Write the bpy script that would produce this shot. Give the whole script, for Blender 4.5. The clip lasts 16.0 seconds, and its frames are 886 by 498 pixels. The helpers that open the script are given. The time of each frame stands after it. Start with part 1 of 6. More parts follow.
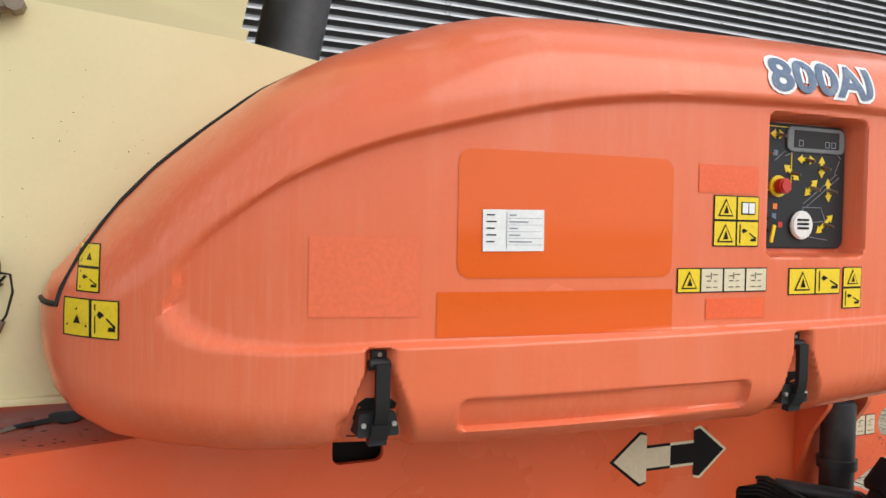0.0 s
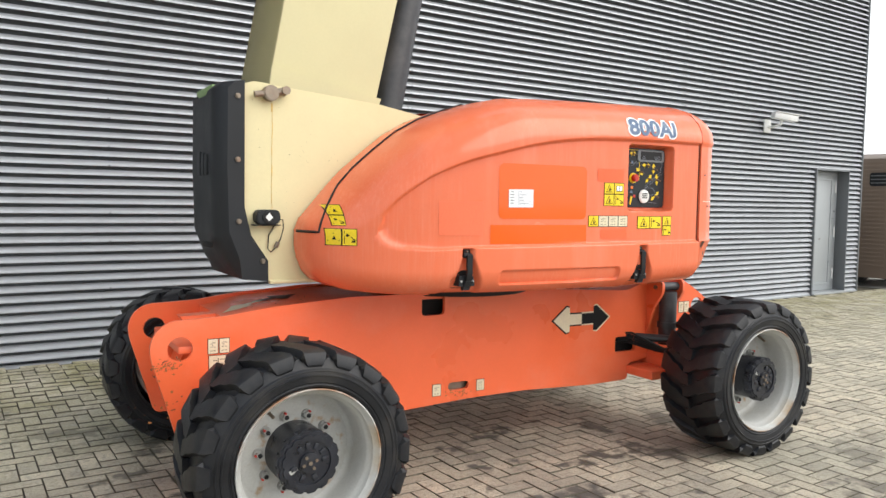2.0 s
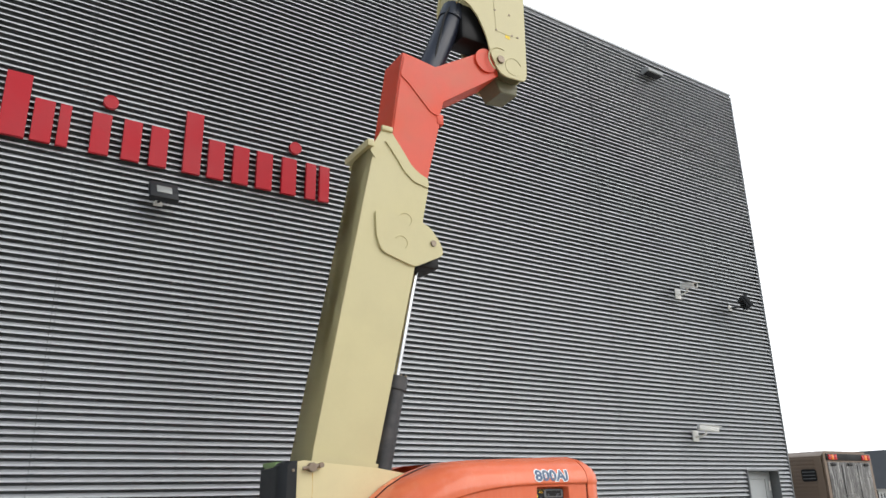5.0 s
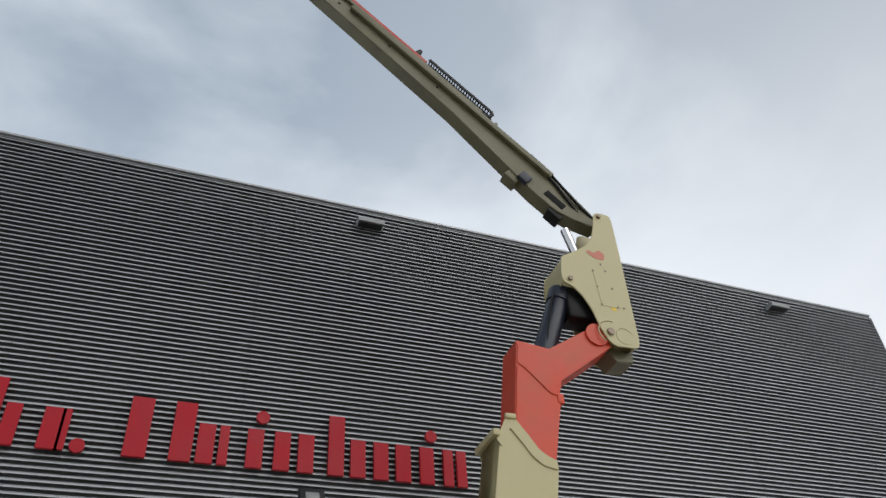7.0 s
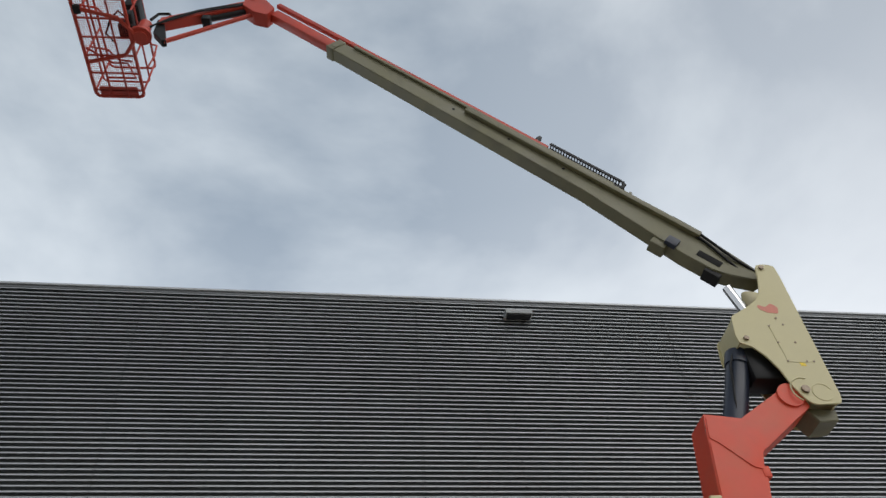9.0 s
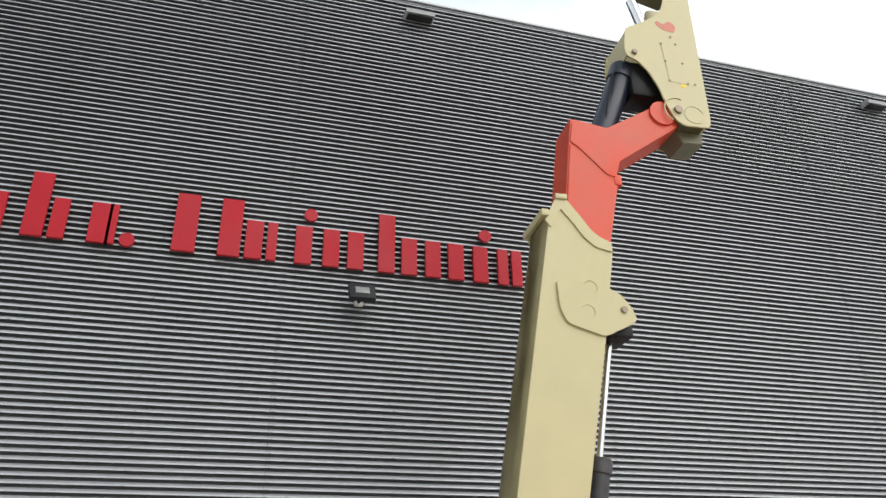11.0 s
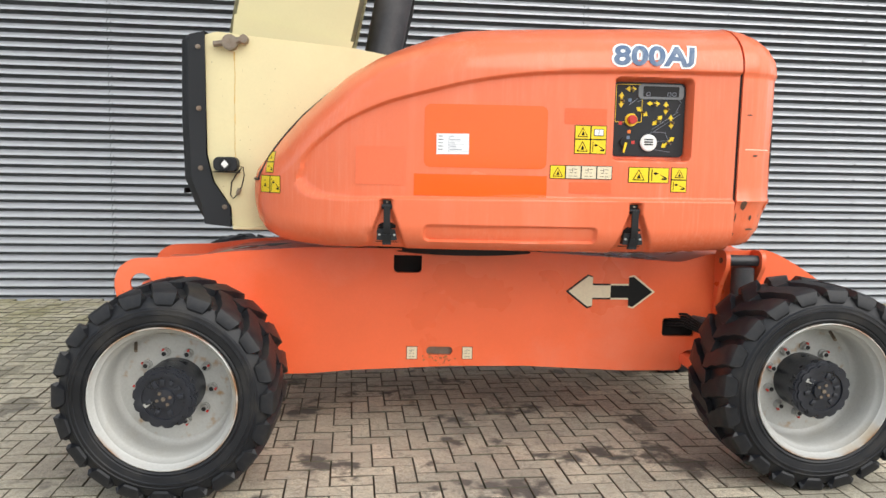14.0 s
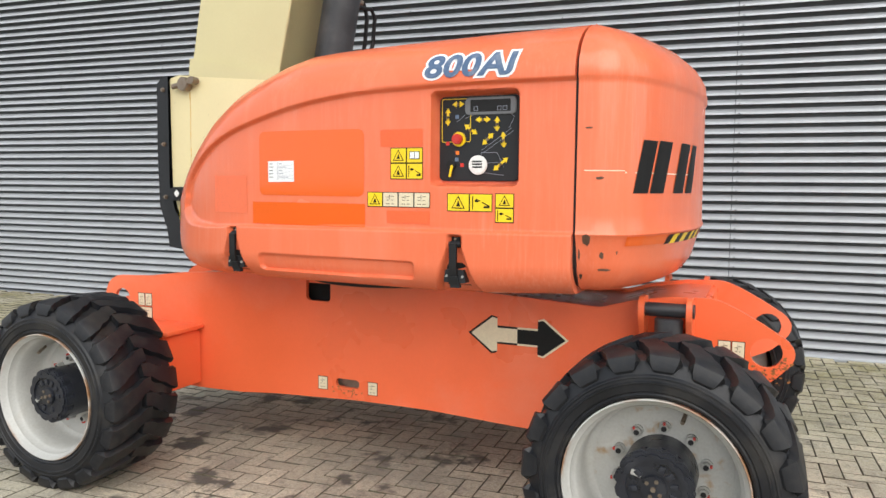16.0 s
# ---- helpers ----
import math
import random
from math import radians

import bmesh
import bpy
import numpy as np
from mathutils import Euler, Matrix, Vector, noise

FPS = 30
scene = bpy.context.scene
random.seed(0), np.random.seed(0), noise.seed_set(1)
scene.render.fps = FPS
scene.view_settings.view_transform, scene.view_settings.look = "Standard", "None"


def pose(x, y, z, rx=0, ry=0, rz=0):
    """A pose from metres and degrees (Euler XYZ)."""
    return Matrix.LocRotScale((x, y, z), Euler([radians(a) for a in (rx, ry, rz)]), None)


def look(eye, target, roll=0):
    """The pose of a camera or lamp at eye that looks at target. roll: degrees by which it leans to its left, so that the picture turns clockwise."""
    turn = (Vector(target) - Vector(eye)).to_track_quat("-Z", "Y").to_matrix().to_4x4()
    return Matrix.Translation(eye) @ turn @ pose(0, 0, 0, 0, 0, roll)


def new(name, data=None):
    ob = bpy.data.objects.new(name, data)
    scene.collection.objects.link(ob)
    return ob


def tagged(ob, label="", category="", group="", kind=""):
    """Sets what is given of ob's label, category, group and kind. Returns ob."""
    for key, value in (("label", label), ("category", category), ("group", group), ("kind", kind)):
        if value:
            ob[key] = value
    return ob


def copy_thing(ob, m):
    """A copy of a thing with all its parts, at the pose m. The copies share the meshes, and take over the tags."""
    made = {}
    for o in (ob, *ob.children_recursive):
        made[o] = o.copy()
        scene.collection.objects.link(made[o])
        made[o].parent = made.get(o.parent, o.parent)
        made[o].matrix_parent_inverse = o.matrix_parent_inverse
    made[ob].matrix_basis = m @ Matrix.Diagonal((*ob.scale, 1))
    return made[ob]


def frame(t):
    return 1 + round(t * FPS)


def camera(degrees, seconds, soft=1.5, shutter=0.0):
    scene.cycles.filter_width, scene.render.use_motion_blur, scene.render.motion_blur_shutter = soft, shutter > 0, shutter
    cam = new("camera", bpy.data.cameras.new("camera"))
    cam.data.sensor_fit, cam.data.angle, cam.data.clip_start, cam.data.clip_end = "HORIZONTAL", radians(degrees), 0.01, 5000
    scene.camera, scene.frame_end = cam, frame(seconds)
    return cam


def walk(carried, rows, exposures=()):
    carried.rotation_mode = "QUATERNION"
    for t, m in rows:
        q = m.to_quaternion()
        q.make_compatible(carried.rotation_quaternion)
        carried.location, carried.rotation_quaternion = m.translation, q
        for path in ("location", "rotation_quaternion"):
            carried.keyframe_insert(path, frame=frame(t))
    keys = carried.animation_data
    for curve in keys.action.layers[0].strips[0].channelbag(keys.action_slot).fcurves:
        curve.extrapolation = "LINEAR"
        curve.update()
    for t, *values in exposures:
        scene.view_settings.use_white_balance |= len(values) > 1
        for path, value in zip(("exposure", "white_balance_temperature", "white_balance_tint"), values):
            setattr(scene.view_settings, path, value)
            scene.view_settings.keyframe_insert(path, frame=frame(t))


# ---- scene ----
cam = camera(61.0, 16.0)
PATH = [
    (0, (-0.017, 0.454, 1.626), (0.857, 2.252, 1.566), 1.0),
    (0.5, (-0.378, 0.092, 1.626), (0.588, 1.841, 1.542), 0.8),
    (1, (-0.853, -0.316, 1.624), (0.178, 1.395, 1.52), 0.8),
    (1.5, (-1.274, -0.752, 1.59), (-0.197, 0.93, 1.481), 0.8),
    (2, (-1.713, -1.192, 1.588), (-0.603, 0.468, 1.466), 0.9),
    (2.5, (-2.113, -1.65, 1.598), (-0.986, -0.001, 1.479), 0.8),
    (3, (-2.45, -2.106, 1.614), (-1.309, -0.466, 1.533), 0.7),
    (3.5, (-2.808, -2.518, 1.644), (-1.658, -0.882, 1.701), 0.6),
    (4, (-3.011, -2.911, 1.687), (-1.87, -1.292, 1.963), 0.3),
    (4.2, (-3.076, -3.064, 1.726), (-1.942, -1.456, 2.086), 0.2),
    (6.3, (-3.217, -4.183, 1.95), (-2.315, -2.719, 2.972), -3.1),
    (6.5, (-3.233, -4.197, 1.951), (-2.394, -2.741, 3.036), -3.4),
    (7, (-3.248, -4.254, 1.926), (-2.612, -2.819, 3.166), -4.0),
    (7.5, (-3.543, -4.272, 1.985), (-3.07, -2.87, 3.331), -5.3),
    (8, (-3.569, -4.227, 2.055), (-3.25, -2.857, 3.477), -5.6),
    (8.2, (-3.579, -4.209, 2.082), (-3.306, -2.852, 3.526), -5.8),
    (10.3, (-3.121, -4.001, 1.938), (-2.755, -2.452, 3.149), -2.9),
    (10.5, (-3.034, -3.782, 1.867), (-2.608, -2.189, 2.998), -1.8),
    (11, (-2.624, -3.467, 1.749), (-2.108, -1.748, 2.632), -1.0),
    (11.5, (-2.147, -3.045, 1.757), (-1.567, -1.214, 2.315), -0.2),
    (12, (-1.867, -2.555, 1.574), (-1.228, -0.674, 1.805), 0.2),
    (12.5, (-1.376, -2.261, 1.54), (-0.77, -0.355, 1.513), 0.1),
    (13, (-0.826, -2.029, 1.525), (-0.292, -0.106, 1.404), 1.4),
    (13.5, (-0.191, -1.831, 1.533), (0.227, 0.116, 1.343), 1.5),
    (14, (0.418, -1.612, 1.519), (0.663, 0.36, 1.297), 1.2),
    (14.5, (1.04, -1.37, 1.552), (1.077, 0.62, 1.357), 0.9),
    (15, (1.677, -1.23, 1.541), (1.474, 0.752, 1.366), 0.8),
    (15.5, (2.258, -1.166, 1.548), (1.812, 0.776, 1.376), 0.6),
    (16, (2.843, -1.083, 1.56), (2.147, 0.785, 1.392), 0.5),
]
EXPOSURES = [(0.0, 0.12, 6450, 10), (0.7, 0.26, 6450, 10), (1.5, 0.45, 6450, 10), (3.5, 0.58, 6450, 10), (4.2, 0.52, 6450, 10), (6.3, -0.65, 6330, 10), (8.2, -0.65, 6330, 10), (10.3, -0.75, 6330, 10), (11.0, 0.1, 6450, 10), (11.5, 0.45, 6450, 10), (12.2, 0.64, 6450, 10), (13.0, 0.7, 6450, 10), (14.0, 0.52, 6450, 10), (16.0, 0.46, 6450, 10)]
walk(cam, [(t, look(eye, target, roll)) for t, eye, target, roll in PATH], EXPOSURES)

# ---------------------------------------------------------------- light
world = bpy.data.worlds.new("overcast_sky")
scene.world = world
world.use_nodes = True
wn, wl = world.node_tree.nodes, world.node_tree.links
wn.clear()
SUN_EL, SUN_AZ = 40.0, 30.0


def wnode(kind, **vals):
    n = wn.new(kind)
    for k, v in vals.items():
        n.inputs[k].default_value = v
    return n


sky = wn.new("ShaderNodeTexSky")
sky.sky_type = "NISHITA"
sky.sun_disc = False
sky.sun_elevation, sky.sun_rotation = radians(SUN_EL), radians(180 - SUN_AZ)
sky.air_density, sky.dust_density = 1.0, 4.0
wco = wn.new("ShaderNodeTexCoord")
wmap = wn.new("ShaderNodeMapping")
wmap.inputs["Scale"].default_value = (1.0, 1.0, 1.7)
wl.new(wco.outputs["Generated"], wmap.inputs["Vector"])
cl = wnode("ShaderNodeTexNoise", Scale=1.9, Detail=6.0, Roughness=0.52, Distortion=0.25)
wl.new(wmap.outputs["Vector"], cl.inputs["Vector"])
cr = wn.new("ShaderNodeValToRGB")
els = cr.color_ramp.elements
els[0].position, els[0].color = 0.40, (3.6, 4.3, 5.1, 1)
els[1].position, els[1].color = 0.64, (7.9, 8.5, 8.9, 1)
wl.new(cl.outputs["Fac"], cr.inputs["Fac"])
# brighter, whiter cloud towards the horizon
sep = wn.new("ShaderNodeSeparateXYZ")
wl.new(wco.outputs["Generated"], sep.inputs["Vector"])
hz = wn.new("ShaderNodeMapRange")
hz.inputs["From Min"].default_value, hz.inputs["From Max"].default_value = 0.0, 0.75
hz.inputs["To Min"].default_value, hz.inputs["To Max"].default_value = 0.95, 0.0
wl.new(sep.outputs["Z"], hz.inputs["Value"])
ex = wn.new("ShaderNodeMapRange")
ex.inputs["From Min"].default_value, ex.inputs["From Max"].default_value = 0.0, 0.9
ex.inputs["To Min"].default_value, ex.inputs["To Max"].default_value = 0.0, 0.55
wl.new(sep.outputs["X"], ex.inputs["Value"])
both = wn.new("ShaderNodeMath")
both.operation, both.use_clamp = "ADD", True
wl.new(hz.outputs["Result"], both.inputs[0])
wl.new(ex.outputs["Result"], both.inputs[1])
hm = wn.new("ShaderNodeMix")
hm.data_type = "RGBA"
hm.inputs["B"].default_value = (11.0, 11.2, 11.4, 1)
wl.new(both.outputs[0], hm.inputs["Factor"])
wl.new(cr.outputs["Color"], hm.inputs["A"])
# the cloud cover thins towards the north
ny_ = wn.new("ShaderNodeMapRange")
ny_.inputs["From Min"].default_value, ny_.inputs["From Max"].default_value = -0.1, 0.8
ny_.inputs["To Min"].default_value, ny_.inputs["To Max"].default_value = 1.0, 1.75
wl.new(sep.outputs["Y"], ny_.inputs["Value"])
thin = wn.new("ShaderNodeVectorMath")
thin.operation = "SCALE"
wl.new(hm.outputs["Result"], thin.inputs[0])
wl.new(ny_.outputs["Result"], thin.inputs["Scale"])
mx = wn.new("ShaderNodeMix")
mx.data_type = "RGBA"
mx.inputs["Factor"].default_value = 0.9
wl.new(sky.outputs["Color"], mx.inputs["A"])
wl.new(thin.outputs["Vector"], mx.inputs["B"])
bg = wnode("ShaderNodeBackground", Strength=0.10)
wl.new(mx.outputs["Result"], bg.inputs["Color"])
wo = wn.new("ShaderNodeOutputWorld")
wl.new(bg.outputs["Background"], wo.inputs["Surface"])

sun_data = bpy.data.lights.new("sun", "SUN")
sun_data.energy, sun_data.angle, sun_data.color = 1.75, radians(60), (1.0, 0.96, 0.9)
sun = new("sun", sun_data)
_az, _el = radians(SUN_AZ), radians(SUN_EL)
sun.matrix_world = look((math.sin(_az) * math.cos(_el) * 60, -math.cos(_az) * math.cos(_el) * 60, math.sin(_el) * 60), (0, 0, 0))


# ---------------------------------------------------------------- materials
def mat(name, color, rough=0.5, metal=0.0, var=0.12, scale=2.0, fine=90.0, bump=0.05, rand=0.0,
        dirt=None, dirt_amt=0.0, dirt_scale=1.3, streak=0.0, coat=0.0, grain=0.06, rough_var=0.12):
    """Painted, cast or moulded surface: base colour with broad and fine variation, blotches of dirt and a fine relief."""
    m = bpy.data.materials.new(name)
    m.use_nodes = True
    nd, ln = m.node_tree.nodes, m.node_tree.links
    b = nd["Principled BSDF"]
    tc = nd.new("ShaderNodeTexCoord")

    def noisy(sc, det=4.0, vec=None, ro=0.55):
        n = nd.new("ShaderNodeTexNoise")
        n.inputs["Scale"].default_value, n.inputs["Detail"].default_value, n.inputs["Roughness"].default_value = sc, det, ro
        ln.new(vec or tc.outputs["Object"], n.inputs["Vector"])
        return n.outputs["Fac"]

    def rng(v, a, b2, c, d):
        r = nd.new("ShaderNodeMapRange")
        for k, x in zip(("From Min", "From Max", "To Min", "To Max"), (a, b2, c, d)):
            r.inputs[k].default_value = x
        ln.new(v, r.inputs["Value"])
        return r.outputs["Result"]

    def mul(a, b2):
        q = nd.new("ShaderNodeMath")
        q.operation = "MULTIPLY"
        ln.new(a, q.inputs[0])
        if isinstance(b2, float):
            q.inputs[1].default_value = b2
        else:
            ln.new(b2, q.inputs[1])
        return q.outputs[0]

    big, small = noisy(scale), noisy(fine, 3.0)
    val = mul(rng(big, 0.3, 0.7, 1 - var, 1 + var), rng(small, 0.3, 0.7, 1 - grain, 1 + grain))
    if rand:
        oi = nd.new("ShaderNodeObjectInfo")
        val = mul(val, rng(oi.outputs["Random"], 0, 1, 1 - rand, 1 + rand))
        ge = nd.new("ShaderNodeNewGeometry")
        val = mul(val, rng(ge.outputs["Random Per Island"], 0, 1, 1 - rand, 1 + rand))
    sc = nd.new("ShaderNodeVectorMath")
    sc.operation = "SCALE"
    sc.inputs[0].default_value = color
    ln.new(val, sc.inputs["Scale"])
    out = sc.outputs["Vector"]
    if dirt is not None:
        mp = nd.new("ShaderNodeMapping")
        mp.inputs["Scale"].default_value = (1, 1, 0.12 if streak else 1)
        ln.new(tc.outputs["Object"], mp.inputs["Vector"])
        blot = rng(noisy(dirt_scale * (6 if streak else 1), 6.0, mp.outputs["Vector"], 0.65), 0.5, 0.78, 0.0, dirt_amt)
        mm = nd.new("ShaderNodeMix")
        mm.data_type = "RGBA"
        ln.new(blot, mm.inputs["Factor"])
        ln.new(out, mm.inputs["A"])
        mm.inputs["B"].default_value = (*dirt, 1)
        out = mm.outputs["Result"]
    ln.new(out, b.inputs["Base Color"])
    ln.new(rng(big, 0.3, 0.7, max(0.02, rough - rough_var), min(1, rough + rough_var)), b.inputs["Roughness"])
    b.inputs["Metallic"].default_value = metal
    if coat:
        b.inputs["Coat Weight"].default_value, b.inputs["Coat Roughness"].default_value = coat, 0.08
    if bump:
        bp = nd.new("ShaderNodeBump")
        bp.inputs["Strength"].default_value, bp.inputs["Distance"].default_value = bump, 0.01
        ln.new(small, bp.inputs["Height"])
        ln.new(bp.outputs["Normal"], b.inputs["Normal"])
    return m


ORANGE = mat("orange_faded_paint", (0.87, 0.153, 0.053), 0.34, var=0.07, scale=1.6, dirt=(0.86, 0.30, 0.19), dirt_amt=0.55, dirt_scale=1.1, bump=0.012, grain=0.015)
ORANGE_HOOD = mat("orange_hood_plastic", (0.80, 0.174, 0.076), 0.22, rough_var=0.06, var=0.05, scale=1.4, dirt=(0.82, 0.28, 0.175), dirt_amt=0.4, dirt_scale=0.9, streak=1.0, bump=0.015, grain=0.015)
ORANGE_FRESH = mat("orange_unfaded_paint", (0.80, 0.125, 0.014), 0.09, var=0.03, bump=0.01, rough_var=0.04, grain=0.015)
ORANGE_BOOM = mat("orange_boom_paint", (0.70, 0.075, 0.033), 0.45, var=0.08, dirt=(0.5, 0.12, 0.05), dirt_amt=0.5, bump=0.012, grain=0.015)
RED_PAINT = mat("dark_orange_red_paint", (0.52, 0.055, 0.03), 0.5, var=0.1, dirt=(0.2, 0.04, 0.03), dirt_amt=0.5, bump=0.03)
CREAM = mat("cream_paint", (0.69, 0.61, 0.355), 0.45, var=0.05, scale=1.5, dirt=(0.62, 0.52, 0.27), dirt_amt=0.35, dirt_scale=2.5, bump=0.012, grain=0.015)
# cream darkened to olive: shade on downward faces put into the colour, plus blotches
CREAM_SHADED = mat("shaded_olive_cream_paint", (0.175, 0.165, 0.094), 0.5, var=0.14, scale=1.2, dirt=(0.09, 0.085, 0.055), dirt_amt=0.6, dirt_scale=1.7, bump=0.03)
CREAM_BOOM = mat("cream_boom_paint", (0.59, 0.53, 0.295), 0.42, var=0.05, scale=1.0, dirt=(0.5, 0.44, 0.24), dirt_amt=0.35, dirt_scale=1.7, bump=0.012, grain=0.015)
BLACK_PLASTIC = mat("black_moulded_plastic", (0.022, 0.024, 0.027), 0.5, var=0.15, bump=0.12, fine=220)
BLACK = mat("black_rubber_and_paint", (0.012, 0.012, 0.013), 0.55, bump=0.05)
CYL_BLACK = mat("black_cylinder_paint", (0.035, 0.036, 0.04), 0.42, var=0.3, scale=5, dirt=(0.11, 0.105, 0.1), dirt_amt=0.5, dirt_scale=5, bump=0.05)
NAVY = mat("dark_blue_cylinder_paint", (0.02, 0.026, 0.045), 0.4, var=0.2)
CHROME = mat("chrome_rod", (0.8, 0.8, 0.8), 0.14, 1.0, var=0.03, bump=0.0, rough_var=0.05)
STEEL = mat("worn_steel", (0.26, 0.215, 0.17), 0.5, 0.8, var=0.25, scale=12, dirt=(0.2, 0.09, 0.04), dirt_amt=0.6, dirt_scale=9)
RUBBER = mat("tyre_rubber", (0.0095, 0.0105, 0.0135), 0.44, var=0.3, scale=5, fine=140, bump=0.10, grain=0.15, dirt=(0.075, 0.064, 0.048), dirt_amt=0.5, dirt_scale=5)
RIM = mat("grey_white_rim_paint", (0.49, 0.49, 0.465), 0.40, var=0.08, scale=3, dirt=(0.26, 0.23, 0.17), dirt_amt=0.4, dirt_scale=6, bump=0.05)


def rust_rings(m, rings):
    """Rust creeping along the rims of a wheel, at the given radii from its axle."""
    nd, ln = m.node_tree.nodes, m.node_tree.links
    b = nd["Principled BSDF"]
    tc = nd.new("ShaderNodeTexCoord")
    flat = nd.new("ShaderNodeVectorMath")
    flat.operation = "MULTIPLY"
    flat.inputs[1].default_value = (1, 0, 1)
    ln.new(tc.outputs["Object"], flat.inputs[0])
    rad = nd.new("ShaderNodeVectorMath")
    rad.operation = "LENGTH"
    ln.new(flat.outputs["Vector"], rad.inputs[0])
    for lo, hi, sc, a, c, col in rings:
        mid = nd.new("ShaderNodeMapRange")
        mid.interpolation_type = "SMOOTHSTEP"
        mid.inputs["From Min"].default_value, mid.inputs["From Max"].default_value = lo, hi
        ln.new(rad.outputs["Value"], mid.inputs["Value"])
        n = nd.new("ShaderNodeTexNoise")
        n.inputs["Scale"].default_value, n.inputs["Detail"].default_value = sc, 6
        ln.new(tc.outputs["Object"], n.inputs["Vector"])
        r = nd.new("ShaderNodeMapRange")
        r.inputs["From Min"].default_value, r.inputs["From Max"].default_value = a, c
        ln.new(n.outputs["Fac"], r.inputs["Value"])
        q = nd.new("ShaderNodeMath")
        q.operation = "MULTIPLY"
        ln.new(mid.outputs["Result"], q.inputs[0])
        ln.new(r.outputs["Result"], q.inputs[1])
        mm = nd.new("ShaderNodeMix")
        mm.data_type = "RGBA"
        ln.new(q.outputs[0], mm.inputs["Factor"])
        ln.new(b.inputs["Base Color"].links[0].from_socket, mm.inputs["A"])
        mm.inputs["B"].default_value = (*col, 1)
        ln.new(mm.outputs["Result"], b.inputs["Base Color"])


rust_rings(RIM, ((0.285, 0.325, 3.0, 0.52, 0.74, (0.46, 0.31, 0.14)), (0.316, 0.328, 6.0, 0.43, 0.62, (0.26, 0.13, 0.06)), (0.262, 0.25, 16.0, 0.56, 0.72, (0.36, 0.22, 0.10))))


def faded_streaks(m, col, scale, lo, hi, amount):
    """Thin pale runs down a sun-bleached surface, in patches."""
    nd, ln = m.node_tree.nodes, m.node_tree.links
    b = nd["Principled BSDF"]
    tc = nd.new("ShaderNodeTexCoord")
    mp = nd.new("ShaderNodeMapping")
    mp.inputs["Scale"].default_value = (1, 1, 0.05)
    ln.new(tc.outputs["Object"], mp.inputs["Vector"])
    fac = None
    for vec, sc, a, c, d in ((mp.outputs["Vector"], scale, lo, hi, amount), (tc.outputs["Object"], 1.7, 0.42, 0.62, 1.0)):
        n = nd.new("ShaderNodeTexNoise")
        n.inputs["Scale"].default_value, n.inputs["Detail"].default_value, n.inputs["Roughness"].default_value = sc, 5, 0.6
        ln.new(vec, n.inputs["Vector"])
        r = nd.new("ShaderNodeMapRange")
        for k, v in zip(("From Min", "From Max", "To Min", "To Max"), (a, c, 0.0, d)):
            r.inputs[k].default_value = v
        ln.new(n.outputs["Fac"], r.inputs["Value"])
        if fac is None:
            fac = r.outputs["Result"]
        else:
            q = nd.new("ShaderNodeMath")
            q.operation = "MULTIPLY"
            ln.new(fac, q.inputs[0])
            ln.new(r.outputs["Result"], q.inputs[1])
            fac = q.outputs[0]
    mm = nd.new("ShaderNodeMix")
    mm.data_type = "RGBA"
    ln.new(fac, mm.inputs["Factor"])
    ln.new(b.inputs["Base Color"].links[0].from_socket, mm.inputs["A"])
    mm.inputs["B"].default_value = (*col, 1)
    ln.new(mm.outputs["Result"], b.inputs["Base Color"])


faded_streaks(ORANGE_HOOD, (0.90, 0.36, 0.25), 80.0, 0.48, 0.74, 0.24)
NUT = mat("grey_painted_nut", (0.40, 0.40, 0.38), 0.4, 0.3, var=0.15, scale=20)
RUST = mat("rust_stain", (0.33, 0.13, 0.04), 0.85, var=0.3, scale=20, bump=0.2)
HUB = mat("hub_black_paint", (0.013, 0.015, 0.022), 0.36, var=0.25, scale=9, bump=0.15, dirt=(0.075, 0.075, 0.078), dirt_amt=0.25, dirt_scale=16)
WALL = mat("silver_grey_sheet_metal", (0.485, 0.505, 0.53), 0.42, 0.25, var=0.04, scale=0.5, fine=40, bump=0.02, grain=0.02, dirt=(0.36, 0.362, 0.362), dirt_amt=0.35, dirt_scale=0.6, streak=1.0)
# added backing, its dark tone stands for the shade under the ribs
RIB_SHADE = mat("rib_shade_backing", (0.118, 0.128, 0.136), 0.9, bump=0.0)
TRIM = mat("dark_grey_sheet_trim", (0.16, 0.17, 0.18), 0.45, 0.2, var=0.06)
DOOR = mat("grey_steel_door_paint", (0.36, 0.38, 0.39), 0.38, 0.1, var=0.04, bump=0.02)
WHITE = mat("white_enamel", (0.78, 0.78, 0.76), 0.35, var=0.04, bump=0.02)
SIGN_RED = mat("red_sign_acrylic", (0.46, 0.008, 0.02), 0.42, var=0.06, bump=0.0)
SIGN_EDGE = mat("dark_red_sign_edge", (0.2, 0.008, 0.012), 0.4, var=0.06, bump=0.0)
YELLOW = mat("yellow_decal", (0.86, 0.62, 0.01), 0.4, var=0.05, bump=0.0, dirt=(0.6, 0.4, 0.03), dirt_amt=0.3, dirt_scale=20)
IVORY = mat("ivory_decal", (0.74, 0.65, 0.46), 0.45, var=0.05, bump=0.0, dirt=(0.5, 0.42, 0.28), dirt_amt=0.3, dirt_scale=20)
PRINT = mat("worn_brown_print", (0.16, 0.12, 0.08), 0.6, var=0.2, bump=0.0)
INK = mat("black_print", (0.012, 0.012, 0.012), 0.45, var=0.1, bump=0.0)
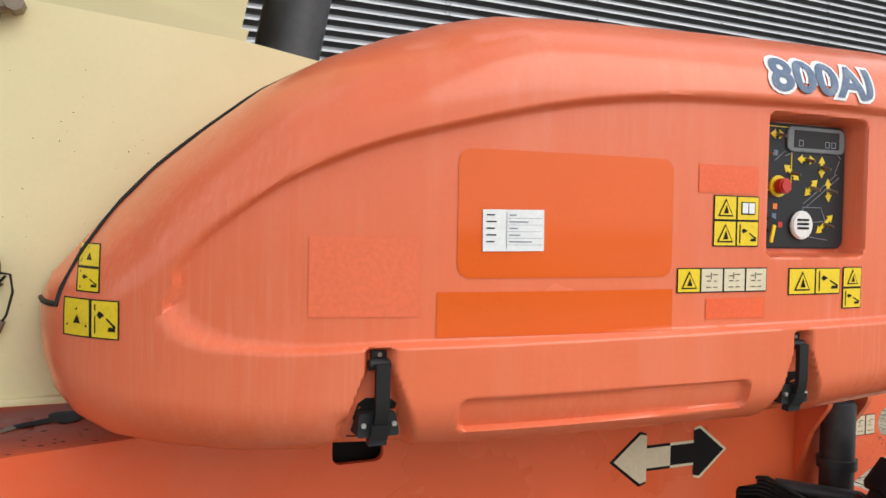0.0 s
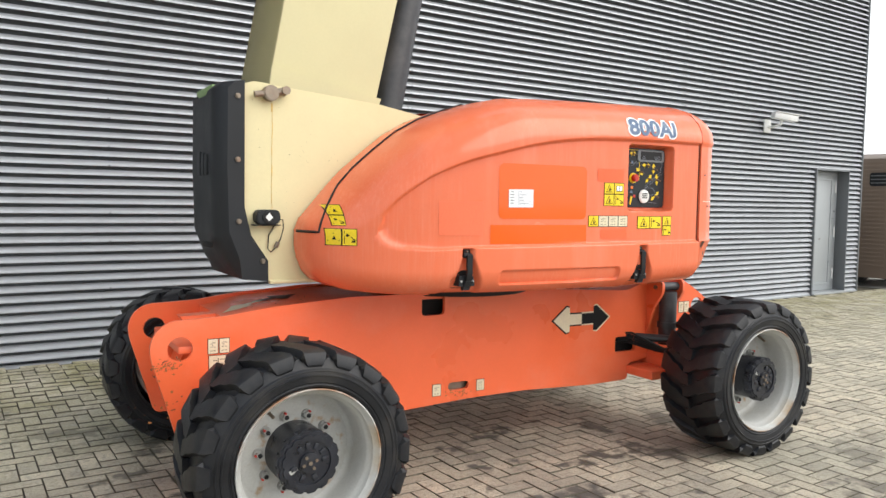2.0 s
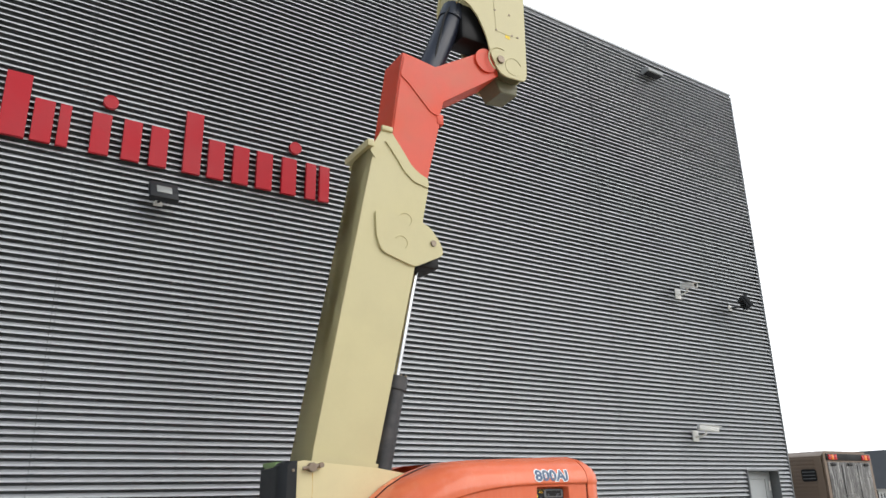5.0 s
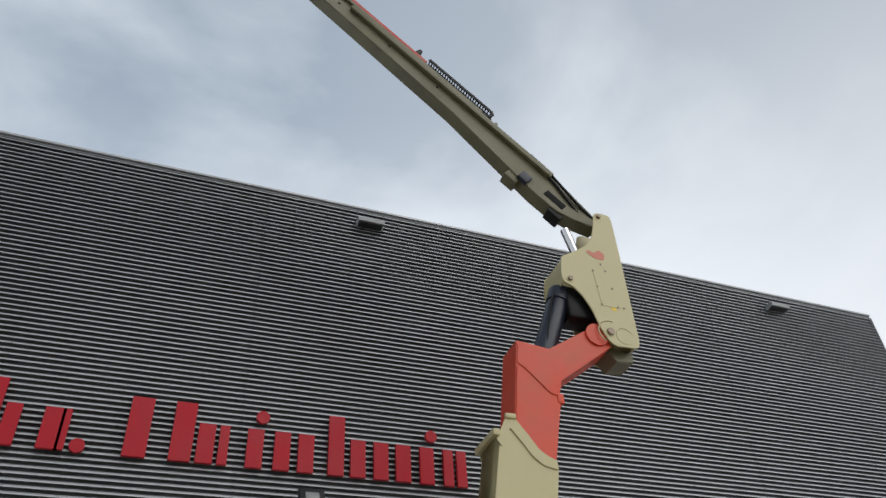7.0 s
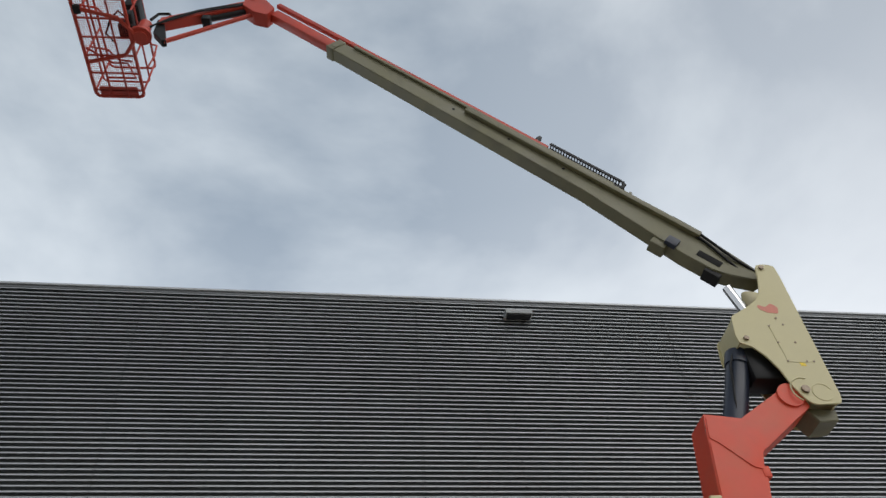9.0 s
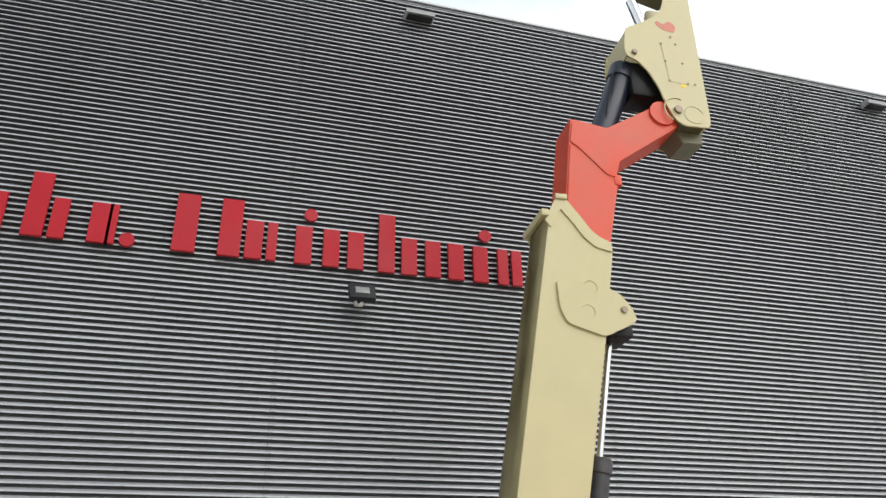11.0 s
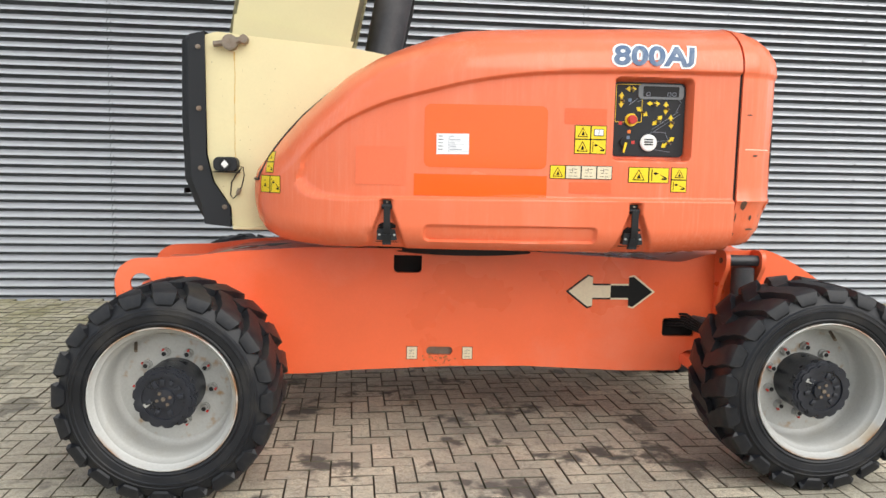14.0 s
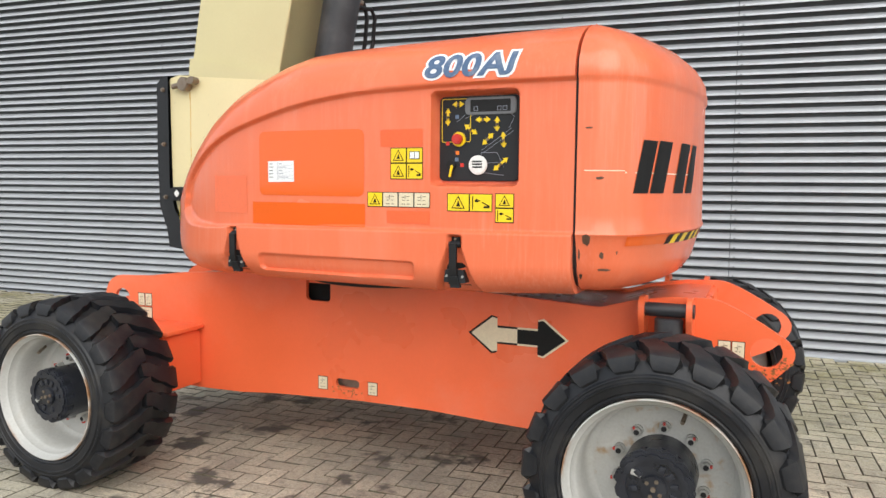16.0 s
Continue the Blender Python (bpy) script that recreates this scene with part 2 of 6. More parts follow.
NAVY_INK = mat("worn_navy_print", (0.065, 0.115, 0.21), 0.45, var=0.1, dirt=(0.24, 0.28, 0.34), dirt_amt=0.85, dirt_scale=22, bump=0.0)
PAPER = mat("white_paper_label", (0.82, 0.83, 0.84), 0.5, var=0.03, bump=0.02)
GREY_INK = mat("grey_pen_lines", (0.25, 0.27, 0.33), 0.6, bump=0.0)
RED_INK = mat("red_print", (0.55, 0.03, 0.02), 0.4, bump=0.0)
GREEN = mat("pale_green_cover", (0.22, 0.33, 0.13), 0.5, var=0.1)
# near-black that puts the shade inside openings into the colour
HOLE = mat("dark_inside", (0.008, 0.008, 0.008), 0.9, bump=0.0)
GLASS_LIT = mat("lamp_glass", (0.28, 0.29, 0.28), 0.12, var=0.05, bump=0.0)
BROWN = mat("bronze_brown_panel", (0.21, 0.155, 0.115), 0.42, 0.15, var=0.04, scale=0.8, bump=0.02)
SILVER_RAMP = mat("streaked_grey_ramp", (0.13, 0.125, 0.12), 0.22, 0.7, var=0.35, scale=1.2, dirt=(0.62, 0.61, 0.58), dirt_amt=0.95, dirt_scale=2.2, streak=1.0)
AMBER = mat("amber_lens", (0.85, 0.2, 0.02), 0.25, bump=0.0)
RED_LENS = mat("red_lens", (0.5, 0.02, 0.02), 0.2, bump=0.0)
ASPHALT = mat("pale_concrete_road", (0.40, 0.375, 0.33), 0.85, var=0.08, scale=0.4, fine=60, bump=0.2)
LEAF = mat("hedge_leaf", (0.06, 0.105, 0.025), 0.6, rand=0.35, bump=0.0)
ROOF_TILE = mat("dark_roof_tiles", (0.06, 0.065, 0.075), 0.6, var=0.15)
PLASTER = mat("white_plaster", (0.75, 0.74, 0.72), 0.8, var=0.04)


for m_, level in ((RUBBER, 0.38), (BLACK_PLASTIC, 0.25), (BLACK, 0.3), (INK, 0.15), (SIGN_RED, 0.3)):
    m_.node_tree.nodes["Principled BSDF"].inputs["Specular IOR Level"].default_value = level


def paving(name, rand):
    """Concrete pavers: grey-beige, stone to stone variation, moss towards the wall, oil and tyre stains, a darker wash
    round the lift.
    """
    m = mat(name, (0.505, 0.456, 0.342), 0.85, var=0.14, scale=0.7, fine=190, bump=0.5, rand=rand, grain=0.5)
    nd, ln = m.node_tree.nodes, m.node_tree.links
    b = nd["Principled BSDF"]
    base = b.inputs["Base Color"].links[0].from_socket
    geo = nd.new("ShaderNodeNewGeometry")
    sx = nd.new("ShaderNodeSeparateXYZ")
    ln.new(geo.outputs["Position"], sx.inputs["Vector"])

    def noisy(sc, det, lo, hi, ro=0.6):
        n = nd.new("ShaderNodeTexNoise")
        n.inputs["Scale"].default_value, n.inputs["Detail"].default_value, n.inputs["Roughness"].default_value = sc, det, ro
        ln.new(geo.outputs["Position"], n.inputs["Vector"])
        r = nd.new("ShaderNodeMapRange")
        r.inputs["From Min"].default_value, r.inputs["From Max"].default_value = lo, hi
        ln.new(n.outputs["Fac"], r.inputs["Value"])
        return r.outputs["Result"]

    def times(a, c):
        q = nd.new("ShaderNodeMath")
        q.operation = "MULTIPLY"
        ln.new(a, q.inputs[0])
        if isinstance(c, float):
            q.inputs[1].default_value = c
        else:
            ln.new(c, q.inputs[1])
        return q.outputs[0]

    def over(fac, col, below):
        mm = nd.new("ShaderNodeMix")
        mm.data_type = "RGBA"
        ln.new(fac, mm.inputs["Factor"])
        ln.new(below, mm.inputs["A"])
        mm.inputs["B"].default_value = (*col, 1)
        return mm.outputs["Result"]

    moss = nd.new("ShaderNodeMapRange")
    moss.inputs["From Min"].default_value, moss.inputs["From Max"].default_value = 3.2, 6.0
    ln.new(sx.outputs["Y"], moss.inputs["Value"])
    c = over(times(times(moss.outputs["Result"], noisy(2.2, 6, 0.36, 0.62)), 0.85), (0.27, 0.245, 0.085), base)
    c = over(times(noisy(0.8, 8, 0.5, 0.72, 0.7), 0.45), (0.15, 0.135, 0.11), c)
    c = over(times(noisy(5.5, 6, 0.55, 0.66, 0.75), 0.62), (0.12, 0.108, 0.092), c)
    c = over(times(noisy(14.0, 4, 0.58, 0.75, 0.6), 0.5), (0.52, 0.50, 0.44), c)
    c = over(times(noisy(38.0, 5, 0.50, 0.62, 0.75), 0.5), (0.17, 0.15, 0.115), c)
    c = over(times(noisy(75.0, 3, 0.54, 0.66, 0.6), 0.5), (0.62, 0.58, 0.50), c)
    near = nd.new("ShaderNodeVectorMath")
    near.operation = "DISTANCE"
    near.inputs[1].default_value = (0.5, 2.2, 0)
    ln.new(geo.outputs["Position"], near.inputs[0])
    near_lift = nd.new("ShaderNodeMapRange")
    near_lift.inputs["From Min"].default_value, near_lift.inputs["From Max"].default_value = 4.4, 1.2
    ln.new(near.outputs["Value"], near_lift.inputs["Value"])
    # oil stains close to the lift
    c = over(times(times(near_lift.outputs["Result"], noisy(2.6, 4, 0.56, 0.62)), 0.9), (0.03, 0.026, 0.024), c)
    # broad darker wash, strongest beneath the lift
    c = over(times(near_lift.outputs["Result"], noisy(1.2, 3, 0.35, 0.9)), (0.15, 0.135, 0.12), c)
    ln.new(c, b.inputs["Base Color"])
    return m


PAVER = paving("concrete_pavers", 0.19)
SAND = mat("dark_joint_sand", (0.12, 0.105, 0.075), 0.95, var=0.25, scale=2, fine=120, bump=0.2, dirt=(0.09, 0.10, 0.04), dirt_amt=0.6)


# ---------------------------------------------------------------- mesh helpers
def part(name, bm, material, parent=None, label="", smooth=35):
    me = bpy.data.meshes.new(name)
    bmesh.ops.recalc_face_normals(bm, faces=bm.faces[:])
    bm.to_mesh(me)
    bm.free()
    me.materials.append(material)
    if smooth:
        me.shade_smooth()
        me.set_sharp_from_angle(angle=radians(smooth))
    ob = new(name, me)
    if parent is not None:
        ob.parent = parent
    if label:
        ob["label"] = label
    return ob


def empty(name, m, parent=None):
    e = new(name)
    e.empty_display_size = 0.1
    e.matrix_basis = m
    if parent is not None:
        e.parent = parent
    return e


def box(lo, hi, bevel=0.0, bm=None, seg=2):
    bm = bm or bmesh.new()
    r = bmesh.ops.create_cube(bm, size=1.0)
    s = [h - l for l, h in zip(lo, hi)]
    c = [(h + l) / 2 for l, h in zip(lo, hi)]
    bmesh.ops.scale(bm, vec=s, verts=r["verts"])
    bmesh.ops.translate(bm, vec=c, verts=r["verts"])
    if bevel:
        es = list({e for v in r["verts"] for e in v.link_edges})
        bmesh.ops.bevel(bm, geom=es, offset=bevel, segments=seg, profile=0.5, affect="EDGES")
    return bm


def cyl(a, b, r, seg=24, r2=None, bm=None, bevel=0.0):
    bm = bm or bmesh.new()
    a, b = Vector(a), Vector(b)
    d = b - a
    m = Matrix.Translation((a + b) / 2) @ d.to_track_quat("Z", "Y").to_matrix().to_4x4()
    q = bmesh.ops.create_cone(bm, cap_ends=True, segments=seg, radius1=r, radius2=r if r2 is None else r2, depth=d.length, matrix=m)
    if bevel:
        es = [e for e in {e for v in q["verts"] for e in v.link_edges} if len(e.link_faces) == 2 and e.calc_face_angle() > 1.0]
        bmesh.ops.bevel(bm, geom=es, offset=bevel, segments=2, affect="EDGES")
    return bm


def tube(path, r, seg=8, bm=None, closed=False):
    """A round bar along a path."""
    bm = bm or bmesh.new()
    pts = [Vector(p) for p in path]
    n = len(pts)
    rings = []
    up = Vector((0.13, 0.31, 0.94)).normalized()
    for i, p in enumerate(pts):
        t = (pts[(i + 1) % n] - pts[i - 1]) if closed or 0 < i < n - 1 else (pts[1] - p if i == 0 else p - pts[i - 1])
        t.normalize()
        s = t.cross(up)
        if s.length < 1e-3:
            s = t.cross(Vector((1, 0, 0)))
        s.normalize()
        u = s.cross(t)
        rings.append([bm.verts.new(p + r * (math.cos(2 * math.pi * k / seg) * s + math.sin(2 * math.pi * k / seg) * u)) for k in range(seg)])
    for i in range(n if closed else n - 1):
        a, b = rings[i], rings[(i + 1) % n]
        for k in range(seg):
            bm.faces.new((a[k], a[(k + 1) % seg], b[(k + 1) % seg], b[k]))
    if not closed:
        bm.faces.new(rings[0][::-1])
        bm.faces.new(rings[-1])
    return bm


def prism(pts, y0, y1, holes=(), bevel=0.0, bm=None):
    """A plate: an outline in x and z, with holes through it, from y0 to y1."""
    bm = bm or bmesh.new()
    if not holes:
        f = bm.faces.new([bm.verts.new((x, y0, z)) for x, z in pts])
        faces = [f]
    else:
        edges = []
        for loop in (pts, *holes):
            vs = [bm.verts.new((x, y0, z)) for x, z in loop]
            edges += [bm.edges.new((vs[i], vs[(i + 1) % len(vs)])) for i in range(len(vs))]
        faces = [g for g in bmesh.ops.triangle_fill(bm, use_beauty=True, edges=edges)["geom"] if isinstance(g, bmesh.types.BMFace)]
    old = {v for f in faces for v in f.verts}
    ex = bmesh.ops.extrude_face_region(bm, geom=faces, use_keep_orig=True)["geom"]
    nv = [g for g in ex if isinstance(g, bmesh.types.BMVert)]
    bmesh.ops.translate(bm, vec=(0, y1 - y0, 0), verts=nv)
    if bevel and not holes:
        es = [e for e in {e for v in (*old, *nv) for e in v.link_edges} if len(e.link_faces) == 2 and e.calc_face_angle() > 1.2 and abs(e.verts[0].co.y - e.verts[1].co.y) < 1e-6]
        bmesh.ops.bevel(bm, geom=es, offset=bevel, segments=2, affect="EDGES")
    return bm


def ring_pts(cx, cz, r, n=20, rz=None):
    rz = rz or r
    return [(cx + r * math.cos(2 * math.pi * k / n), cz + rz * math.sin(2 * math.pi * k / n)) for k in range(n)]


def round_rect(x0, z0, x1, z1, r, n=5):
    out = []
    for cx, cz, a in ((x1 - r, z1 - r, 0), (x0 + r, z1 - r, 90), (x0 + r, z0 + r, 180), (x1 - r, z0 + r, 270)):
        out += [(cx + r * math.cos(radians(a + 90 * k / n)), cz + r * math.sin(radians(a + 90 * k / n))) for k in range(n + 1)]
    return out


def rounded(pts, r, n=4):
    """An outline with its corners rounded by r."""
    out, q = [], [Vector(p) for p in pts]
    for i, p in enumerate(q):
        a, b = q[i - 1] - p, q[(i + 1) % len(q)] - p
        k = min(r, a.length * 0.45, b.length * 0.45)
        p0, p1 = p + a.normalized() * k, p + b.normalized() * k
        for j in range(n + 1):
            t = j / n
            out.append(tuple(p0 * (1 - t) ** 2 + p * 2 * t * (1 - t) + p1 * t * t))
    return out


def lathe(profile, seg=48, bm=None, c=(0, 0, 0), caps=True):
    """Turns (radius, y) round the y axis."""
    bm = bm or bmesh.new()
    rings = []
    for r, y in profile:
        rings.append([bm.verts.new((c[0] + r * math.cos(2 * math.pi * k / seg), c[1] + y, c[2] + r * math.sin(2 * math.pi * k / seg))) for k in range(seg)])
    for a, b in zip(rings, rings[1:]):
        for k in range(seg):
            bm.faces.new((a[k], a[(k + 1) % seg], b[(k + 1) % seg], b[k]))
    for ring in (rings[0], rings[-1]) if caps else ():
        if profile[rings.index(ring)][0] > 1e-4:
            bm.faces.new(ring)
    return bm


def text_bm(body, size, m, depth=0.002, shear=0.0, bold=0.0, width=None, space=1.0):
    """Letters of the built-in font as a mesh; width: stretched to that many metres."""
    cu = bpy.data.curves.new("lettering", "FONT")
    cu.body, cu.size, cu.extrude, cu.shear, cu.offset, cu.space_character = body, size, depth, shear, bold, space
    cu.resolution_u = 4
    ob = bpy.data.objects.new("lettering", cu)
    scene.collection.objects.link(ob)
    bpy.context.view_layer.update()
    me = bpy.data.meshes.new_from_object(ob.evaluated_get(bpy.context.evaluated_depsgraph_get()))
    bpy.data.objects.remove(ob)
    bm = bmesh.new()
    bm.from_mesh(me)
    bpy.data.meshes.remove(me)
    if width:
        xs = [v.co.x for v in bm.verts]
        x0, k = min(xs), width / (max(xs) - min(xs))
        for v in bm.verts:
            v.co.x = (v.co.x - x0) * k
    bmesh.ops.transform(bm, matrix=m, verts=bm.verts[:])
    return bm


FACE = Matrix(((1, 0, 0, 0), (0, 0, -1, 0), (0, 1, 0, 0), (0, 0, 0, 1)))  # lettering that faces -y


def lerp_table(table):
    xs, ys = [p[0] for p in table], [p[1] for p in table]
    return lambda x: float(np.interp(x, xs, ys))


def curve_table(table):
    """As lerp_table, but with a smooth slope through the points."""
    xs, ys = np.array([p[0] for p in table]), np.array([p[1] for p in table])
    m = np.gradient(ys, xs)

    def at(x):
        x = min(max(x, xs[0]), xs[-1])
        i = min(len(xs) - 2, max(0, int(np.searchsorted(xs, x)) - 1))
        h = xs[i + 1] - xs[i]
        t = (x - xs[i]) / h
        return float((2 * t ** 3 - 3 * t * t + 1) * ys[i] + (t ** 3 - 2 * t * t + t) * h * m[i] + (3 * t * t - 2 * t ** 3) * ys[i + 1] + (t ** 3 - t * t) * h * m[i + 1])

    return at


def smooth_step(t):
    t = min(1.0, max(0.0, t))
    return t * t * (3 - 2 * t)


# ---------------------------------------------------------------- the hall
WY, EAST, WEST, TOP, BACK = 6.49, 13.17, -26.0, 11.86, 30.0
D0, D1, DZ = 11.58, 12.68, 2.30        # door opening
PITCH = 0.0893                          # one rib of the cladding

bm = bmesh.new()
for lo, hi in (((WEST, WY + 0.085, 0), (D0, WY + 0.3, TOP - 0.1)), ((D0, WY + 0.085, DZ), (D1, WY + 0.3, TOP - 0.1)), ((D1, WY + 0.085, 0), (EAST, WY + 0.3, TOP - 0.1))):
    box(lo, hi, bm=bm)
wall_front = tagged(part("wall_south", bm, RIB_SHADE, smooth=0), "tall hall wall clad in silver-grey ribbed sheet metal", "wall", kind="structure")
tagged(part("wall_east", box((EAST - 0.25, WY + 0.3, 0), (EAST, BACK, TOP - 0.1)), WALL, smooth=0), "grey sheet metal side wall of the hall", "wall", kind="structure")
tagged(part("wall_west", box((WEST, WY + 0.3, 0), (WEST + 0.25, BACK, TOP - 0.1)), WALL, smooth=0), "grey sheet metal side wall of the hall", "wall", kind="structure")
tagged(part("wall_north", box((WEST + 0.25, BACK - 0.25, 0), (EAST - 0.25, BACK, TOP - 0.1)), WALL, smooth=0), "grey sheet metal rear wall of the hall", "wall", kind="structure")
tagged(part("roof", box((WEST, WY + 0.02, TOP - 0.1), (EAST, BACK, TOP - 0.02)), TRIM, smooth=0), "flat dark roof of the hall", "roof", kind="structure")


def rib_sheet(width, z0, z1):
    """A sheet of horizontal ribs: each leans back upwards from a narrow nose, with a short return over an open joint,
    backed dark for shade.
    """
    bm = bmesh.new()
    z = z0
    while z + 0.07 < z1:
        prof = ((z + 0.007, 0.013), (z + 0.001, 0.003), (z, 0.0), (z + 0.0165, 0.0012), (z + 0.0180, 0.005), (z + 0.0205, 0.0062), (z + 0.0545, 0.050), (z + 0.055, 0.072))
        a = [bm.verts.new((0, y, q)) for q, y in prof]
        b = [bm.verts.new((width, y, q)) for q, y in prof]
        for i in range(len(prof) - 1):
            bm.faces.new((a[i], b[i], b[i + 1], a[i + 1]))
        z += PITCH
    return bm


SHEET_W, X_SEAM = 4.93, -2.02
first = None
k = math.floor((WEST - X_SEAM) / SHEET_W) + 1
while X_SEAM + k * SHEET_W < D0 - 0.02:
    x = X_SEAM + k * SHEET_W
    w = min(SHEET_W, D0 - x)
    if first is None or w < SHEET_W - 0.01:
        ob = part("sheet", rib_sheet(w - 0.005, 0.1 - PITCH, TOP - 0.03), WALL, wall_front, smooth=0)
        if first is None:
            first = ob
    else:
        ob = new("sheet", first.data)
        ob.parent = wall_front
    ob.location = (x, WY, 0)
    last_x = x + w
    k += 1
if last_x < D0 - 0.02:
    part("sheet", rib_sheet(D0 - last_x - 0.005, 0.1 - PITCH, TOP - 0.03), WALL, wall_front, smooth=0).location = (last_x, WY, 0)
z_door = 0.1 + math.ceil((DZ - 0.1) / PITCH) * PITCH
part("sheet", rib_sheet(D1 - D0, z_door, TOP - 0.03), WALL, wall_front, smooth=0).location = (D0, WY, 0)
part("sheet", rib_sheet(EAST - D1 - 0.02, 0.1 - PITCH, TOP - 0.03), WALL, wall_front, smooth=0).location = (D1, WY, 0)

# fixing screws in columns
bm = bmesh.new()
rng = random.Random(3)
for k in range(-3, 3):
    for third in (0, 1, 2):
        x = X_SEAM + k * SHEET_W + (0.035 if third == 0 else third * SHEET_W / 3)
        if x > D0 - 0.05 or x < -13:
            continue
        for n in range(0, 130):
            if third and (n % 5 not in (0, 2) or rng.random() < 0.1):
                continue
            z = 0.1 + n * PITCH + 0.006
            u = x + rng.uniform(-0.006, 0.006)
            cyl((u, WY + 0.004, z), (u, WY - 0.007, z), 0.0075, 6, bm=bm)
tagged(part("screws", bm, TRIM, wall_front, smooth=0), kind="stuff")
tagged(part("base_trim", box((WEST, WY - 0.012, -0.01), (D0, WY + 0.10, 0.018), 0.004), DOOR), "grey sheet metal skirting at the foot of the wall", "trim", kind="structure")
tagged(part("base_trim", box((D1, WY - 0.012, -0.01), (EAST, WY + 0.10, 0.018), 0.004), DOOR), "grey sheet metal skirting at the foot of the wall", "trim", kind="structure")
tagged(part("roof_edge_trim", box((WEST, WY - 0.012, TOP - 0.045), (EAST + 0.02, WY + 0.02, TOP), 0.006), WALL), "grey folded metal roof edge", "trim", kind="structure")
tagged(part("corner_trim", box((EAST - 0.018, WY - 0.01, 0.0), (EAST + 0.02, WY + 0.12, TOP - 0.1), 0.004), TRIM), "dark grey corner trim", "trim", kind="structure")

# door in its recess
bm = bmesh.new()
box((D0 - 0.03, WY - 0.03, 0), (D0, WY + 0.3, DZ + 0.03), bm=bm)
box((D1, WY - 0.02, 0), (D1 + 0.02, WY + 0.3, DZ + 0.03), bm=bm)
box((D0, WY - 0.03, DZ), (D1, WY + 0.3, DZ + 0.03), bm=bm)
tagged(part("door_frame", bm, TRIM, smooth=0), "dark grey metal door reveal", "door frame", kind="structure")
door = tagged(part("door_1", box((D0 + 0.005, WY + 0.2, 0.04), (D1 - 0.005, WY + 0.26, DZ - 0.005), 0.004), DOOR), "closed grey steel door set back in the ribbed wall", "door", kind="structure")
for lo, hi in (((D0 + 0.06, 0.16), (D1 - 0.2, 2.16)),):
    fr = round_rect(lo[0], lo[1], hi[0], hi[1], 0.01, 2)
    inner = round_rect(lo[0] + 0.025, lo[1] + 0.025, hi[0] - 0.025, hi[1] - 0.025, 0.01, 2)
    part("panel_moulding", prism(fr, WY + 0.186, WY + 0.201, [inner]), DOOR, door, smooth=0)
for z in (0.35, 1.15, 2.0):
    part("hinge", cyl((D1 - 0.075, WY + 0.19, z - 0.1), (D1 - 0.075, WY + 0.19, z + 0.1), 0.014, 10), WHITE, door)
part("lock", cyl((D0 + 0.55, WY + 0.2, 1.02), (D0 + 0.55, WY + 0.19, 1.02), 0.012, 10), STEEL, door)
tagged(part("door_sill", box((D0, WY - 0.06, 0.0), (D1, WY + 0.27, 0.035), 0.005), DOOR), "grey metal door sill", "door sill", kind="structure")

# ---------------------------------------------------------------- things on the wall


def floodlight(x, z, out, yaw, label):
    f = empty("floodlight", pose(x, WY, z))
    tagged(f, label, "floodlight")
    part("bracket", tube([(0, 0.0, -0.02), (0, -out * 0.6, -0.05), (0, -out, -0.02)], 0.018), BLACK, f)
    part("wall_plate", box((-0.06, -0.03, -0.08), (0.06, 0.0, 0.04), 0.004), WHITE, f)
    head = empty("head", pose(0, -out, 0.03, -28, 0, yaw), f)
    part("housing", box((-0.19, -0.03, -0.15), (0.19, 0.06, 0.16), 0.02), BLACK_PLASTIC, head)
    part("glass", box((-0.10, -0.036, -0.06), (0.10, -0.031, 0.07), 0.002), GLASS_LIT, head)
    bm = bmesh.new()
    for i in range(7):
        box((-0.17 + i * 0.054, 0.055, -0.12), (-0.158 + i * 0.054, 0.10, 0.13), bm=bm)
    part("cooling_fins", bm, BLACK_PLASTIC, head)
    return f


floodlight(-0.92, 5.86, 0.30, 0, "black floodlight on a bracket under the red sign")
floodlight(11.80, 5.9, 0.45, 50, "black floodlight on a bracket near the corner of the hall")


def camera_housing(x, z, yaw, tilt, label):
    f = tagged(empty("security_camera", pose(x, WY, z)), label, "security camera")
    part("wall_plate", box((-0.09, -0.03, -0.12), (0.09, 0.0, 0.10), 0.01), WHITE, f)
    part("arm", tube([(0, -0.02, -0.03), (0.02, -0.12, -0.03), (0.03, -0.24, 0.0), (0.03, -0.26, 0.08)], 0.022, 10), WHITE, f)
    h = empty("housing", pose(0.03, -0.26, 0.13, tilt, 0, yaw), f)
    part("body", box((-0.07, -0.26, -0.055), (0.07, 0.16, 0.05), 0.015), WHITE, h)
    part("sunshield", box((-0.085, -0.31, 0.052), (0.085, 0.14, 0.064), 0.004), WHITE, h)
    part("lens_window", cyl((0, -0.258, 0), (0, -0.265, 0), 0.042, 18), BLACK, h)
    return f


camera_housing(10.0, 5.98, -12, 12, "white security camera on a wall arm")
camera_housing(10.0, 2.99, 62, 8, "white security camera under a sunshield on a wall arm")


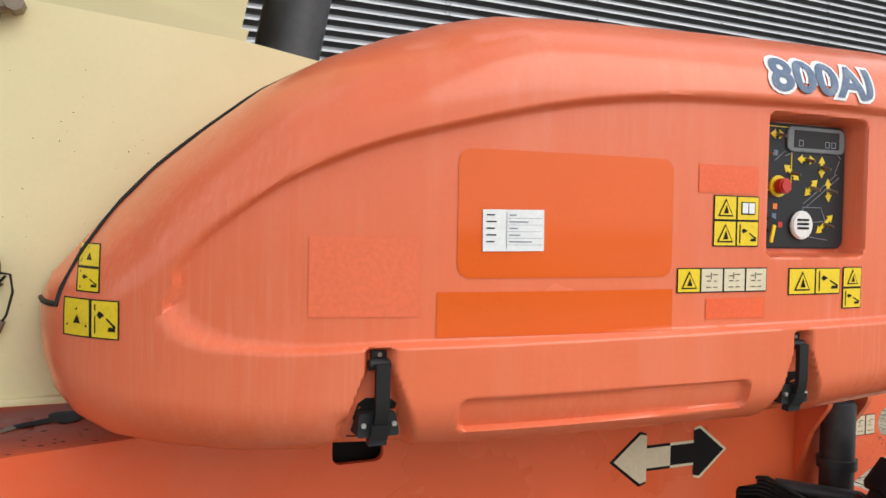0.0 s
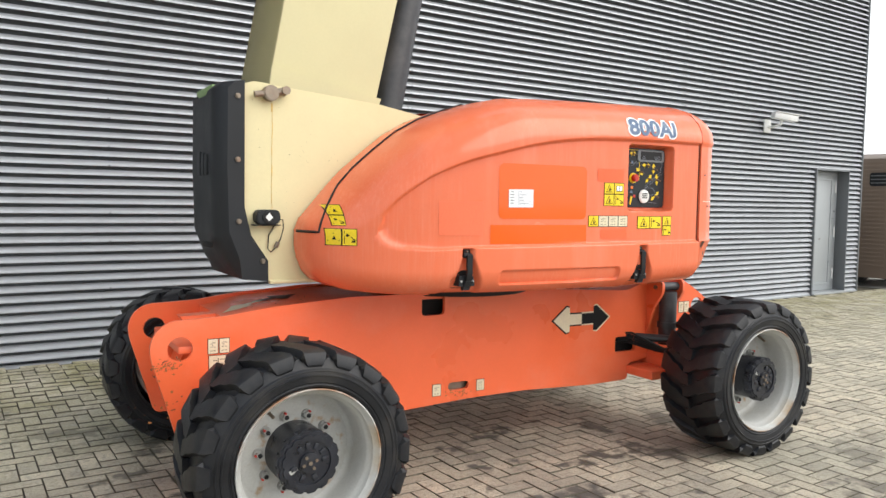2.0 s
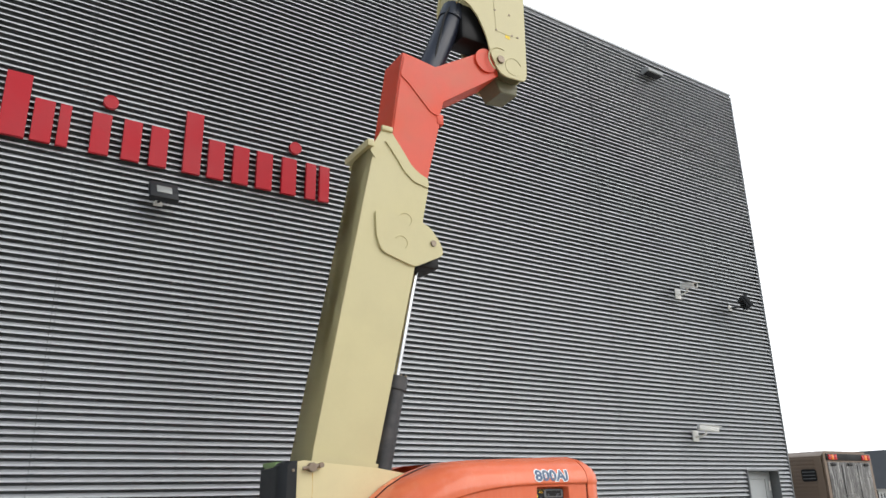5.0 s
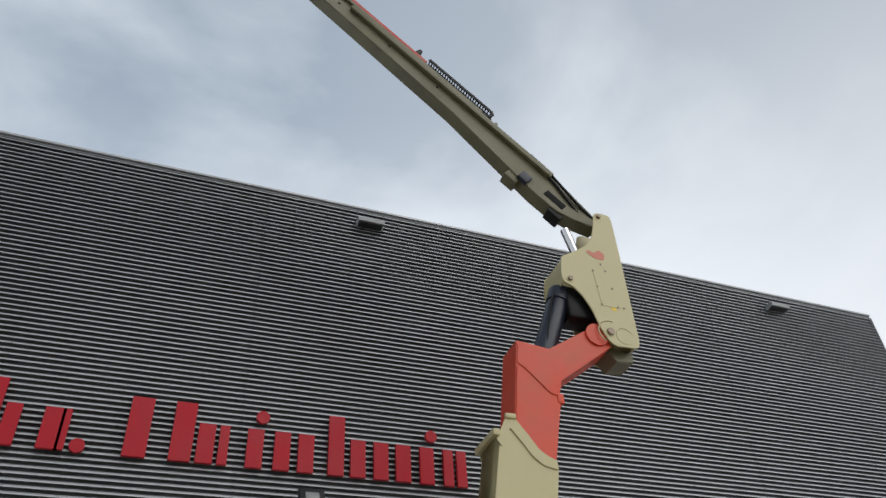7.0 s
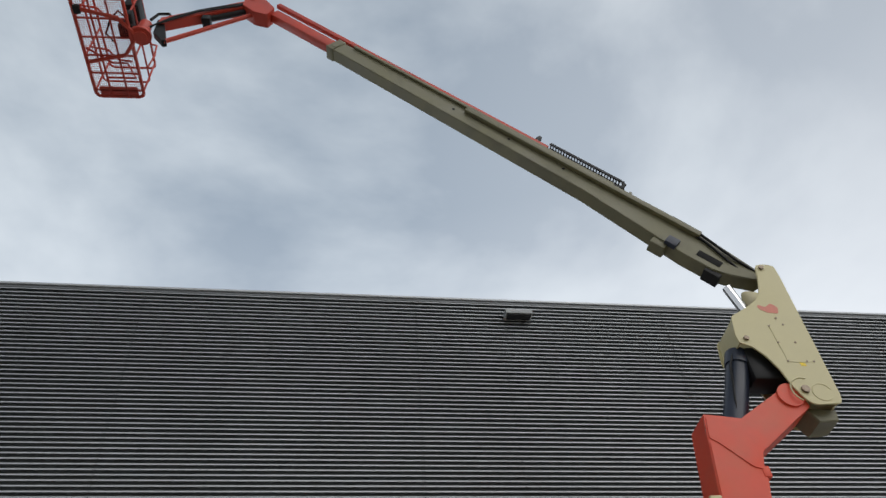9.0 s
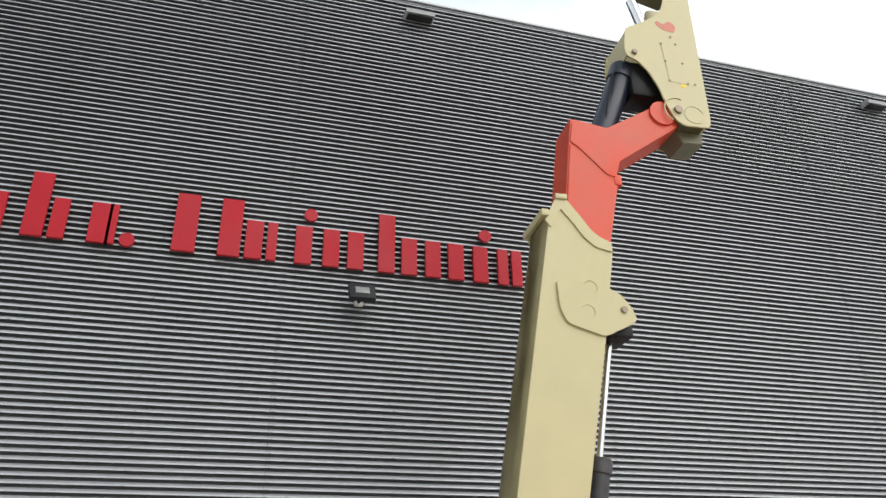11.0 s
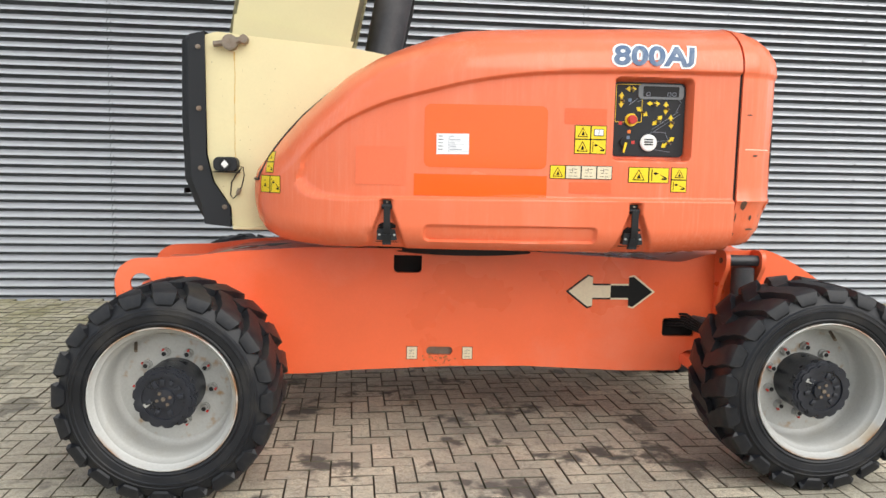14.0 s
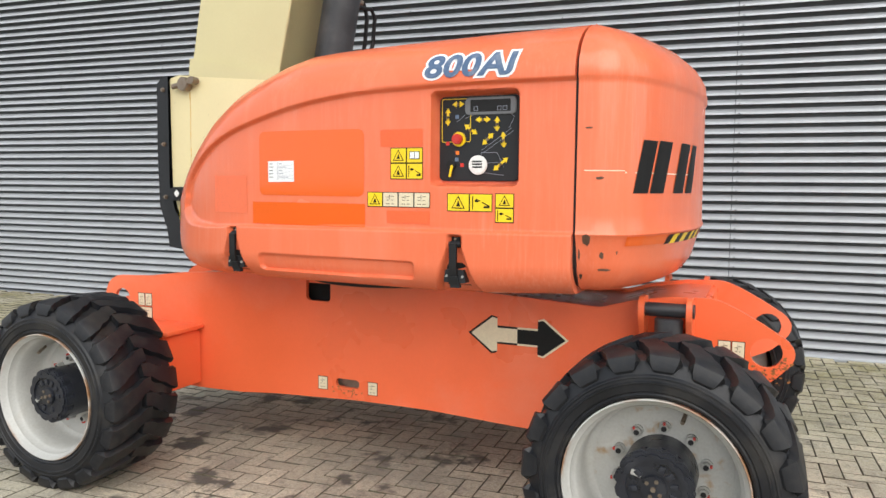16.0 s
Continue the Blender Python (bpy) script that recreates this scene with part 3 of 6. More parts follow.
def wall_lamp(x, z):
    f = tagged(empty("wall_lamp", pose(x, WY, z)), "flat grey wedge-shaped wall lamp near the roof edge", "wall lamp", "lamps along the roof edge")
    bm = bmesh.new()
    prof = [(0, -0.075), (-0.21, -0.055), (-0.225, 0.02), (-0.15, 0.05), (0, 0.05)]
    a = [bm.verts.new((-0.26, y, zz)) for y, zz in prof]
    b = [bm.verts.new((0.26, y, zz)) for y, zz in prof]
    for i in range(5):
        bm.faces.new((a[i], a[(i + 1) % 5], b[(i + 1) % 5], b[i]))
    bm.faces.new(a)
    bm.faces.new(b[::-1])
    part("housing", bm, DOOR, f)
    part("diffuser", box((-0.23, -0.19, -0.084), (0.23, -0.03, -0.07)), BLACK, f)
    return f


for x in (-10.1, -0.03, 9.95):
    wall_lamp(x, 11.40)

# red lettering on the wall as plain bars of each letter's height and width
sign = tagged(empty("wall_sign", pose(0, WY - 0.02, 6.33)), "red raised bars of a sign fixed to the ribbed wall", "sign")
XH, CAP, ASC = 0.60, 0.90, 0.96
# the upright bars of each letter: start, width and height
BARS = ((-7.02, 0.30, CAP), (-6.62, 0.20, CAP), (-6.10, 0.24, XH), (-5.80, 0.14, XH), (-5.42, 0.26, ASC), (-5.10, 0.20, XH), (-4.62, 0.27, XH), (-4.40, 0.12, XH),
        (-3.55, 0.31, CAP), (-2.94, 0.30, CAP), (-2.58, 0.24, XH), (-2.28, 0.14, XH), (-1.88, 0.24, XH), (-1.48, 0.24, XH), (-1.12, 0.24, XH),
        (-0.66, 0.25, ASC), (-0.31, 0.24, XH), (0.06, 0.24, XH), (0.42, 0.25, XH), (0.82, 0.24, XH), (1.22, 0.17, XH), (1.45, 0.17, XH))
for x0, w, h in BARS:
    part("letter_bar", prism([(x0, 0.0), (x0 + w, 0.0), (x0 + w, h), (x0, h)], -0.075, -0.02, bevel=0.006), SIGN_RED, sign)
for cx, cz in ((-4.12, 0.085), (-1.68, 0.80), (1.03, 0.80)):
    part("dot", cyl((cx, -0.02, cz), (cx, -0.075, cz), 0.10, 20), SIGN_RED, sign)
bm = bmesh.new()
for x0, w, h in BARS:
    cyl((x0 + w / 2 + 0.03, 0.03, 0.3), (x0 + w / 2 + 0.03, -0.02, 0.3), 0.012, 6, bm=bm)
tagged(part("standoffs", bm, SIGN_EDGE, sign), kind="stuff")

# ---------------------------------------------------------------- the boom lift
lift = tagged(empty("boom_lift", pose(1.189, 2.920, 0, 0, 0, -3.17)), "orange and cream articulated boom lift parked on brick paving", "boom lift")

# --- chassis
HOLES = [round_rect(-0.507, 0.912, -0.349, 1.038, 0.025), round_rect(-0.316, 0.440, -0.166, 0.488, 0.023), round_rect(1.052, 0.556, 1.245, 0.664, 0.02)]
OUT = [(-1.90, 0.33), (-2.035, 0.79), (-2.04, 0.86), (-2.01, 0.93), (-1.94, 0.975), (-1.67, 0.985), (-1.424, 1.018), (-0.967, 1.05), (-0.5, 1.048), (0.233, 1.042),
       (0.75, 1.015), (1.147, 0.992), (1.29, 1.035), (1.46, 1.062), (1.65, 1.068), (1.74, 1.032), (1.85, 0.972), (1.965, 0.90), (1.995, 0.85), (1.98, 0.80), (1.90, 0.715),
       (1.45, 0.50), (1.18, 0.47), (1.178, 0.354), (0.848, 0.351), (0.6, 0.362), (0.248, 0.378), (-0.176, 0.376), (-0.725, 0.352), (-0.97, 0.331), (-1.234, 0.325)]
EARS = [ring_pts(-1.895, 0.832, 0.062), ring_pts(1.875, 0.842, 0.066)]
chassis = part("chassis", prism(rounded(OUT, 0.03, 2), -0.372, -0.348, HOLES + EARS), ORANGE, lift, "orange welded steel chassis with worn paint", smooth=30)
part("side_plate", prism(rounded(OUT, 0.03, 2), 0.348, 0.372, EARS), ORANGE, chassis, smooth=30)
deck = [(-1.62, 0.955), (-1.424, 1.0), (-0.967, 1.032), (0.233, 1.024), (1.147, 0.974), (1.29, 1.017), (1.46, 1.044), (1.60, 1.046)]
part("top_plate", prism(deck + [(x, z - 0.02) for x, z in deck[::-1]], -0.347, 0.347), ORANGE, chassis, smooth=30)
belly = [(-1.62, 0.36), (-0.725, 0.372), (0.248, 0.398), (1.16, 0.375)]
part("bottom_plate", prism(belly + [(x, z + 0.02) for x, z in belly[::-1]], -0.347, 0.347), ORANGE, chassis, smooth=0)
part("end_plate", box((-1.64, -0.347, 0.36), (-1.62, 0.347, 0.955)), ORANGE, chassis)
part("end_plate", box((1.60, -0.347, 0.55), (1.62, 0.347, 1.03)), ORANGE, chassis)
part("cross_beam", box((-1.9, -0.347, 0.80), (-1.66, 0.347, 0.84), 0.01), ORANGE, chassis)
part("gusset", prism([(-1.83, 0.95), (-1.62, 0.955), (-1.62, 0.90), (-1.80, 0.90)], -0.05, 0.05), ORANGE, chassis)
part("gusset", prism(rounded([(-1.80, 0.34), (-1.62, 0.36), (-1.62, 0.72), (-1.76, 0.74), (-1.81, 0.66)], 0.05), 0.12, 0.347), ORANGE, chassis)
part("inner_box", box((-0.62, -0.30, 0.86), (-0.25, 0.0, 1.0)), HOLE, chassis)
part("inner_box", box((-0.40, -0.33, 0.415), (-0.08, -0.30, 0.52)), STEEL, chassis)
part("inner_box", box((1.0, -0.30, 0.50), (1.30, 0.0, 0.70)), HOLE, chassis)
# axles
for x in (-1.527, 1.527):
    part("axle_beam", box((x - 0.16, -0.74, 0.40), (x + 0.16, 0.74, 0.60), 0.02), ORANGE, chassis)
    if x < 0:
        part("axle_cover", prism([(x - 0.26, 0.36), (x + 0.26, 0.36), (x + 0.26, 0.66), (x + 0.24, 0.69), (x - 0.24, 0.69), (x - 0.26, 0.66)], -0.66, -0.373, bevel=0.008), ORANGE, chassis)
        part("cover_lip", box((x - 0.1, -0.68, 0.69), (x + 0.29, -0.373, 0.715), 0.008), ORANGE, chassis)
    else:
        part("axle_arm", box((x - 0.36, -0.62, 0.395), (x - 0.16, -0.30, 0.455), 0.008), ORANGE, chassis)
    for s in (-1, 1):
        part("drive_motor", cyl((x, s * 0.60, 0.50), (x, s * 0.90, 0.50), 0.15, 20), BLACK, chassis)


def oscillation_cylinder(s):
    c = part("oscillation_cylinder", cyl((1.47, s * 0.46, 0.58), (1.47, s * 0.46, 0.98), 0.062, 20, bevel=0.006), CYL_BLACK, lift, "black hydraulic cylinder")
    part("pin", cyl((1.36, s * 0.46, 1.015), (1.58, s * 0.46, 1.015), 0.032, 16), CYL_BLACK, c)
    part("pin_head", cyl((1.335, s * 0.46, 1.015), (1.36, s * 0.46, 1.015), 0.016, 8), STEEL, c)
    for x in (1.355, 1.56):
        bm = prism(rounded([(s * y, z) for y, z in ((0.372, 0.66), (0.372, 1.058), (0.41, 1.074), (0.49, 1.074), (0.522, 1.05), (0.522, 0.98), (0.44, 0.86))], 0.02, 3), x - 0.012, x + 0.012)
        for v in bm.verts:
            v.co.x, v.co.y = v.co.y, v.co.x
        part("clevis", bm, ORANGE, chassis)
    part("rod_cap", cyl((1.47, s * 0.46, 0.72), (1.47, s * 0.46, 0.76), 0.072, 20), CYL_BLACK, c)


oscillation_cylinder(-1)
oscillation_cylinder(1)
rng = random.Random(5)
for i in range(5):
    z = 0.60 + 0.018 * i
    part("hydraulic_hose", tube([(1.05, -0.25, z), (1.18, -0.36 - 0.01 * i, z + 0.02), (1.32, -0.50 - 0.02 * i, z - 0.03 - 0.012 * i), (1.46, -0.60, z - 0.06)], 0.008, 7), BLACK, lift, "black hydraulic hose" if i == 0 else "")
part("steering_cylinder", cyl((1.22, -0.40, 0.66), (1.40, -0.62, 0.66), 0.028, 12), CYL_BLACK, lift)

# worn drive arrow on the top plate


def on_deck(pts, eps):
    """A print on the sloping top plate; pts run along and across the arrow."""
    ca, sa = math.cos(radians(20)), math.sin(radians(20))
    bm = bmesh.new()
    vs = []
    for u, v in pts:
        x, y = -1.375 + u * ca - v * sa, 0.01 + u * sa + v * ca
        z = 1.0 + (x + 1.424) * (0.07 if x > -1.424 else 0.2296)
        vs.append(bm.verts.new((x, y, z + eps)))
    bm.faces.new(vs)
    return bm


half = [(0, -0.03), (0.10, -0.034), (0.105, -0.08), (0.14, -0.088), (0.19, -0.045), (0.262, 0.0), (0.20, 0.04), (0.14, 0.088), (0.112, 0.078), (0.10, 0.032), (0, 0.03)]
top_arrow = part("top_arrow", on_deck([(u, v) for u, v in half], 0.003), INK, chassis, "worn black and ivory arrow on the top plate", smooth=0)
part("arrow_half", on_deck([(-u * 0.97, v * (0.92 if i % 3 else 0.75)) for i, (u, v) in enumerate(half)], 0.003), IVORY, top_arrow, smooth=0)
bm = bmesh.new()
rng = random.Random(12)
for i in range(46):
    x, y, r = rng.uniform(-1.58, -1.05), rng.uniform(-0.3, 0.1), rng.uniform(0.002, 0.007)
    z = 1.0 + (x + 1.424) * (0.07 if x > -1.424 else 0.2296) + 0.0015
    bm.faces.new([bm.verts.new((x + r * rng.uniform(0.5, 2.2) * math.cos(t), y + r * rng.uniform(0.5, 1.2) * math.sin(t), z)) for t in np.linspace(0, 2 * math.pi, 8)[:-1]])
tagged(part("dirt_spots", bm, BLACK, chassis, smooth=0), kind="stuff")

# --- wheels
R_T, W_T = 0.497, 0.45


def tyre():
    """Carcass with a ridge on the sidewall, and bars that wrap from the shoulder to the middle of the tread."""
    h = W_T / 2
    prof = [(0.322, -h + 0.05), (0.330, -h + 0.012), (0.336, -h + 0.001), (0.345, -h - 0.003), (0.350, -h + 0.001), (0.353, -h + 0.001), (0.357, -h - 0.004), (0.384, -h - 0.007),
            (0.387, -h - 0.011), (0.392, -h - 0.011), (0.395, -h - 0.006), (0.404, -h - 0.005), (0.407, -h - 0.008), (0.412, -h - 0.007), (0.418, -h + 0.001),
            (0.440, -h + 0.011), (0.460, -h + 0.026), (0.471, -h + 0.050), (0.470, -h + 0.10), (0.468, 0)]
    prof += [(r, -y) for r, y in prof[-2::-1]]
    bm = lathe(prof, 80)
    bmesh.ops.delete(bm, geom=[f for f in bm.faces if len(f.verts) > 8], context="FACES_ONLY")
    return bm


def tread_bar(side):
    """One bar of the tread: turn, cross position, radius, half angle at the top and at the foot."""
    h = W_T / 2
    bm = bmesh.new()
    rows = ((0.0, h - 0.002, 0.424, 0.066, 0.086), (0.0, h + 0.003, 0.434, 0.084, 0.106), (0.0, h + 0.001, 0.460, 0.100, 0.130), (0.0, h - 0.010, 0.485, 0.106, 0.138),
            (0.006, h - 0.028, 0.495, 0.104, 0.134), (0.040, h * 0.66, 0.499, 0.098, 0.120), (0.085, h * 0.50, 0.500, 0.088, 0.108), (0.10, h * 0.34, 0.500, 0.082, 0.102), (0.165, h * 0.12, 0.500, 0.074, 0.094), (0.185, -0.022, 0.499, 0.068, 0.088))
    tops, bots = [], []
    for th, y, r, wt, wb in rows:
        rb, yb = min(r - 0.006, 0.464), min(y, h - 0.010)
        if r < 0.47:
            rb, yb = r - 0.004, y - 0.03
        tops.append([bm.verts.new((r * math.cos(th + k * wt), side * y, r * math.sin(th + k * wt))) for k in (-1, 1)])
        bots.append([bm.verts.new((rb * math.cos(th + k * wb), side * yb, rb * math.sin(th + k * wb))) for k in (-1, 1)])
    for j in range(len(tops) - 1):
        t0, t1, b0, b1 = tops[j], tops[j + 1], bots[j], bots[j + 1]
        bm.faces.new((t0[0], t0[1], t1[1], t1[0]))
        bm.faces.new((t0[0], t1[0], b1[0], b0[0]))
        bm.faces.new((t0[1], b0[1], b1[1], t1[1]))
    bm.faces.new((tops[0][0], bots[0][0], bots[0][1], tops[0][1]))
    bm.faces.new((tops[-1][0], tops[-1][1], bots[-1][1], bots[-1][0]))
    return bm


def wheel_part():
    h = W_T / 2
    o = -h
    prof = [(0.322, o + 0.03), (0.330, o + 0.006), (0.3295, o - 0.004), (0.325, o - 0.006), (0.319, o + 0.002), (0.313, o + 0.018), (0.305, o + 0.026), (0.301, o + 0.050), (0.294, o + 0.060), (0.288, o + 0.072), (0.286, o + 0.135),
            (0.287, o + 0.195), (0.284, o + 0.212), (0.276, o + 0.223), (0.262, o + 0.228), (0.258, o + 0.226), (0.16, o + 0.226), (0.02, o + 0.226), (0.02, o + 0.25), (0.292, o + 0.250), (0.302, o + 0.2), (0.312, o + 0.06)]
    w = part("wheel", lathe(prof + prof[:1], 72, caps=False), RIM, lift, "grey-white steel wheel with rust at the rim")
    part("tyre", tyre(), RUBBER, w, "worn black rubber lug tyre", smooth=28)
    for side in (-1, 1):
        bar = None
        for i in range(20):
            m = pose(0, 0, 0, 0, 18 * i + (9 if side > 0 else 0), 0)
            if bar is None:
                bar = part("tread_bar", tread_bar(side), RUBBER, w, smooth=28)
                bar.matrix_basis = m
            else:
                ob = new("tread_bar", bar.data)
                ob.parent, ob.matrix_basis = w, m
    part("hub", cyl((0, o + 0.232, 0), (0, o + 0.07, 0), 0.136, 48, bevel=0.006), HUB, w, "black wheel hub")
    ring = []
    for k in range(112):
        a = 2 * math.pi * k / 112
        r = 0.142 - 0.010 * max(0.0, math.cos(14 * a)) ** 2
        ring.append((r * math.cos(a), r * math.sin(a)))
    part("hub_cover", prism(ring, o + 0.075, o + 0.030, bevel=0.006), HUB, w, "scalloped black hub cover")
    part("cover_ring", prism([(0.86 * x, 0.86 * y) for x, y in ring], o + 0.032, o + 0.022, [[(0.098 * math.cos(2 * math.pi * k / 40), 0.098 * math.sin(2 * math.pi * k / 40)) for k in range(40)]]), HUB, w)
    part("cover_disc", cyl((0, o + 0.031, 0), (0, o + 0.017, 0), 0.046, 28, bevel=0.003), HUB, w)
    part("drain_plug", cyl((0, o + 0.02, 0), (0, o + 0.008, 0), 0.010, 6), STEEL, w)
    for a in (35, 145, 215, 325):
        part("cover_bolt", cyl((0.03 * math.cos(radians(a)), o + 0.02, 0.03 * math.sin(radians(a))), (0.03 * math.cos(radians(a)), o + 0.012, 0.03 * math.sin(radians(a))), 0.008, 6), STEEL, w)
    mark = None
    for a in (25, 55, 85, 115, 145, 215, 265, 310):
        m = pose(0.073 * math.cos(radians(a)), o + 0.028, 0.073 * math.sin(radians(a)), 0, 90 - a, 0)
        if mark is None:
            mark = part("raised_mark", box((-0.010, -0.005, -0.014), (0.010, 0.005, 0.014), 0.002), HUB, w)
            mark.matrix_basis = m
        else:
            ob = new("raised_mark", mark.data)
            ob.parent, ob.matrix_basis = w, m
    part("serial_plate", prism([(-0.078, -0.060), (-0.062, -0.070), (-0.042, -0.038), (-0.058, -0.028)], o + 0.024, o + 0.031), NUT, w, "small metal plate")
    for i in range(10):
        a = radians(18 + 36 * i)
        c, s = 0.168 * math.cos(a), 0.168 * math.sin(a)
        bm = cyl((c, o + 0.226, s), (c, o + 0.214, s), 0.0225, 16)
        cyl((c, o + 0.215, s), (c, o + 0.190, s), 0.0185, 6, bevel=0.002, bm=bm)
        part("wheel_nut", bm, NUT, w)
        part("stud", cyl((c, o + 0.195, s), (c, o + 0.187, s), 0.0105, 10), BLACK, w)
        d = 0.187
        part("paint_mark", box((d * math.cos(a) - 0.004, o + 0.188, d * math.sin(a) - 0.004), (d * math.cos(a) + 0.005, o + 0.205, d * math.sin(a) + 0.004)), RED_INK, w)
    part("valve", cyl((-0.225, o + 0.15, 0.155), (-0.20, o + 0.09, 0.14), 0.008, 8), STEEL, w)
    return w


wheel = wheel_part()
wheel.matrix_basis = pose(-1.527, -1.025, R_T - 0.042, 0, 20, 0)
copy_thing(wheel, pose(1.527, -1.025, R_T - 0.004, 0, 75, 0))
for x, drop in ((-1.61, 0.020), (1.59, 0.004)):
    copy_thing(wheel, pose(x, 1.025, R_T - drop, 0, 40, 180))

# --- turntable, tower and boom foot
part("turntable_bearing", cyl((-0.1, 0, 1.03), (-0.1, 0, 1.13), 0.52, 48), BLACK, lift, "black slewing ring")
part("turntable_deck", prism([(-0.8, 1.128), (1.12, 1.112), (1.12, 1.15), (-0.8, 1.17)], -0.50, 0.50), BLACK, lift, "dark turntable deck")
TOWER = [(-1.555, 2.20), (-1.49, 2.218), (-0.79, 2.158), (-0.43, 2.098), (-0.25, 2.04), (-0.1, 1.18), (-1.20, 1.155), (-1.415, 1.148), (-1.42, 1.262), (-1.512, 1.40), (-1.548, 1.55)]
tower = part("tower", prism(rounded(TOWER, 0.012, 2), -0.282, -0.262, bevel=0.003), CREAM, lift, "cream painted steel tower plates")
part("far_plate", prism(rounded(TOWER, 0.012, 2), 0.262, 0.282, bevel=0.003), CREAM, tower)
part("front_web", box((-1.50, -0.261, 1.45), (-1.48, 0.261, 2.15)), CREAM, tower)
part("floor_web", box((-1.41, -0.261, 1.15), (-0.2, 0.261, 1.17)), CREAM, tower)
part("foot_rail", box((-1.41, -0.30, 1.135), (-1.05, -0.262, 1.155), 0.004), CREAM, tower)
part("pivot_pin", cyl((-1.412, -0.282, 2.157), (-1.412, -0.335, 2.157), 0.042, 20, bevel=0.006), STEEL, tower, "worn steel pivot pin")
part("retainer_bar", cyl((-1.50, -0.315, 2.145), (-1.412, -0.315, 2.157), 0.017, 10), STEEL, tower)
part("retainer_bar", cyl((-1.412, -0.315, 2.157), (-1.33, -0.315, 2.175), 0.02, 10), STEEL, tower)
part("retainer_bolt", cyl((-1.335, -0.295, 2.173), (-1.335, -0.345, 2.175), 0.024, 8), STEEL, tower)
bm = bmesh.new()
rng = random.Random(8)
zz = 2.11
while zz > 1.52:
    x = -1.395 + rng.uniform(-0.002, 0.002)
    w = rng.uniform(0.002, 0.007) * (1 if zz > 1.95 else 0.6)
    dz = rng.uniform(0.04, 0.09)
    box((x - w / 2, -0.2835, zz - dz), (x + w / 2, -0.2822, zz), bm=bm)
    zz -= dz
part("rust_run", bm, mat("rust_stain_on_cream", (0.62, 0.40, 0.10), 0.8, var=0.25, scale=18), tower, "ochre rust run below the pin", smooth=0)

bm = bmesh.new()
for i in range(60):
    x, z, r = rng.uniform(-1.52, -0.95), rng.uniform(1.25, 2.15), rng.uniform(0.0006, 0.0019)
    if z > 2.15 - (x + 1.52) * 0.35 or z < 1.3 + 0.9 * (x + 1.35):
        continue
    bm.faces.new([bm.verts.new((x + r * rng.uniform(0.4, 1.8) * math.cos(t), -0.2826, z + r * rng.uniform(0.4, 1.2) * math.sin(t))) for t in np.linspace(0, 2 * math.pi, 7)[:-1]])
tagged(part("dirt_specks", bm, mat("brown_dirt_specks", (0.10, 0.06, 0.03), 0.9, bump=0.0), tower, smooth=0), kind="stuff")

# moulded black shield round the tower front
SH = [(-1.548, 2.215), (-1.655, 2.205), (-1.695, 2.17), (-1.70, 1.75), (-1.69, 1.42), (-1.635, 1.275), (-1.562, 1.166), (-1.42, 1.150), (-1.422, 1.262), (-1.514, 1.40), (-1.55, 1.55)]
sh_bm = bmesh.new()
ny = 14
rows = []
for i in range(ny + 1):
    y = -0.305 + 0.63 * i / ny
    q = abs(2 * i / ny - 1)
    pull = 0.06 * max(0.0, (q - 0.72) / 0.28) ** 2
    dip = 0.035 if 0.3 < i / ny < 0.98 and q < 0.8 else 0.0
    row = []
    for j, (x, z) in enumerate(SH):
        if j in (1, 2, 3, 4, 5):
            x += pull
        if j in (0, 1, 2):
            z -= dip * (1.0 if j < 2 else 0.6)
        row.append(sh_bm.verts.new((x, y, z)))
    rows.append(row)
for a, b in zip(rows, rows[1:]):
    for j in range(7):
        sh_bm.faces.new((a[j], a[j + 1], b[j + 1], b[j]))
sh_bm.faces.new(rows[0])
sh_bm.faces.new(rows[-1][::-1])
shield = part("shield", sh_bm, BLACK_PLASTIC, lift, "black moulded plastic shield on the tower front", smooth=40)
part("cover_strip", box((-1.66, -0.06, 2.165), (-1.57, 0.30, 2.215), 0.006), GREEN, lift, "pale green cover strip")
part("cover_base", box((-1.665, -0.06, 2.145), (-1.57, 0.30, 2.167), 0.004), CREAM, lift)
for x, z in ((-1.585, 2.13), (-1.585, 1.80), (-1.58, 1.475), (-1.452, 1.262)):
    b = cyl((x, -0.304, z), (x, -0.312, z), 0.014, 12)
    cyl((x, -0.312, z), (x, -0.322, z), 0.009, 6, bm=b)
    part("bolt", b, STEEL, shield)
part("vent_slot", box((-1.702, -0.20, 1.33), (-1.69, -0.02, 1.36), 0.004), HOLE, shield)
for i, (y0, w) in enumerate(((-0.14, 0.05), (-0.065, 0.05), (0.01, 0.06))):
    part("raised_mark", box((-1.708, y0, 1.72), (-1.698, y0 + w, 1.83 + 0.01 * i), 0.003), BLACK_PLASTIC, shield)

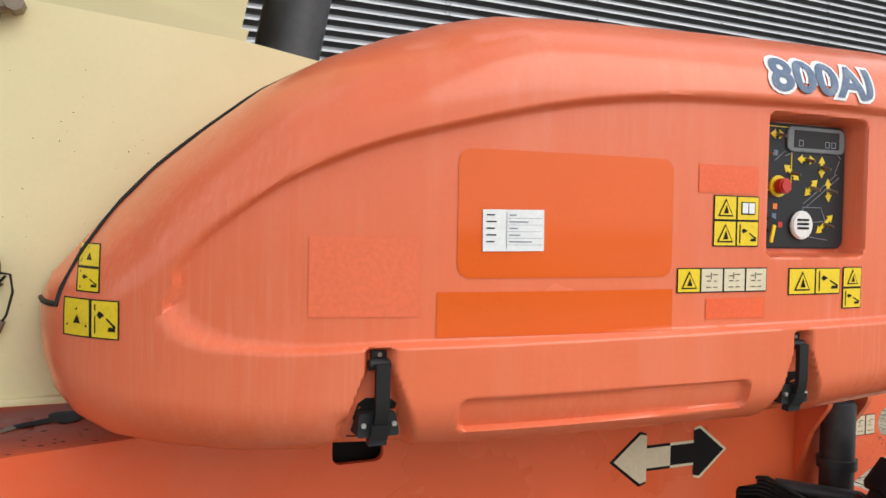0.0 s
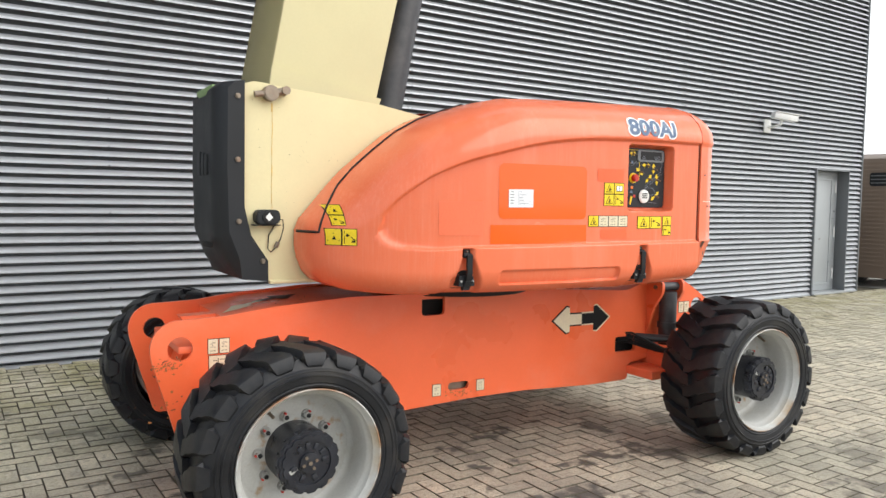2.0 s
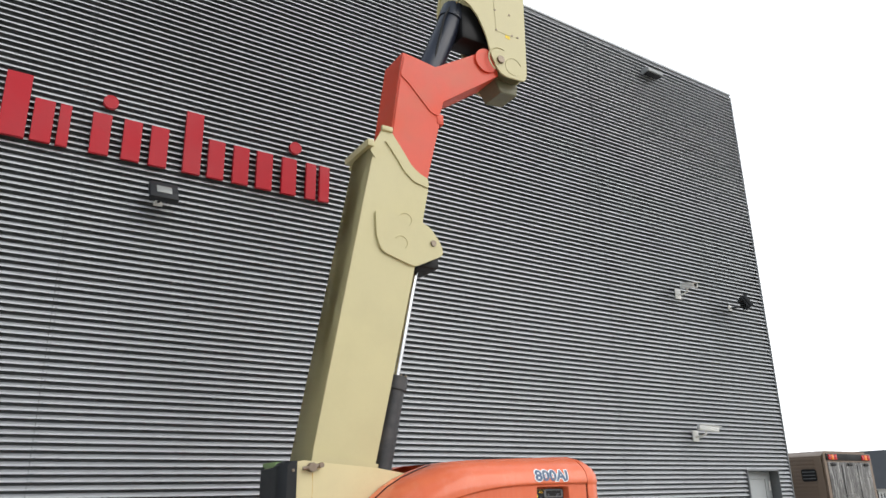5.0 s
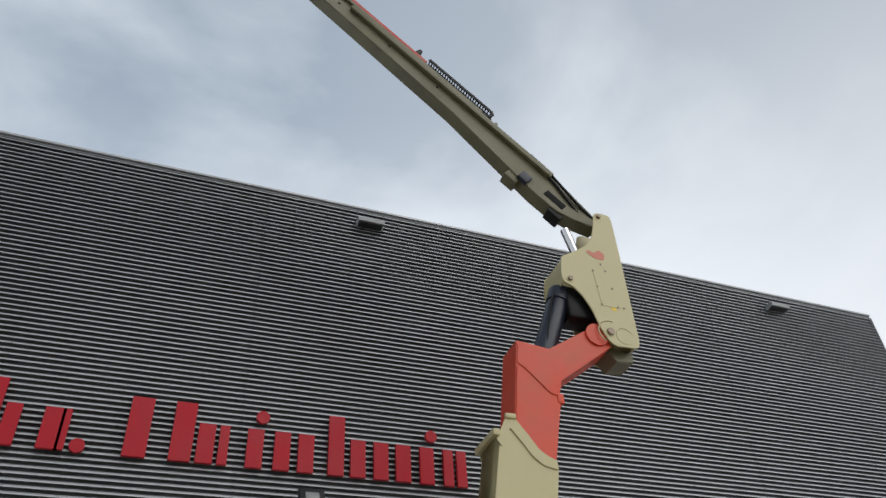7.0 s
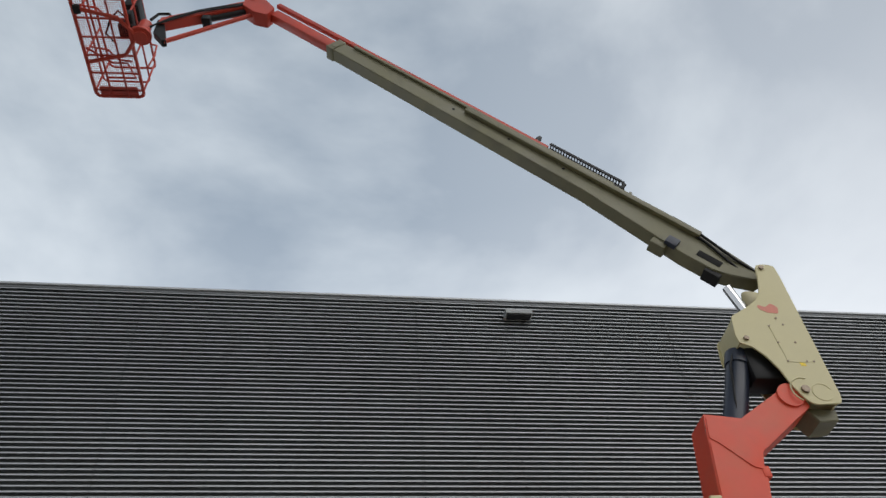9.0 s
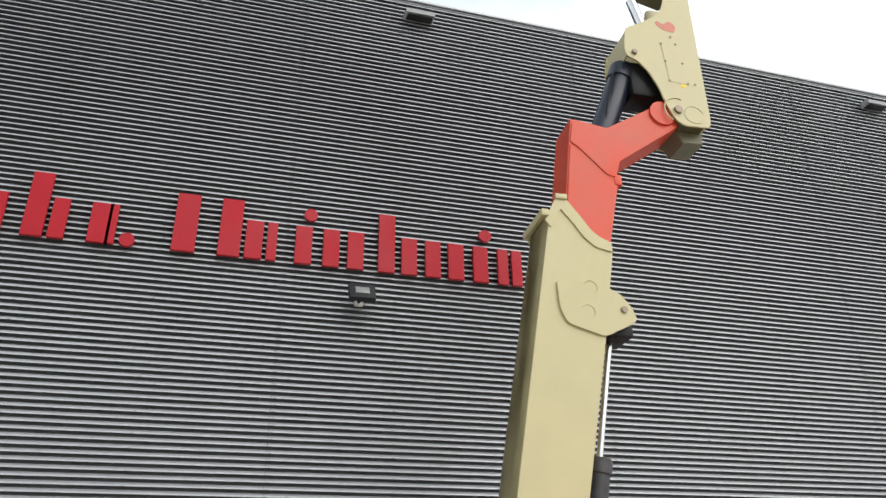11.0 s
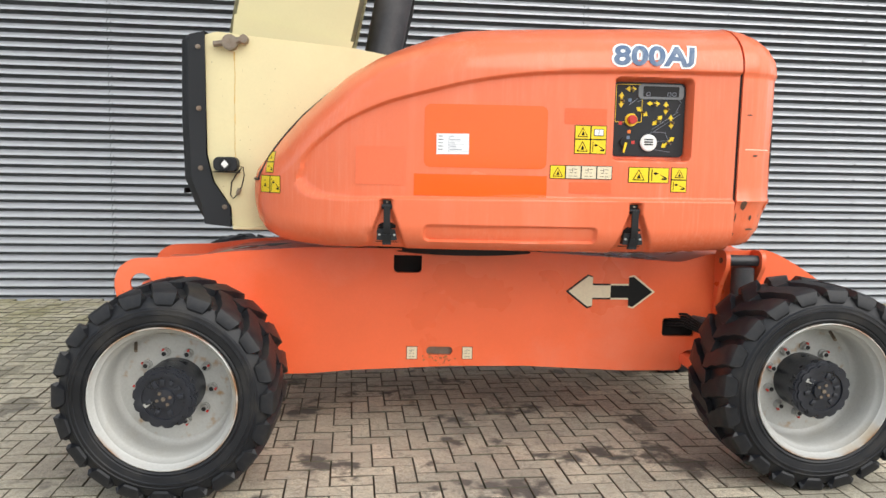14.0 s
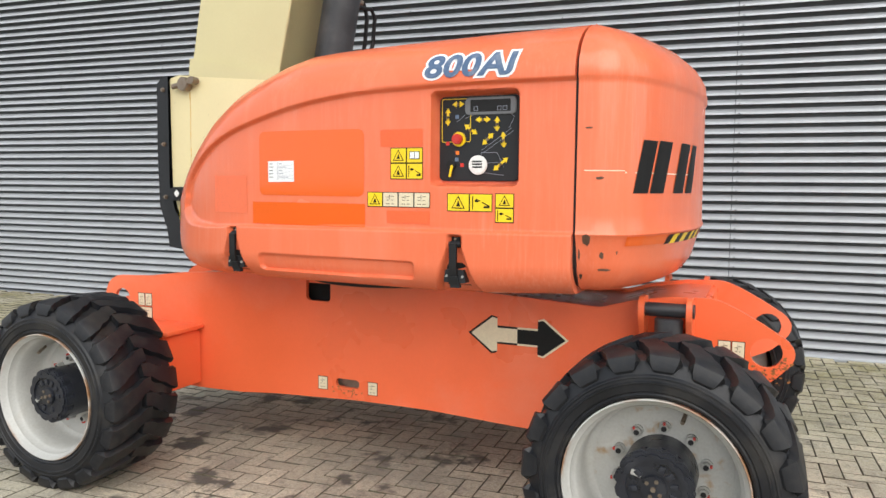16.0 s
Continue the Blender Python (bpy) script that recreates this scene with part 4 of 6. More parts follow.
# travel alarm with its lead
alarm = part("alarm", box((-1.512, -0.345, 1.475), (-1.37, -0.283, 1.48), 0.001), BLACK, lift, "black travel alarm with a looped lead")
part("horn_body", prism(rounded(round_rect(-1.505, 1.482, -1.375, 1.56, 0.03), 0.01, 2), -0.36, -0.283, bevel=0.006), BLACK_PLASTIC, alarm)
part("horn_front", cyl((-1.44, -0.36, 1.521), (-1.44, -0.368, 1.521), 0.033, 20), BLACK, alarm)
part("horn_label", prism([(-1.44, 1.498), (-1.42, 1.52), (-1.44, 1.545), (-1.46, 1.52)], -0.3695, -0.368), WHITE, alarm)
part("lead", tube([(-1.375, -0.32, 1.51), (-1.35, -0.32, 1.505), (-1.345, -0.315, 1.46), (-1.36, -0.31, 1.40), (-1.39, -0.305, 1.35), (-1.41, -0.30, 1.33), (-1.425, -0.295, 1.35), (-1.42, -0.292, 1.42), (-1.39, -0.29, 1.47), (-1.365, -0.286, 1.50)], 0.0034, 6), BLACK, alarm)
alarm.location = (0.004, 0, -0.022)
part("connector", cyl((-1.385, -0.305, 1.355), (-1.372, -0.308, 1.385), 0.012, 8), STEEL, alarm)

# --- hood
Z_TOP = lerp_table([(-1.275, 1.43), (-1.25, 1.49), (-1.18, 1.57), (-1.10, 1.665), (-1.01, 1.76), (-0.88, 1.87), (-0.745, 1.977), (-0.60, 2.058), (-0.46, 2.114), (-0.31, 2.165), (-0.18, 2.195), (0.0, 2.208), (0.24, 2.218), (0.75, 2.235), (1.15, 2.248)])
Z_BOT = lerp_table([(-1.275, 1.345), (-1.262, 1.28), (-1.232, 1.205), (-1.185, 1.155), (-1.10, 1.122), (-0.98, 1.108), (-0.83, 1.100), (-0.6, 1.104), (0.0, 1.104), (0.66, 1.098), (1.15, 1.120)])
G_UP = curve_table([(-0.985, 1.44), (-0.965, 1.515), (-0.93, 1.572), (-0.85, 1.648), (-0.765, 1.71), (-0.602, 1.79), (-0.37, 1.86), (-0.101, 1.922), (0.142, 1.955), (0.528, 1.974), (1.15, 1.983)])
G_LOW = curve_table([(-0.985, 1.43), (-0.965, 1.40), (-0.91, 1.367), (-0.81, 1.352), (-0.49, 1.358), (1.15, 1.373)])
Y_IN = -0.29
FLAT = 1.6   # the shoulder of the hood is wider than high


def side_y(x):
    u = max(0.0, (0.13 - x) / 1.406)
    return Y_IN - 0.72 * max(0.0, 1 - u ** 2.35) ** 0.4255 + 0.02 * smooth_step((x - 0.7) / 0.5)


def rbox(x, z, x0, z0, x1, z1, soft):
    r = 0.03
    dx, dz = max(x0 + r - x, x - x1 + r), max(z0 + r - z, z - z1 + r)
    d = r - math.hypot(max(dx, 0), max(dz, 0)) - min(max(dx, dz), 0)
    return smooth_step(d / soft)


def inset(x, z):
    d = 0.0
    if x > -1.01:
        lean = 0.3 + 0.7 * smooth_step((x + 0.985) / 0.25)
        gap = min((G_UP(x) - z) * lean, (z - G_LOW(x)) * lean, (x + 0.985) * 0.9)
        d += 0.026 * smooth_step((gap + 0.008) / 0.017)
    d += 0.024 * rbox(x, z, -0.372, 1.150, 0.472, 1.236, 0.012)
    d += 0.080 * rbox(x, z, 0.532, 1.556, 0.922, 1.956, 0.014)
    for cx, lean in ((-0.55, 0.0), (0.655, 0.0)):
        if z < 1.36:
            hw = 0.036 + max(0.0, 1.30 - z) * 0.36
            d += 0.045 * smooth_step((hw - abs(x - cx - lean * (1.34 - z) * 2)) / 0.018) * smooth_step((1.358 - z) / 0.018)
    return d


def hood_dims(x):
    yo, zt, zb = side_y(x), Z_TOP(x), Z_BOT(x)
    w, h = Y_IN - yo, zt - zb
    return yo, zt, zb, min(0.25, 0.5 * h, 0.55 * w), min(0.13, 0.35 * h, 0.6 * w)


def hood_shell(x, z):
    """The outer face of the hood at x and z, before its hollows."""
    yo, zt, zb, rt, rb = hood_dims(x)
    if z > zt - rt:
        yo += FLAT * (rt - math.sqrt(max(0.0, rt * rt - (z - zt + rt) ** 2)))
    elif z < zb + rb:
        yo += rb - math.sqrt(max(0.0, rb * rb - (zb + rb - z) ** 2))
    return yo


def hood_y(x, z):
    return hood_shell(x, z) + inset(x, z)


def hood_bm():
    bm = bmesh.new()
    xs = [-1.2748 + 0.66 * (i / 40) ** 1.7 for i in range(41)]
    while xs[-1] < 1.140:
        xs.append(xs[-1] + 0.007)
    xs[-1] = 1.15
    rings = []
    for x in xs:
        yo, zt, zb, rt, rb = hood_dims(x)
        line = [(Y_IN + (yo + rb - Y_IN) * i / 5, zb) for i in range(5)]
        line += [(yo + rb - rb * math.sin(radians(a)), zb + rb - rb * math.cos(radians(a))) for a in np.linspace(0, 90, 30)]
        line += [(yo, z) for z in np.linspace(zb + rb, zt - rt, 170)[1:-1]]
        line += [(yo + FLAT * rt * (1 - math.cos(radians(a))), zt - rt + rt * math.sin(radians(a))) for a in np.linspace(0, 90, 44)]
        line += [(yo + FLAT * rt + (Y_IN - yo - FLAT * rt) * i / 5, zt) for i in range(1, 6)]
        rings.append([bm.verts.new((x, y + (inset(x, z) if y < Y_IN - 0.02 and (abs(y - yo) < rt * 0.75) else 0), z)) for y, z in line])
    for a, b in zip(rings, rings[1:]):
        for i in range(len(a) - 1):
            bm.faces.new((a[i], a[i + 1], b[i + 1], b[i]))
    bm.faces.new(rings[-1])
    bm.faces.new(rings[0])
    return bm


hood = part("hood", hood_bm(), ORANGE_HOOD, lift, "faded orange moulded hood with darker patches", smooth=50)
far_hood = new("hood", hood.data)
far_hood.parent, far_hood.scale = lift, (1, -1, 1)


def on_hood(pts, eps=0.0025):
    """A flat print that follows the hood's face."""
    bm = bmesh.new()
    bm.faces.new([bm.verts.new((x, 0, z)) for x, z in pts])
    if len(pts) == 4 and max(p[0] for p in pts) - min(p[0] for p in pts) > 0.03:
        bmesh.ops.subdivide_edges(bm, edges=bm.edges[:], cuts=5, use_grid_fill=True)
    for v in bm.verts:
        v.co.y = hood_y(v.co.x, v.co.z) - eps
    return bm


def hood_sheet(x0, z0, x1, z1, r, eps=0.002, n=24, m=14):
    """A patch of colour that follows the hood, with rounded corners."""
    bm = bmesh.new()
    g = {}
    for i in range(n + 1):
        for j in range(m + 1):
            x, z = x0 + (x1 - x0) * i / n, z0 + (z1 - z0) * j / m
            if r:
                dx, dz = max(x0 + r - x, x - x1 + r, 0), max(z0 + r - z, z - z1 + r, 0)
                d = math.hypot(dx, dz)
                if d > r:
                    cx, cz = min(max(x, x0 + r), x1 - r), min(max(z, z0 + r), z1 - r)
                    x, z = cx + (x - cx) * r / d, cz + (z - cz) * r / d
            g[i, j] = bm.verts.new((x, hood_y(x, z) - eps, z))
    for i in range(n):
        for j in range(m):
            bm.faces.new((g[i, j], g[i + 1, j], g[i + 1, j + 1], g[i, j + 1]))
    return bm


part("unfaded_patch", hood_sheet(-0.373, 1.508, 0.213, 1.806, 0.03), ORANGE_FRESH, hood, "glossy unfaded orange patch where a decal was")
part("unfaded_patch", hood_sheet(-0.419, 1.372, 0.218, 1.476, 0.0), ORANGE_FRESH, hood, "glossy unfaded orange patch where a decal was")
PATCH = mat("orange_half_faded", (0.84, 0.125, 0.035), 0.4, var=0.03, bump=0.02)
part("unfaded_patch", hood_sheet(0.294, 1.726, 0.497, 1.80, 0.0, n=8, m=4), PATCH, hood)
part("unfaded_patch", hood_sheet(0.327, 1.395, 0.532, 1.449, 0.0, n=8, m=4), PATCH, hood)
part("unfaded_patch", hood_sheet(-0.70, 1.42, -0.46, 1.60, 0.0, n=8, m=4), mat("orange_faint_patch", (0.83, 0.163, 0.067), 0.46, var=0.03, bump=0.02), hood)

# seam between the fixed nose and the opening hood
seam = [(x, hood_y(x, 1.425) - 0.002, 1.425) for x in (-1.2735, -1.265, -1.25, -1.235, -1.222)]
for i in range(22):
    x = -1.212 + 0.917 * i / 21
    yo, zt, zb, rt, rb = hood_dims(x)
    y = max(yo + 0.02, -0.53 + 0.085 * min(1, i / 3))
    z = zt if y > yo + FLAT * rt else zt - rt + rt * math.sqrt(max(0, 1 - ((yo + FLAT * rt - y) / (FLAT * rt)) ** 2))
    seam.append((x, y, z + 0.001))
part("rubber_seal", tube(seam, 0.008, 6), BLACK, hood, "black rubber seal along the seam")
yo, zt, zb, rt, rb = hood_dims(1.15)
side = [(yo + rb - rb * math.sin(radians(q)), zb + rb - rb * math.cos(radians(q))) for q in np.linspace(0, 90, 7)] + [(yo + FLAT * rt * (1 - math.cos(radians(q))), zt - rt + rt * math.sin(radians(q))) for q in np.linspace(0, 90, 9)]
side = [(y * 0.97, 1.67 + (z - 1.67) * 0.95) for y, z in side]
bm = prism(side + [(-y, z) for y, z in side[::-1]], 1.150, 1.1625)
for v in bm.verts:
    v.co.x, v.co.y = v.co.y, v.co.x
part("seam_gap", bm, BLACK, hood, smooth=0)

# --- rear cover and counterweight
CAP_PLAN = [(1.163, -0.985), (1.24, -0.975), (1.31, -0.945), (1.365, -0.895), (1.41, -0.82), (1.45, -0.72), (1.485, -0.60), (1.515, -0.46), (1.54, -0.30), (1.55, -0.15), (1.555, 0.0)]
CAP_IN = lerp_table([(1.14, 0.125), (1.16, 0.09), (1.22, 0.05), (1.30, 0.03), (1.352, 0.012), (1.372, 0.0), (1.39, 0.008), (1.97, 0.010), (1.995, 0.0), (2.06, 0.010), (2.12, 0.046), (2.17, 0.103), (2.205, 0.168), (2.23, 0.244), (2.245, 0.33)])


def cap_point(s, z, eps=0.0):
    """s runs from 0 at the hood to 1 at the middle of the rear."""
    n = len(CAP_PLAN) - 1
    i = min(n - 1, int(s * n))
    f = s * n - i
    p, q = Vector(CAP_PLAN[i]), Vector(CAP_PLAN[i + 1])
    c = p.lerp(q, f)
    t0 = (Vector(CAP_PLAN[min(n, i + 1)]) - Vector(CAP_PLAN[max(0, i - 1)])).normalized()
    t1 = (Vector(CAP_PLAN[min(n, i + 2)]) - Vector(CAP_PLAN[i])).normalized()
    t = t0.lerp(t1, f).normalized()
    k = -CAP_IN(z) + eps
    return Vector((max(1.163, c.x + t.y * k), c.y - t.x * k, z))


def cap_bm():
    bm = bmesh.new()
    zs = [1.14, 1.15, 1.16, 1.19, 1.22, 1.26, 1.30, 1.33, 1.352, 1.36, 1.366, 1.372, 1.38, 1.39, 1.45, 1.6, 1.75, 1.9, 1.96, 1.97, 1.978, 1.987, 1.995, 2.03, 2.06, 2.09, 2.12, 2.145, 2.17, 2.19, 2.205, 2.22, 2.23, 2.24, 2.245]
    g = [[bm.verts.new(cap_point(i / 44, z)) for i in range(45)] for z in zs]
    for a, b in zip(g, g[1:]):
        for i in range(44):
            bm.faces.new((a[i], a[i + 1], b[i + 1], b[i]))
    bm.faces.new([*g[-1], bm.verts.new((1.163, 0.0, 2.246))])
    lip = [bm.verts.new((row[0].co.x, row[0].co.y + 0.04, row[0].co.z)) for row in g]
    for i in range(len(g) - 1):
        bm.faces.new((g[i][0], g[i + 1][0], lip[i + 1], lip[i]))
    return bm


rear = part("rear_cover", cap_bm(), ORANGE_HOOD, lift, "faded orange rear cover, scratched, with paint chips", smooth=45)
far_rear = new("rear_cover", rear.data)
far_rear.parent, far_rear.scale = lift, (1, -1, 1)


def on_cap(s0, s1, z0, z1, lean=0.0, eps=0.003, n=6):
    bm = bmesh.new()
    g = [[bm.verts.new(cap_point(s0 + (s1 - s0) * i / n + lean * (z - z0), z, eps)) for i in range(n + 1)] for z in np.linspace(z0, z1, 5)]
    for a, b in zip(g, g[1:]):
        for i in range(n):
            bm.faces.new((a[i], a[i + 1], b[i + 1], b[i]))
    return bm


for k, (s0, s1, z0, z1) in enumerate(((0.315, 0.417, 1.536, 1.748), (0.432, 0.535, 1.536, 1.750), (0.615, 0.70, 1.536, 1.752), (0.725, 0.79, 1.536, 1.752))):
    part("logo_bar", on_cap(s0 + 0.31 * (z0 - 1.536), s1 + 0.31 * (z0 - 1.536), z0, z1, 0.31), INK, rear, "plain black slanted bar" if k == 0 else "")
for k in range(9):
    s = 0.575 + k * 0.045
    part("hazard_stripe", on_cap(s, s + 0.045, 1.322, 1.362, 0.5), YELLOW if k % 2 else INK, rear)
part("unfaded_patch", on_cap(0.28, 0.575, 1.326, 1.364, 0, 0.004, 40), ORANGE_FRESH, rear)
CHIP = mat("chipped_paint_brown", (0.12, 0.06, 0.035), 0.8, var=0.3, scale=30)
rng = random.Random(11)
for s, z, w, h in ((0.055, 1.352, 0.05, 0.05), (0.145, 1.29, 0.03, 0.03), (0.17, 1.23, 0.10, 0.012), (0.03, 1.20, 0.02, 0.03), (0.02, 1.29, 0.012, 0.05), (0.12, 1.595, 0.05, 0.012), (0.06, 1.79, 0.05, 0.008), (0.24, 1.30, 0.012, 0.014)):
    bm = bmesh.new()
    bm.faces.new([bm.verts.new(cap_point(s + w / 2 * math.cos(t) * rng.uniform(0.7, 1.1), z + h / 2 * math.sin(t) * rng.uniform(0.7, 1.1), 0.002)) for t in np.linspace(0, 2 * math.pi, 11)[:-1]])
    part("paint_chip", bm, CHIP, rear)
for s0, s1, z in ((0.04, 0.26, 1.622), (0.26, 0.80, 1.615)):
    part("scratch", on_cap(s0, s1, z, z + 0.004, 0, 0.002), IVORY, rear)

# --- latches
for cx in (-0.545, 0.652):
    y = hood_y(cx, 1.31) - 0.002
    la = part("latch", box((cx - 0.019, y - 0.014, 1.322), (cx + 0.019, y, 1.346), 0.004), BLACK, lift, "black rubber hood latch over a hollow pocket painted dark inside")
    part("latch_bolt", cyl((cx, y - 0.013, 1.336), (cx, y - 0.018, 1.336), 0.0055, 8), STEEL, la)
    part("roller", cyl((cx - 0.026, y - 0.017, 1.314), (cx + 0.026, y - 0.017, 1.314), 0.013, 16, bevel=0.002), BLACK_PLASTIC, la)
    bx = cx
    # black sheet laid on the pocket's floor in place of a dark opening
    part("pocket_opening", on_hood([(bx - 0.055, 1.135), (bx - 0.05, 1.19), (bx - 0.042, 1.222), (bx - 0.025, 1.235), (bx + 0.028, 1.235), (bx + 0.044, 1.222), (bx + 0.05, 1.19), (bx + 0.054, 1.135)], 0.002), HOLE, la, smooth=0)
    for nm, z0, z1, hw, t0, t1, mt_ in (("strap", 1.318, 1.178, 0.016, 0.006, -0.008, BLACK), ("strap_end", 1.180, 1.128, 0.021, 0.010, -0.014, BLACK_PLASTIC)):
        bm = bmesh.new()
        rows = []
        for z in np.linspace(z0, z1, 7):
            c = hood_shell(cx, max(z, 1.14)) + 0.004
            rows.append([bm.verts.new((cx + u * hw, c + v, z)) for u, v in ((-1, t0), (-1, t1), (1, t1), (1, t0))])
        for p, q in zip(rows, rows[1:]):
            for i in range(4):
                bm.faces.new((p[i], p[(i + 1) % 4], q[(i + 1) % 4], q[i]))
        bm.faces.new(rows[0])
        bm.faces.new(rows[-1][::-1])
        part(nm, bm, mt_, la)
    yb = hood_shell(bx, 1.17) + 0.04
    part("catch", prism(rounded([(bx - 0.045, 1.205), (bx + 0.04, 1.205), (bx + 0.05, 1.15), (bx - 0.05, 1.15)], 0.008), yb - 0.03, yb + 0.05), BLACK_PLASTIC, la)
    for k in (-0.036, 0.036):
        part("catch_bolt", cyl((bx + k, yb - 0.03, 1.178), (bx + k, yb - 0.036, 1.178), 0.006, 8), NUT, la)

# --- lettering, stickers and label on the hood
def close_counters(bm):
    """Fills the holes of flat letters: every border loop that lies inside another one."""
    left, loops = {e for e in bm.edges if len(e.link_faces) == 1}, []
    while left:
        todo = [left.pop()]
        loop = todo[:]
        while todo:
            for v in todo.pop().verts:
                for e in v.link_edges:
                    if e in left:
                        left.discard(e)
                        todo.append(e)
                        loop.append(e)
        xs, zs = [v.co.x for e in loop for v in e.verts], [v.co.z for e in loop for v in e.verts]
        loops.append((min(xs), max(xs), min(zs), max(zs), loop))
    for a in loops:
        if any(c is not a and c[0] < a[0] and c[1] > a[1] and c[2] < a[2] and c[3] > a[3] for c in loops):
            bmesh.ops.triangle_fill(bm, use_beauty=True, edges=a[4])


def across(bm):
    return max(v.co.x for v in bm.verts) - min(v.co.x for v in bm.verts)


plain = text_bm("800AJ", 0.132, FACE, 0.0, 0.12, 0.0042, None, 1.02)
LETTER_K = 0.402 / across(plain)
plain.free()
for nm, mt_, rim_w, eps in (("letter_outline", PAPER, 0.0085, 0.003), ("letter_fill", NAVY_INK, 0.0, 0.0052)):
    q = text_bm("800AJ", 0.132, FACE, 0.0, 0.12, rim_w + 0.0042, None, 1.02)
    x0, bold = min(v.co.x for v in q.verts), (LETTER_K * across(q) - 0.402) / 2
    for v in q.verts:
        v.co.x = (v.co.x - x0) * LETTER_K
    if rim_w:
        close_counters(q)
    low = min(q.verts, key=lambda v: v.co.z)
    last, todo = {low}, [low]
    while todo:
        for e in todo.pop().link_edges:
            for v in e.verts:
                if v not in last:
                    last.add(v)
                    todo.append(v)
    if len(last) < 0.6 * len(q.verts):
        z0, z1 = low.co.z, max(v.co.z for v in last)
        foot = min(v.co.z for v in q.verts if v not in last)
        for v in last:
            v.co.z = foot + (v.co.z - z0) * (z1 - foot) / (z1 - z0)
    for limit in (0.04, 0.02, 0.011):
        bmesh.ops.triangulate(q, faces=q.faces[:])
        bmesh.ops.subdivide_edges(q, edges=[e for e in q.edges if e.calc_length() > limit], cuts=1)
    bmesh.ops.triangulate(q, faces=q.faces[:])
    for v in q.verts:
        v.co.x += 0.514 - bold
        v.co.z += 2.009
        v.co.y = hood_y(v.co.x, v.co.z) - eps
    part(nm, q, mt_, hood, "worn dark blue model lettering with a white edge" if nm == "letter_fill" else "", smooth=0)


def sticker(cells, x0, z0, x1, z1, name="sticker", parent=hood, place=on_hood, label="", vertical=False):
    """A bordered warning sticker: cells of yellow or ivory with plain dark pictogram bars."""
    st = part(name, place([(x0, z0), (x1, z0), (x1, z1), (x0, z1)]), INK, parent, label, smooth=0)
    n = len(cells)
    b = 0.003
    for i, (colour, kind) in enumerate(cells):
        if vertical:
            a0, a1, c0, c1 = x0 + b, x1 - b, z1 - (z1 - z0) * (i + 1) / n + b, z1 - (z1 - z0) * i / n - b
        else:
            a0, a1, c0, c1 = x0 + (x1 - x0) * i / n + b, x0 + (x1 - x0) * (i + 1) / n - b, z0 + b, z1 - b
        part("cell", place([(a0, c0), (a1, c0), (a1, c1), (a0, c1)], 0.0035), colour, st, smooth=0)
        w, h = a1 - a0, c1 - c0
        cx, cz = (a0 + a1) / 2, (c0 + c1) / 2
        if kind == "tri":
            k = min(w, h) * 0.44
            part("triangle", place([(cx - k, cz - k * 0.85), (cx + k, cz - k * 0.85), (cx, cz + k * 0.95)], 0.0045), INK, st, smooth=0)
            part("triangle", place([(cx - k * 0.78, cz - k * 0.71), (cx + k * 0.78, cz - k * 0.71), (cx, cz + k * 0.70)], 0.0055), YELLOW, st, smooth=0)
            part("mark", place([(cx - k * 0.30, cz - k * 0.55), (cx + k * 0.34, cz - k * 0.55), (cx + k * 0.05, cz + k * 0.30)], 0.0065), INK, st, smooth=0)
        elif kind == "book":
            part("mark", place([(cx - w * 0.34, cz - h * 0.28), (cx + w * 0.34, cz - h * 0.28), (cx + w * 0.34, cz + h * 0.28), (cx - w * 0.34, cz + h * 0.28)], 0.0045), INK, st, smooth=0)
            for s in (-1, 1):
                xa, xb = cx + s * w * 0.02, cx + s * w * 0.30
                part("mark", place([(min(xa, xb), cz - h * 0.22), (max(xa, xb), cz - h * 0.22), (max(xa, xb), cz + h * 0.24), (min(xa, xb), cz + h * 0.24)], 0.0055), PAPER, st, smooth=0)
        elif kind == "lift":
            part("mark", place([(a0 + w * 0.10, c0 + h * 0.10), (a0 + w * 0.15, c0 + h * 0.10), (a0 + w * 0.15, c1 - h * 0.10), (a0 + w * 0.10, c1 - h * 0.10)], 0.0045), INK, st, smooth=0)
            z = cz + h * 0.12
            part("mark", place([(a0 + w * 0.20, z), (a0 + w * 0.30, z - h * 0.11), (a0 + w * 0.50, z), (a0 + w * 0.30, z + h * 0.11)], 0.0045), INK, st, smooth=0)
            part("mark", place([(a0 + w * 0.55, z - h * 0.05), (a0 + w * 0.58, z - h * 0.13), (a0 + w * 0.90, z - h * 0.36), (a0 + w * 0.94, z - h * 0.30)], 0.0045), INK, st, smooth=0)
            part("mark", place([(a0 + w * 0.62, z - h * 0.44), (a0 + w * 0.92, z - h * 0.44), (a0 + w * 0.90, z - h * 0.32), (a0 + w * 0.66, z - h * 0.32)], 0.0045), INK, st, smooth=0)
        elif kind == "print":
            for u, v, uw, vh in ((0.20, 0.66, 0.20, 0.05), (0.42, 0.54, 0.05, 0.30), (0.52, 0.72, 0.24, 0.05), (0.24, 0.44, 0.20, 0.05), (0.56, 0.44, 0.16, 0.04), (0.2, 0.16, 0.26, 0.05), (0.54, 0.16, 0.22, 0.05)):
                part("mark", place([(a0 + w * u, c0 + h * v), (a0 + w * (u + uw), c0 + h * v), (a0 + w * (u + uw), c0 + h * (v + vh)), (a0 + w * u, c0 + h * (v + vh))], 0.0045), PRINT, st, smooth=0)
    return st


